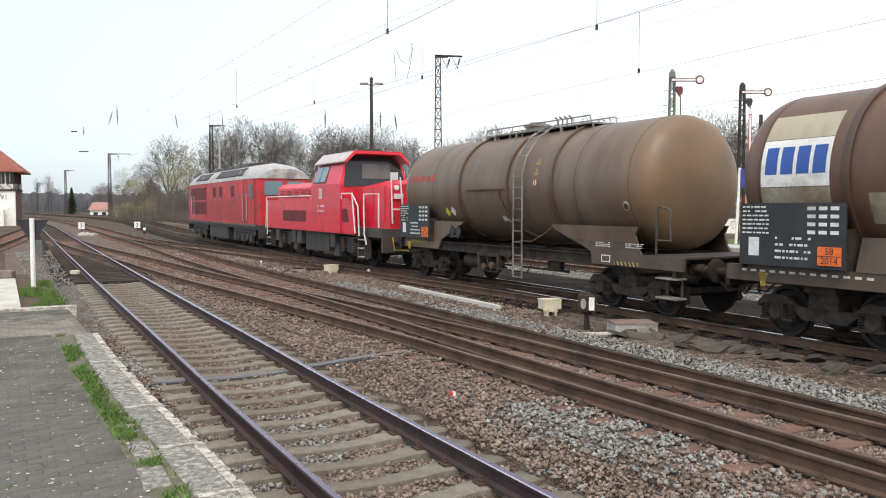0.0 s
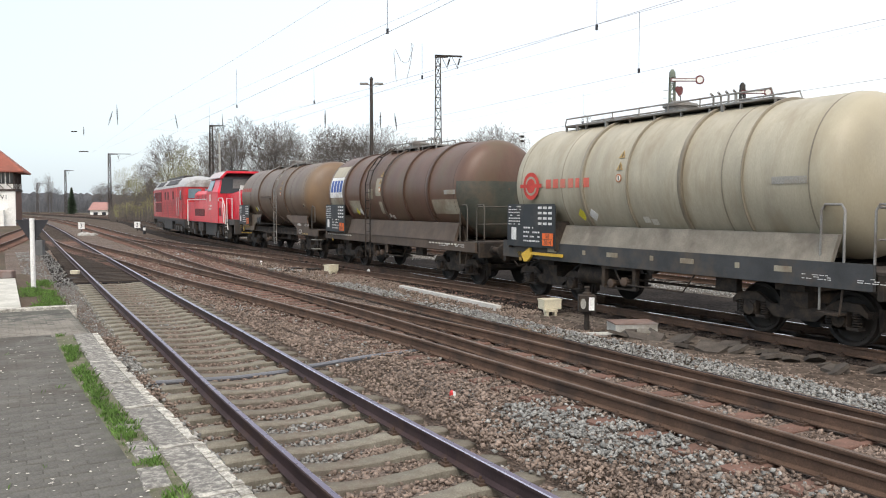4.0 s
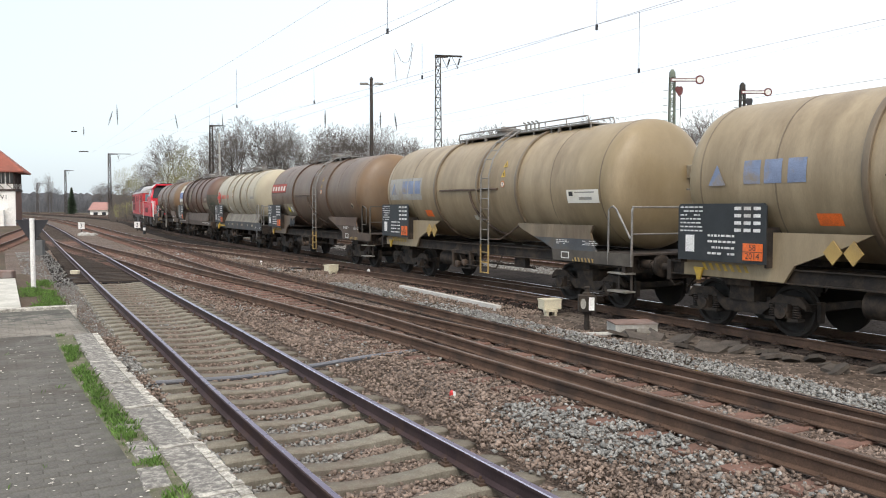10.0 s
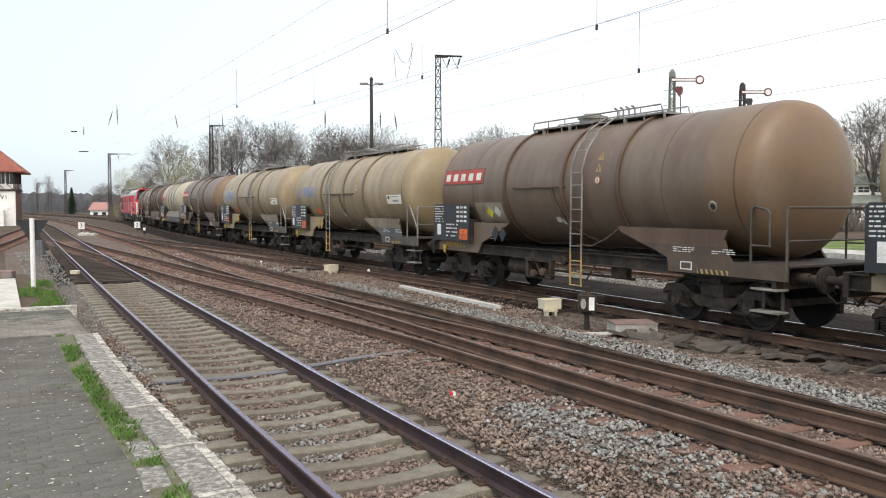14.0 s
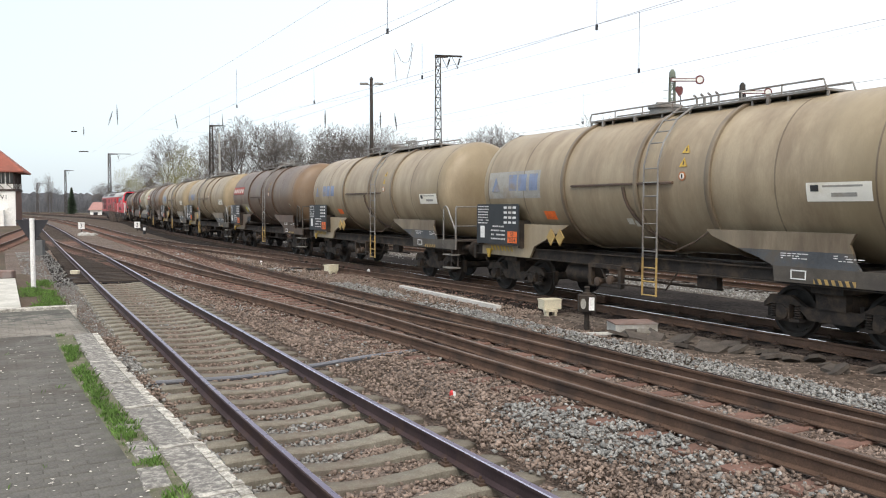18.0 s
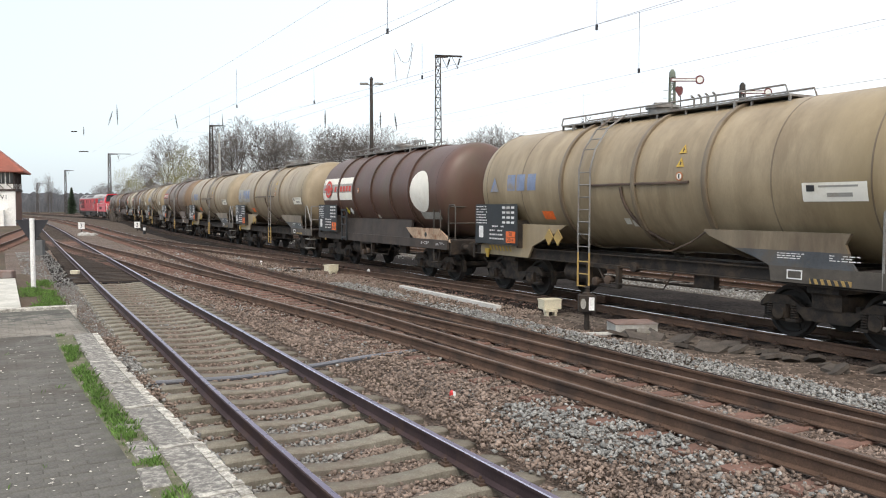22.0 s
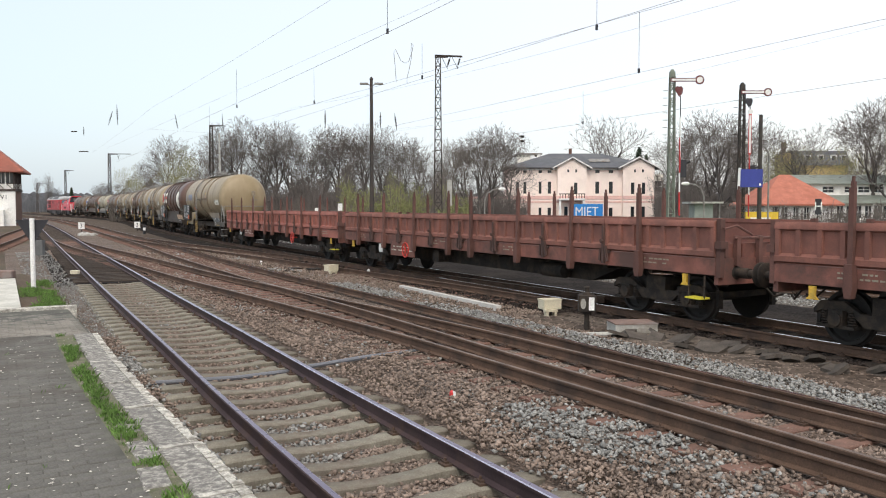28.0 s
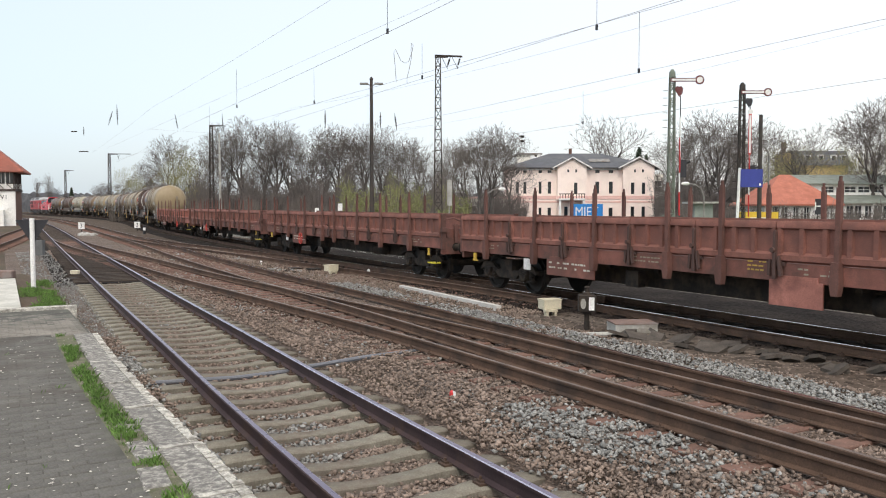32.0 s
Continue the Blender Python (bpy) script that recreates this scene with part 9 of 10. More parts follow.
def red_roof_house():
    x, y = at_view(0.445, 90)
    root = empty("red_roof_house", facing(x, y, -0.3), label="low white house with a steep orange red tiled roof", category="house")

    def X(px):
        return (px - 1415) / 15.77

    def Z(py):
        return 2.55 + (372.4 - py) / 15.77
    holes = [(X(a), X(b), Z(389), Z(366)) for a, b in ((1366, 1376), (1383, 1394), (1403, 1413), (1422, 1432))]
    wall_with_holes(root, X(1352), X(1476), 0, Z(362), 0, 0.35, holes, M_WHITE_WALL)
    for h in holes:
        window(root, *h, 0.15)
    for xa in (X(1352), X(1476) - 0.35):
        bm = bmesh.new()
        box(bm, xa, xa + 0.35, 0.36, 8, 0, Z(362))
        part("side_wall", bm, M_WHITE_WALL, root, smooth=0)
    bm = bmesh.new()
    box(bm, X(1352), X(1476), 8.01, 8.3, 0, Z(362))
    part("rear_wall", bm, M_WHITE_WALL, root, smooth=0)
    hip_roof(root, X(1352), X(1476), 0, 8.3, Z(361.5), Z(307), 3.3, M_RED_TILE, 0.75)
    # long grey-roofed building to its right
    x, y = at_view(0.53, 97)
    root = empty("station_building", facing(x, y, -0.3), label="long white building with grey green roofs in two tiers", category="building")

    def X2(px):
        return (px - 1536) / 14.6

    def Z2(py):
        return 2.55 + (372.4 - py) / 14.6
    hs = [(X2(p), X2(p) + 0.9, Z2(387), Z2(364)) for p in (1448, 1464, 1480, 1497, 1512, 1530, 1546, 1562, 1580, 1600, 1622)]
    wall_with_holes(root, X2(1440), X2(1660), 0, Z2(361), 0, 0.3, hs, M_WHITE_WALL)
    for h in hs:
        window(root, *h, 0.12)
    bm = bmesh.new()
    prism(bm, [(-0.6, Z2(361)), (-0.6, Z2(359)), (3.0, Z2(345)), (3.0, Z2(361))], X2(1438), X2(1662), "x")
    part("lower_roof", bm, M_GREEN_ROOF, root, smooth=0)
    hs = [(X2(p), X2(p) + 1.5, Z2(341), Z2(329)) for p in (1475, 1515, 1540, 1566, 1592, 1620)]
    wall_with_holes(root, X2(1440), X2(1660), Z2(345), Z2(326), 3.0, 3.3, hs, M_WHITE_WALL, "upper_wall")
    for h in hs:
        window(root, *h, 3.15)
    bm = bmesh.new()
    prism(bm, [(2.4, Z2(326)), (2.4, Z2(324)), (8.0, Z2(305)), (13, Z2(326))], X2(1438), X2(1662), "x")
    part("upper_roof", bm, M_GREEN_ROOF, root, smooth=0)
    bm = bmesh.new()
    box(bm, X2(1440), X2(1660), 3.31, 12.5, 0, Z2(327))
    part("core", bm, M_WHITE_WALL, root, smooth=0)
    # slate-roofed house further off
    x, y = at_view(0.475, 150)
    root = empty("slate_roof_house", facing(x, y, -0.3), label="ochre house with a dark slate roof behind trees", category="house")
    bm = bmesh.new()
    box(bm, -5.2, 4.3, 0, 9, 0, 10.9)
    part("wall", bm, M_YELLOW_WALL, root, smooth=0)
    bm = bmesh.new()
    prism(bm, [(-0.6, 10.9), (9.6, 10.9), (7.5, 13.7), (1.5, 13.7)], -5.5, 4.6, "x")
    part("roof", bm, M_SLATE, root, smooth=0)
    for k in (-3.6, -1.2, 1.2, 3.0):
        bm = bmesh.new()
        box(bm, k, k + 1.0, 0.2, 1.5, 11.4, 12.9)
        dm = part("dormer", bm, M_WHITE_PAINT, root)
        bm = bmesh.new()
        box(bm, k + 0.15, k + 0.85, 0.17, 0.2, 11.6, 12.7)
        part("pane", bm, M_PANE, dm)
    bm = bmesh.new()
    box(bm, -6.9, -5.25, 2, 6, 0, 13.3)
    part("side_wing", bm, M_YELLOW_WALL, root, smooth=0)
    bm = bmesh.new()
    box(bm, -6.7, -6.1, 3, 3.7, 13.3, 15.4)
    part("chimney", bm, M_BRICK_DARK, root)
    # shed, yellow car-high wall, white fence
    x, y = at_view(0.325, 66)
    root = empty("grey_shed", facing(x, y, -0.3), label="small grey green shed with a flat overhanging roof", category="shed")
    bm = bmesh.new()
    box(bm, -0.75, 0.75, 0, 1.6, 0, 3.1)
    part("wall", bm, M_SHED, root)
    bm = bmesh.new()
    box(bm, -1.2, 1.5, -0.4, 2.0, 3.1, 3.25)
    part("roof", bm, M_CONCRETE, root)
    bm = bmesh.new()
    tube(bm, [(1.3, 0, 0), (1.3, 0, 3.1)], 0.06, 6)
    part("roof_post", bm, M_STEEL, root)
    x, y = at_view(0.40, 72)
    root = empty("yellow_kiosk", facing(x, y, -0.3), label="low yellow kiosk beside the far platform", category="kiosk")
    bm = bmesh.new()
    box(bm, -1.6, 1.3, 0, 2, 0, 2.4)
    part("body", bm, mat("yellow_panel", (0.66, 0.45, 0.04), 0.6, var=0.15), root)
    bm = bmesh.new()
    box(bm, -1.2, 0.6, -0.02, 0.0, 1.2, 1.9)
    part("pane", bm, M_WHITE_PAINT, root)
    x, y = at_view(0.295, 80)
    root = empty("white_wall", facing(x, y, -0.3), label="low white garden wall behind the far platform", category="wall")
    bm = bmesh.new()
    box(bm, -8, 7, 0, 0.3, 0, 1.7)
    part("wall", bm, M_WHITE_WALL, root)


red_roof_house()


def signal_tower():
    x, y = at_view(-0.5325, 103)
    root = empty("signal_tower", pose(x, y, -0.3, 0, 0, -8), label="white signal tower with a half-timbered upper floor and red roof", category="signal tower")
    h1, h2 = 5.0, 7.5
    # right front corner stands at the origin; the front runs to -x
    bm = bmesh.new()
    box(bm, -7.0, -0.0, 0, 0.4, 0, h1)
    part("front_wall", bm, M_WHITE_WALL, root, smooth=0)
    bm = bmesh.new()
    box(bm, -0.4, 0.0, 0.41, 6, 0, h1)
    part("side_wall", bm, M_BRICK_DARK, root, smooth=0)
    bm = bmesh.new()
    box(bm, -7.0, -0.41, 5.6, 6, 0, h1)
    box(bm, -7.0, -6.6, 0.41, 5.59, 0, h1)
    part("rear_wall", bm, M_BRICK_DARK, root, smooth=0)
    bm = bmesh.new()
    box(bm, -7.2, 0.15, -0.15, 6.15, h1, h1 + 0.25)
    part("floor_band", bm, M_TIMBER, root)
    bm = bmesh.new()
    box(bm, -7.05, -0.02, -0.02, 6, h1 + 0.25, h1 + 0.95)
    part("parapet", bm, M_WHITE_WALL, root, smooth=0)
    bm = bmesh.new()
    box(bm, -6.9, -0.15, 0.2, 5.8, h1 + 0.95, h2)
    part("glazing", bm, M_PANE, root)
    for k in range(8):
        bm = bmesh.new()
        xx = -0.1 - k * 0.97
        box(bm, xx - 0.07, xx + 0.07, -0.08, 0.1, h1 + 0.25, h2)
        part("timber_post", bm, M_TIMBER if k % 2 == 0 else M_WHITE_PAINT, root)
    for k in range(7):
        bm = bmesh.new()
        xx = -0.1 - k * 0.97
        tube(bm, [(xx - 0.2, -0.06, h1 + 0.3), (xx - 0.8, -0.06, h1 + 0.9)], 0.05, 4)
        part("timber_brace", bm, M_TIMBER, root)
        bm = bmesh.new()
        box(bm, xx - 0.52, xx - 0.45, 0.1, 0.18, h1 + 0.95, h2)
        part("mullion", bm, M_WHITE_PAINT, root)
    for k in range(5):
        bm = bmesh.new()
        yy = 0.6 + k * 1.25
        box(bm, -0.08, 0.08, yy - 0.07, yy + 0.07, h1 + 0.25, h2)
        part("timber_post", bm, M_TIMBER, root)
    bm = bmesh.new()
    box(bm, -7.05, 0.05, -0.06, 0.1, h1 + 0.92, h1 + 1.05)
    part("timber_rail", bm, M_TIMBER, root)
    hip_roof(root, -7.0, 0, 0, 6, h2 + 0.05, h2 + 3.9, 3.2, M_TOWER_TILE, 1.1)
    for xa, z0, z1 in ((-1.9, 0.1, 2.3), (-3.6, 1.2, 2.4)):
        window(root, xa - 0.5, xa + 0.5, z0, z1, -0.03)
    bm = bmesh.new()
    box(bm, -2.6, -1.2, -1.3, -0.1, 0, 2.6)
    part("porch", bm, M_WHITE_WALL, root, smooth=0)
    text("W1", 0.8, M_SIGN_BLACK, pose(-1.45, -0.012, 4.2, 90), "lettering", root)
    bm = bmesh.new()
    tube(bm, [(0.05, 0.3, h1 + 0.6), (0.45, 0.3, h1 + 0.75)], 0.04, 6)
    lathe(bm, [(0.45, 0.14), (0.75, 0.10)], (0, 0.3, h1 + 0.78), "x", 10)
    part("outside_lamp", bm, M_STEEL, root)
    # small red-roofed house in the distance
    x, y = at_view(-0.425, 230)
    root = empty("small_house", facing(x, y, -0.3), label="small distant white house with a red roof", category="house")
    bm = bmesh.new()
    box(bm, -3.4, 2.6, 0, 6, 0, 2.6)
    part("wall", bm, M_WHITE_WALL, root, smooth=0)
    bm = bmesh.new()
    prism(bm, [(-0.5, 2.6), (6.5, 2.6), (3, 4.9)], -3.8, 3.0, "x")
    part("roof", bm, M_FADED_TILE, root, smooth=0)
    for k in range(2):
        bm = bmesh.new()
        box(bm, -2.4 + k * 2.4, -1.2 + k * 2.4, -0.03, 0, 0.8, 2.0)
        part("pane", bm, M_PANE, root)
    x, y = at_view(-0.395, 215)
    root = empty("pale_cottage", facing(x, y, -0.3), label="pale far cottage among bushes", category="house")
    bm = bmesh.new()
    box(bm, -2.2, 2.8, 0, 5, 0, 4.2)
    part("wall", bm, M_CREAM_WALL, root, smooth=0)
    bm = bmesh.new()
    prism(bm, [(-0.4, 4.2), (5.4, 4.2), (2.5, 5.6)], -2.6, 3.2, "x")
    part("roof", bm, M_SLATE, root, smooth=0)


signal_tower()


# ---- trees ----
M_BARK = mat("grey_brown_bark", (0.098, 0.088, 0.08), 0.95, var=0.3, fine=20)
M_TWIG = mat("bare_twigs", (0.158, 0.138, 0.126), 0.95, var=0.1, island=0.12, bump=0)
M_TWIG_WARM = mat("budding_twigs", (0.155, 0.135, 0.118), 0.95, var=0.2, island=0.3, bump=0)
M_TWIG_OLIVE = mat("olive_budding_twigs", (0.27, 0.255, 0.125), 0.95, var=0.2, island=0.35, bump=0)
M_LEAF = mat("young_leaves", (0.205, 0.225, 0.085), 0.8, var=0.2, island=0.35, bump=0)
M_NEEDLE = mat("dark_needles", (0.035, 0.055, 0.03), 0.85, var=0.3, island=0.3, bump=0)
# grey blue because the distance haze is put into the twig colour
M_FAR_WOOD = mat("haze_tinted_far_twigs", (0.15, 0.155, 0.165), 0.95, var=0.2, island=0.25, bump=0)


def segments_mesh(name, segs, material, sides=3):
    """Tapered bars (p, q, r0, r1) in one mesh."""
    P = np.array([s[0] for s in segs], float)
    Q = np.array([s[1] for s in segs], float)
    R0 = np.array([s[2] for s in segs])[:, None]
    R1 = np.array([s[3] for s in segs])[:, None]
    d = Q - P
    d /= np.linalg.norm(d, axis=1)[:, None] + 1e-9
    ref = np.where(np.abs(d[:, 2:3]) > 0.9, np.array([[1.0, 0, 0]]), np.array([[0, 0, 1.0]]))
    a = np.cross(d, ref)
    a /= np.linalg.norm(a, axis=1)[:, None]
    b = np.cross(d, a)
    rows = []
    for k in range(sides):
        c, s = math.cos(k * math.tau / sides), math.sin(k * math.tau / sides)
        rows.append(P + (a * c + b * s) * R0)
    for k in range(sides):
        c, s = math.cos(k * math.tau / sides), math.sin(k * math.tau / sides)
        rows.append(Q + (a * c + b * s) * R1)
    V = np.stack(rows, 1).reshape(-1, 3)
    n = len(segs)
    F = []
    for k in range(sides):
        j = (k + 1) % sides
        F.append((k, j, sides + j, sides + k))
    F = (np.array(F)[None] + (np.arange(n) * 2 * sides)[:, None, None]).reshape(-1, 4)
    return arrays(name, V, F, material)


def grow(rng, h, spread, trunk=0.28, levels=6, twigs=0.008):
    """Bare branches of a broadleaf tree: lists of limbs and of twigs."""
    limbs, fine = [], []

    def turned(d, angle, az):
        a = d.orthogonal().normalized()
        b = d.cross(a)
        return (d * math.cos(angle) + (a * math.cos(az) + b * math.sin(az)) * math.sin(angle)).normalized()

    def branch(p, d, ln, r, lev):
        q = p
        out = limbs if lev <= 2 else fine
        for k in range(2):
            lift = 0.15 if lev < 3 else 0.09
            d = (d + Vector((rng.gauss(0, 0.10), rng.gauss(0, 0.10), rng.gauss(lift, 0.08)))).normalized()
            e = q + d * (ln / 2)
            r1 = max(r * 0.82, twigs)
            out.append((q[:], e[:], max(r, twigs), r1))
            q, r = e, r1
            if lev < levels and k == 0 and rng.random() < 0.85:
                branch(q, turned(d, rng.uniform(0.5, 1.0) * (0.6 + spread), rng.uniform(0, math.tau)), ln * rng.uniform(0.5, 0.7), r * 0.5, lev + 1)
        if lev < levels:
            az = rng.uniform(0, math.tau)
            for k in range(2 if rng.random() < 0.6 else 3):
                branch(q, turned(d, rng.uniform(0.25, 0.6) * (0.6 + spread), az + k * 2.3), ln * rng.uniform(0.62, 0.84), r * 0.66, lev + 1)
        else:
            for k in range(4):
                e = q + turned(d, rng.uniform(0.15, 0.7), rng.uniform(0, math.tau)) * ln * rng.uniform(0.35, 0.8)
                fine.append((q[:], e[:], twigs, twigs * 0.6))
    q, d, r = Vector((0, 0, 0)), Vector((rng.gauss(0, 0.03), rng.gauss(0, 0.03), 1)).normalized(), trunk
    for k in range(3):
        e = q + d * (h * 0.095)
        limbs.append((q[:], e[:], r, r * 0.9))
        q, r = e, r * 0.9
        d = (d + Vector((rng.gauss(0, 0.05), rng.gauss(0, 0.05), 0))).normalized()
        if k:
            branch(q, turned(d, rng.uniform(0.7, 1.1), rng.uniform(0, math.tau)), h * rng.uniform(0.12, 0.18), r * 0.4, 2)
    az = rng.uniform(0, math.tau)
    for k in range(3):
        branch(q, turned(d, rng.uniform(0.12, 0.42) * (0.6 + spread), az + k * 2.1), h * rng.uniform(0.17, 0.23), r * 0.7, 1)
    zs = sorted(s[1][2] for s in limbs + fine)
    k = h / zs[int(len(zs) * 0.99)]
    return [((a[0] * k, a[1] * k, a[2] * k), (b[0] * k, b[1] * k, b[2] * k), r, s) for a, b, r, s in limbs], [((a[0] * k, a[1] * k, a[2] * k), (b[0] * k, b[1] * k, b[2] * k), r, s) for a, b, r, s in fine]


def tree_kind(seed, spread, material, label, trunk=0.24, twigs=0.0085, levels=6):
    rng = random.Random(seed)
    root = empty("tree", label=label, category="tree", group="bare trees behind the tracks")
    limbs, fine = grow(rng, 10.0, spread, trunk, levels, twigs)
    t = new("trunk", segments_mesh("trunk", limbs, M_BARK, 6))
    t.parent = root
    c = new("crown", segments_mesh("crown", fine, material, 3))
    c.parent = root
    return root


KINDS = [tree_kind(1, 0.5, M_TWIG, "tall bare broadleaf tree in early spring"), tree_kind(2, 0.62, M_TWIG, "wide bare tree with fine twigs"),
         tree_kind(5, 0.42, M_TWIG_WARM, "slender bare tree with reddish buds"), tree_kind(8, 0.75, M_TWIG_OLIVE, "budding tree with olive yellow twigs"),
         tree_kind(13, 0.6, M_TWIG, "bare old tree with crooked limbs", 0.24, 0.009),
         tree_kind(23, 0.7, M_TWIG, "sparse gnarled old tree with few thick limbs", 0.34, 0.012, 5)]
USED = set()


def tree(px, top, depth, kind, wide=1.0):
    u = (px - 784) / 1419
    x, y = at_view(u, depth)
    h = 2.55 + (372.4 - top) / 1419 * depth
    s = h / 10.0
    m = Matrix.LocRotScale((x, y, -0.3), Euler((0, 0, (px * 1.7 + depth) % 6.28)), (s * wide, s * wide, s))
    if kind not in USED:
        USED.add(kind)
        KINDS[kind].matrix_basis = m
    else:
        copy_thing(KINDS[kind], m @ Matrix.Diagonal((1 / KINDS[kind].scale[0], 1 / KINDS[kind].scale[1], 1 / KINDS[kind].scale[2], 1)))


for spec in ((300, 248, 175, 0), (335, 268, 170, 3), (270, 290, 200, 2), (238, 300, 215, 3), (365, 262, 165, 2), (318, 290, 160, 3), (255, 318, 205, 3), (405, 240, 158, 0, 0.9), (437, 213, 152, 1, 1.1), (468, 238, 160, 4), (490, 220, 150, 0, 1.1), (522, 236, 158, 1),
             (545, 250, 150, 2), (575, 246, 160, 4), (600, 226, 152, 0, 1.1), (625, 240, 160, 1), (645, 226, 148, 4), (678, 236, 152, 1), (715, 250, 150, 0), (738, 256, 158, 2), (700, 275, 170, 1), (760, 285, 170, 1), (810, 262, 165, 0),
             (850, 234, 108, 0), (872, 232, 112, 4, 1.1), (905, 242, 128, 1, 0.9), (830, 250, 125, 2), (1074, 213, 175, 5, 1.0), (1222, 226, 128, 0), (1250, 222, 122, 1), (1272, 205, 116, 0, 1.2), (1300, 245, 132, 2), (1196, 252, 150, 1),
             (1345, 226, 140, 1), (1375, 255, 150, 3), (1395, 262, 128, 3, 1.2), (1425, 225, 112, 1, 1.1), (1545, 185, 100, 0, 1.2), (1575, 170, 98, 1, 1.2), (1600, 175, 100, 4), (1500, 262, 130, 3), (1530, 262, 125, 3, 1.2),
             (1140, 300, 190, 1), (1010, 300, 200, 1), (215, 318, 240, 2), (185, 325, 260, 1)):
    tree(*spec)


def thicket(name, spans, count, material, label, leaf=None, seed=1, r=0.02, tilt=0.45):
    """Dense brushwood: upright thin stems with side twigs over spans (px0, px1, top0, top1, depth0, depth1)."""
    rng = np.random.default_rng(seed)
    segs, leaves = [], []
    total = sum((s[1] - s[0]) for s in spans)
    for a, b, t0, t1, d0, d1 in spans:
        n = int(count * (b - a) / total)
        f = rng.uniform(0, 1, n)
        dep = rng.uniform(d0, d1, n)
        for k in range(n):
            px = a + (b - a) * f[k]
            top = t0 + (t1 - t0) * f[k]
            x, y = at_view((px - 784) / 1419, dep[k])
            hmax = 2.55 + (372.4 - top) / 1419 * dep[k]
            hump = 0.75 + 0.25 * math.sin(px * 0.11) * math.sin(px * 0.037 + 1)
            hh = hmax * hump * rng.uniform(0.35, 1.0)
            p = np.array((x, y, -0.3))
            q = p + np.array((rng.normal(0, tilt * 0.2 * hh), rng.normal(0, tilt * 0.2 * hh), hh))
            segs.append((p, q, r * 1.6, r * 0.6))
            for j in range(9):
                u = rng.uniform(0.12, 1.0)
                c = p + (q - p) * u
                e = c + np.array((rng.normal(0, 0.09 * hh), rng.normal(0, 0.09 * hh), rng.uniform(0.03, 0.16) * hh))
                segs.append((c, e, r * 0.8, r * 0.4))
                if leaf is not None:
                    for _ in range(6):
                        leaves.append(c + (e - c) * rng.uniform(0.2, 1.1))
    ob = tagged(new(name, segments_mesh(name, segs, material, 3)), label, "bushes", kind="stuff")
    if leaf is not None:
        L = np.array(leaves)
        n = len(L)
        o = rng.normal(0, 0.075, (n, 3, 3))
        V = (L[:, None, :] + o).reshape(-1, 3)
        lf = new("leaves", arrays("leaves", V, np.arange(3 * n).reshape(-1, 3), leaf))
        lf.parent = ob
        lf["kind"] = "stuff"
    return ob


thicket("brushwood", [(195, 300, 318, 308, 190, 215), (280, 560, 300, 290, 140, 165), (540, 800, 285, 290, 135, 160), (780, 930, 305, 310, 120, 150), (1160, 1350, 268, 285, 112, 145), (1340, 1568, 325, 315, 110, 130), (900, 1170, 330, 330, 165, 200)], 11500, M_TWIG, "grey brown leafless brushwood behind the tracks", seed=2, r=0.03)
thicket("low_scrub", [(195, 460, 352, 348, 128, 140), (440, 800, 345, 340, 95, 120), (1170, 1568, 352, 350, 85, 95)], 3800, M_TWIG_WARM, "low brown scrub along the railway fence", seed=4, r=0.025)
thicket("green_bushes", [(605, 755, 308, 302, 96, 110), (790, 830, 305, 320, 100, 112), (690, 790, 372, 372, 74, 80)], 620, M_TWIG_OLIVE, "bushes with fresh yellow green leaves", M_LEAF, 6, 0.018)
thicket("olive_bushes", [(1335, 1412, 292, 285, 112, 122), (300, 360, 330, 325, 150, 158), (200, 290, 345, 340, 170, 180)], 520, M_TWIG_OLIVE, "olive bushes just coming into leaf", M_TWIG_OLIVE, 8, 0.02)
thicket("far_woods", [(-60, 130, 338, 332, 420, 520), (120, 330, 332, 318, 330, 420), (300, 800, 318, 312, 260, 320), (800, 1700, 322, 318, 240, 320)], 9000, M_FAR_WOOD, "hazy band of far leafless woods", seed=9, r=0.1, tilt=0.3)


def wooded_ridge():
    """Far woods as a band of crowns on the skyline, the haze mixed into their colour."""
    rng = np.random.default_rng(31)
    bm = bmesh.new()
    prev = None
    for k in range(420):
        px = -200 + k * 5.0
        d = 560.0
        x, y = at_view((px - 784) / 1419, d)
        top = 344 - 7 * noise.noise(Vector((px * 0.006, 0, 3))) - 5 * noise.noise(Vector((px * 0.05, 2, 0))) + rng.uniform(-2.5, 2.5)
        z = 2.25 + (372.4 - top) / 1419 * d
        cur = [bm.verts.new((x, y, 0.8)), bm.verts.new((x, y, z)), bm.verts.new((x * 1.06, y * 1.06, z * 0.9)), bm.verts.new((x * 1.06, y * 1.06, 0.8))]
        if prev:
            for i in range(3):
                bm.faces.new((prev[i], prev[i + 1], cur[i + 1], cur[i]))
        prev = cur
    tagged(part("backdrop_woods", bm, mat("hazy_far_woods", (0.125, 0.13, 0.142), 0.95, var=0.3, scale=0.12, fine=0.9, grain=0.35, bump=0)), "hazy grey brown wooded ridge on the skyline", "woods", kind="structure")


wooded_ridge()


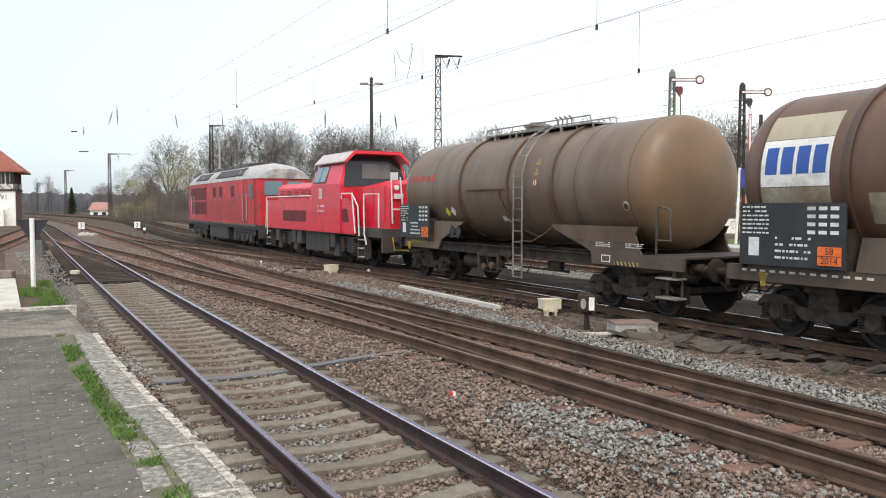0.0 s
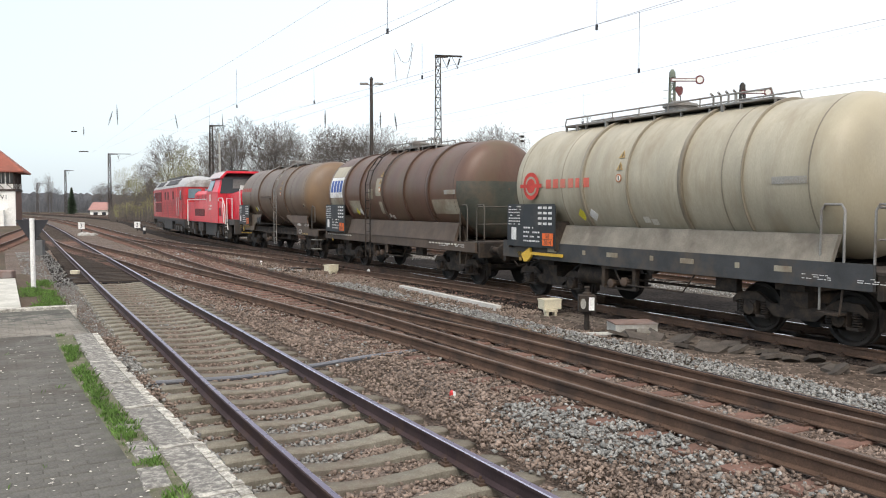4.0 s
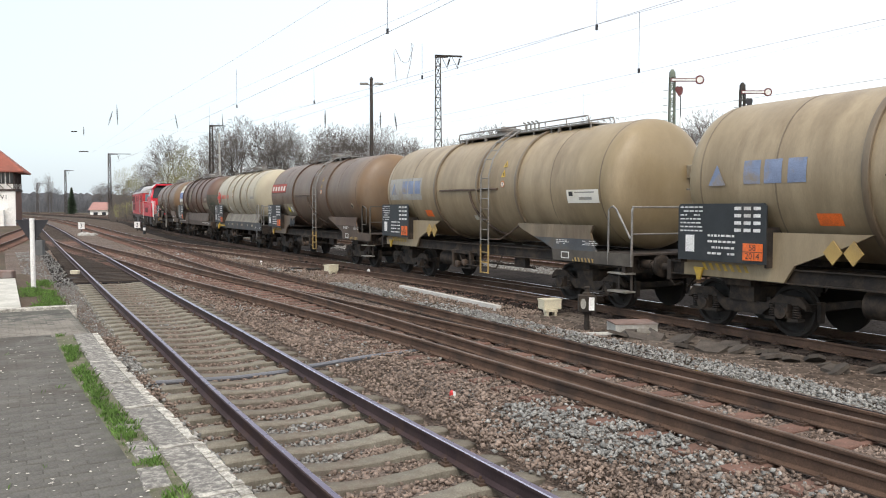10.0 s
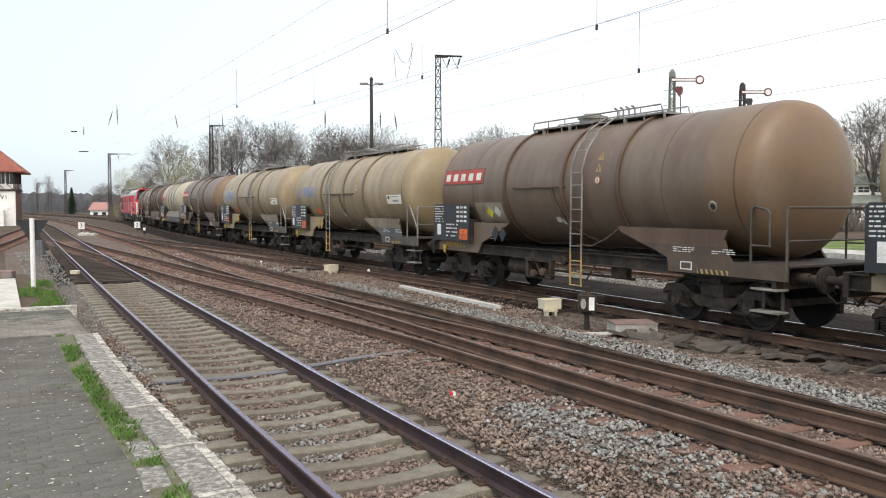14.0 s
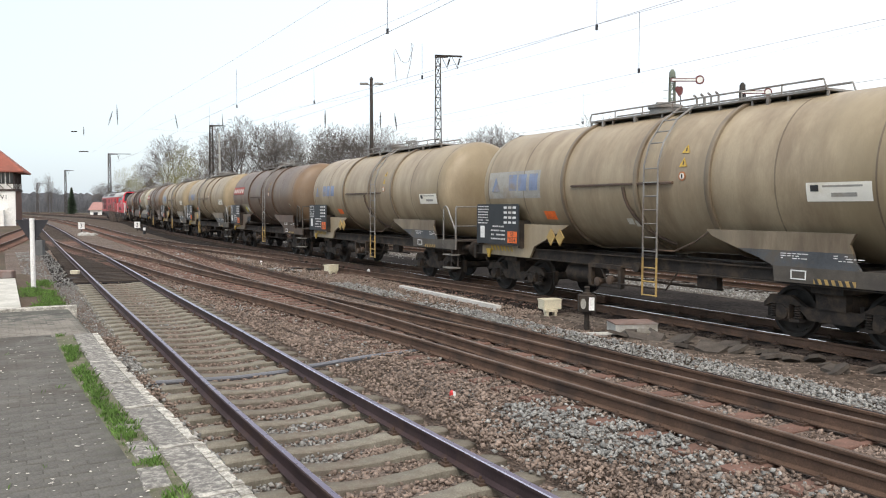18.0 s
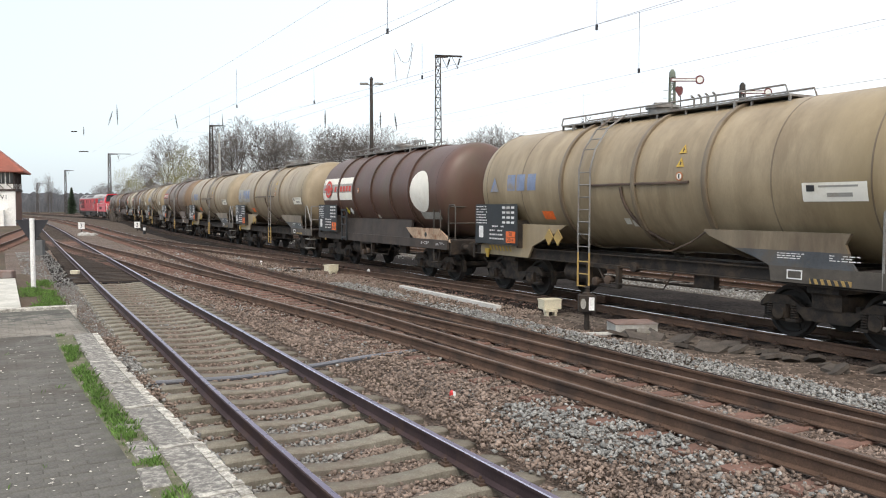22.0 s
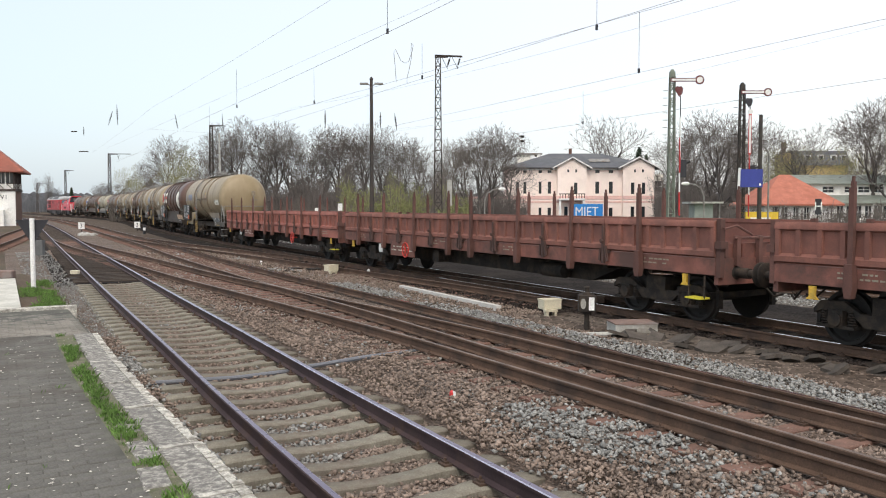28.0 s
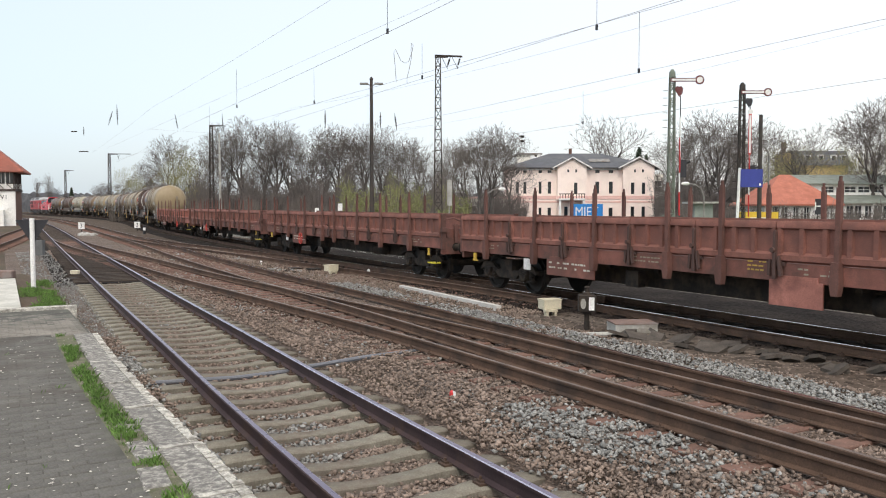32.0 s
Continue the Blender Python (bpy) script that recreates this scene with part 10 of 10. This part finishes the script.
def conifer(px, top, depth, label, wide=0.24):
    u = (px - 784) / 1419
    x, y = at_view(u, depth)
    h = 2.55 + (372.4 - top) / 1419 * depth
    rng = random.Random(px)
    root = empty("conifer", pose(x, y, -0.3), label=label, category="tree")
    t = new("trunk", segments_mesh("trunk", [((0, 0, 0), (0, 0, h), 0.25, 0.03)], M_BARK, 6))
    t.parent = root
    segs = []
    for k in range(900):
        z = h * (0.12 + 0.88 * rng.random() ** 0.8)
        r = (h - z) * wide + 0.3
        a = rng.uniform(0, math.tau)
        q = rng.uniform(0.4, 1.0) * r
        segs.append(((0.3 * q * math.cos(a), 0.3 * q * math.sin(a), z), (q * math.cos(a), q * math.sin(a), z - 0.12 * q + rng.uniform(-0.2, 0.3)), 0.16, 0.05))
    c = new("crown", segments_mesh("crown", segs, M_NEEDLE, 3))
    c.parent = root


conifer(1130, 261, 168, "dark green conifer behind the pink villa", 0.42)
conifer(1142, 275, 172, "dark green conifer behind the pink villa", 0.4)
conifer(128, 333, 250, "dark distant spruce beside the line")
for spec in ((69, 316, 300, 5, 0.3), (86, 309, 320, 5, 0.32), (92, 318, 330, 5, 0.3)):
    tree(*spec)


def motions():
    """The train runs along its line; wheels turn with it."""
    for thing, front, length, pivots in RUN:
        rows = []
        for k in range(65):
            t = k * 0.5
            c = front + travelled(t) - length / 2
            ya, yb = c + pivots / 2, c - pivots / 2
            xa, xb = LINE_TRAIN(ya), LINE_TRAIN(yb)
            a = -math.degrees(math.atan2(xa - xb, ya - yb))
            rows.append((t, pose((xa + xb) / 2, c, (grade(ya) + grade(yb)) / 2, math.degrees(math.atan2(grade(ya) - grade(yb), pivots)), 0, a)))
        walk(thing, rows)
    first = {}
    for w, a, r in WHEELS:
        if (a, r) not in first:
            first[(a, r)] = w
            walk(w, [(k / 15, pose(0, a, r) @ Matrix.Rotation(-travelled(k / 15) / r, 4, "X")) for k in range(481)])
        else:       # alike wheelsets turn alike
            w.rotation_mode = "QUATERNION"
            src = first[(a, r)].animation_data
            ad = w.animation_data_create()
            ad.action = src.action
            ad.action_slot = src.action_slot


motions()
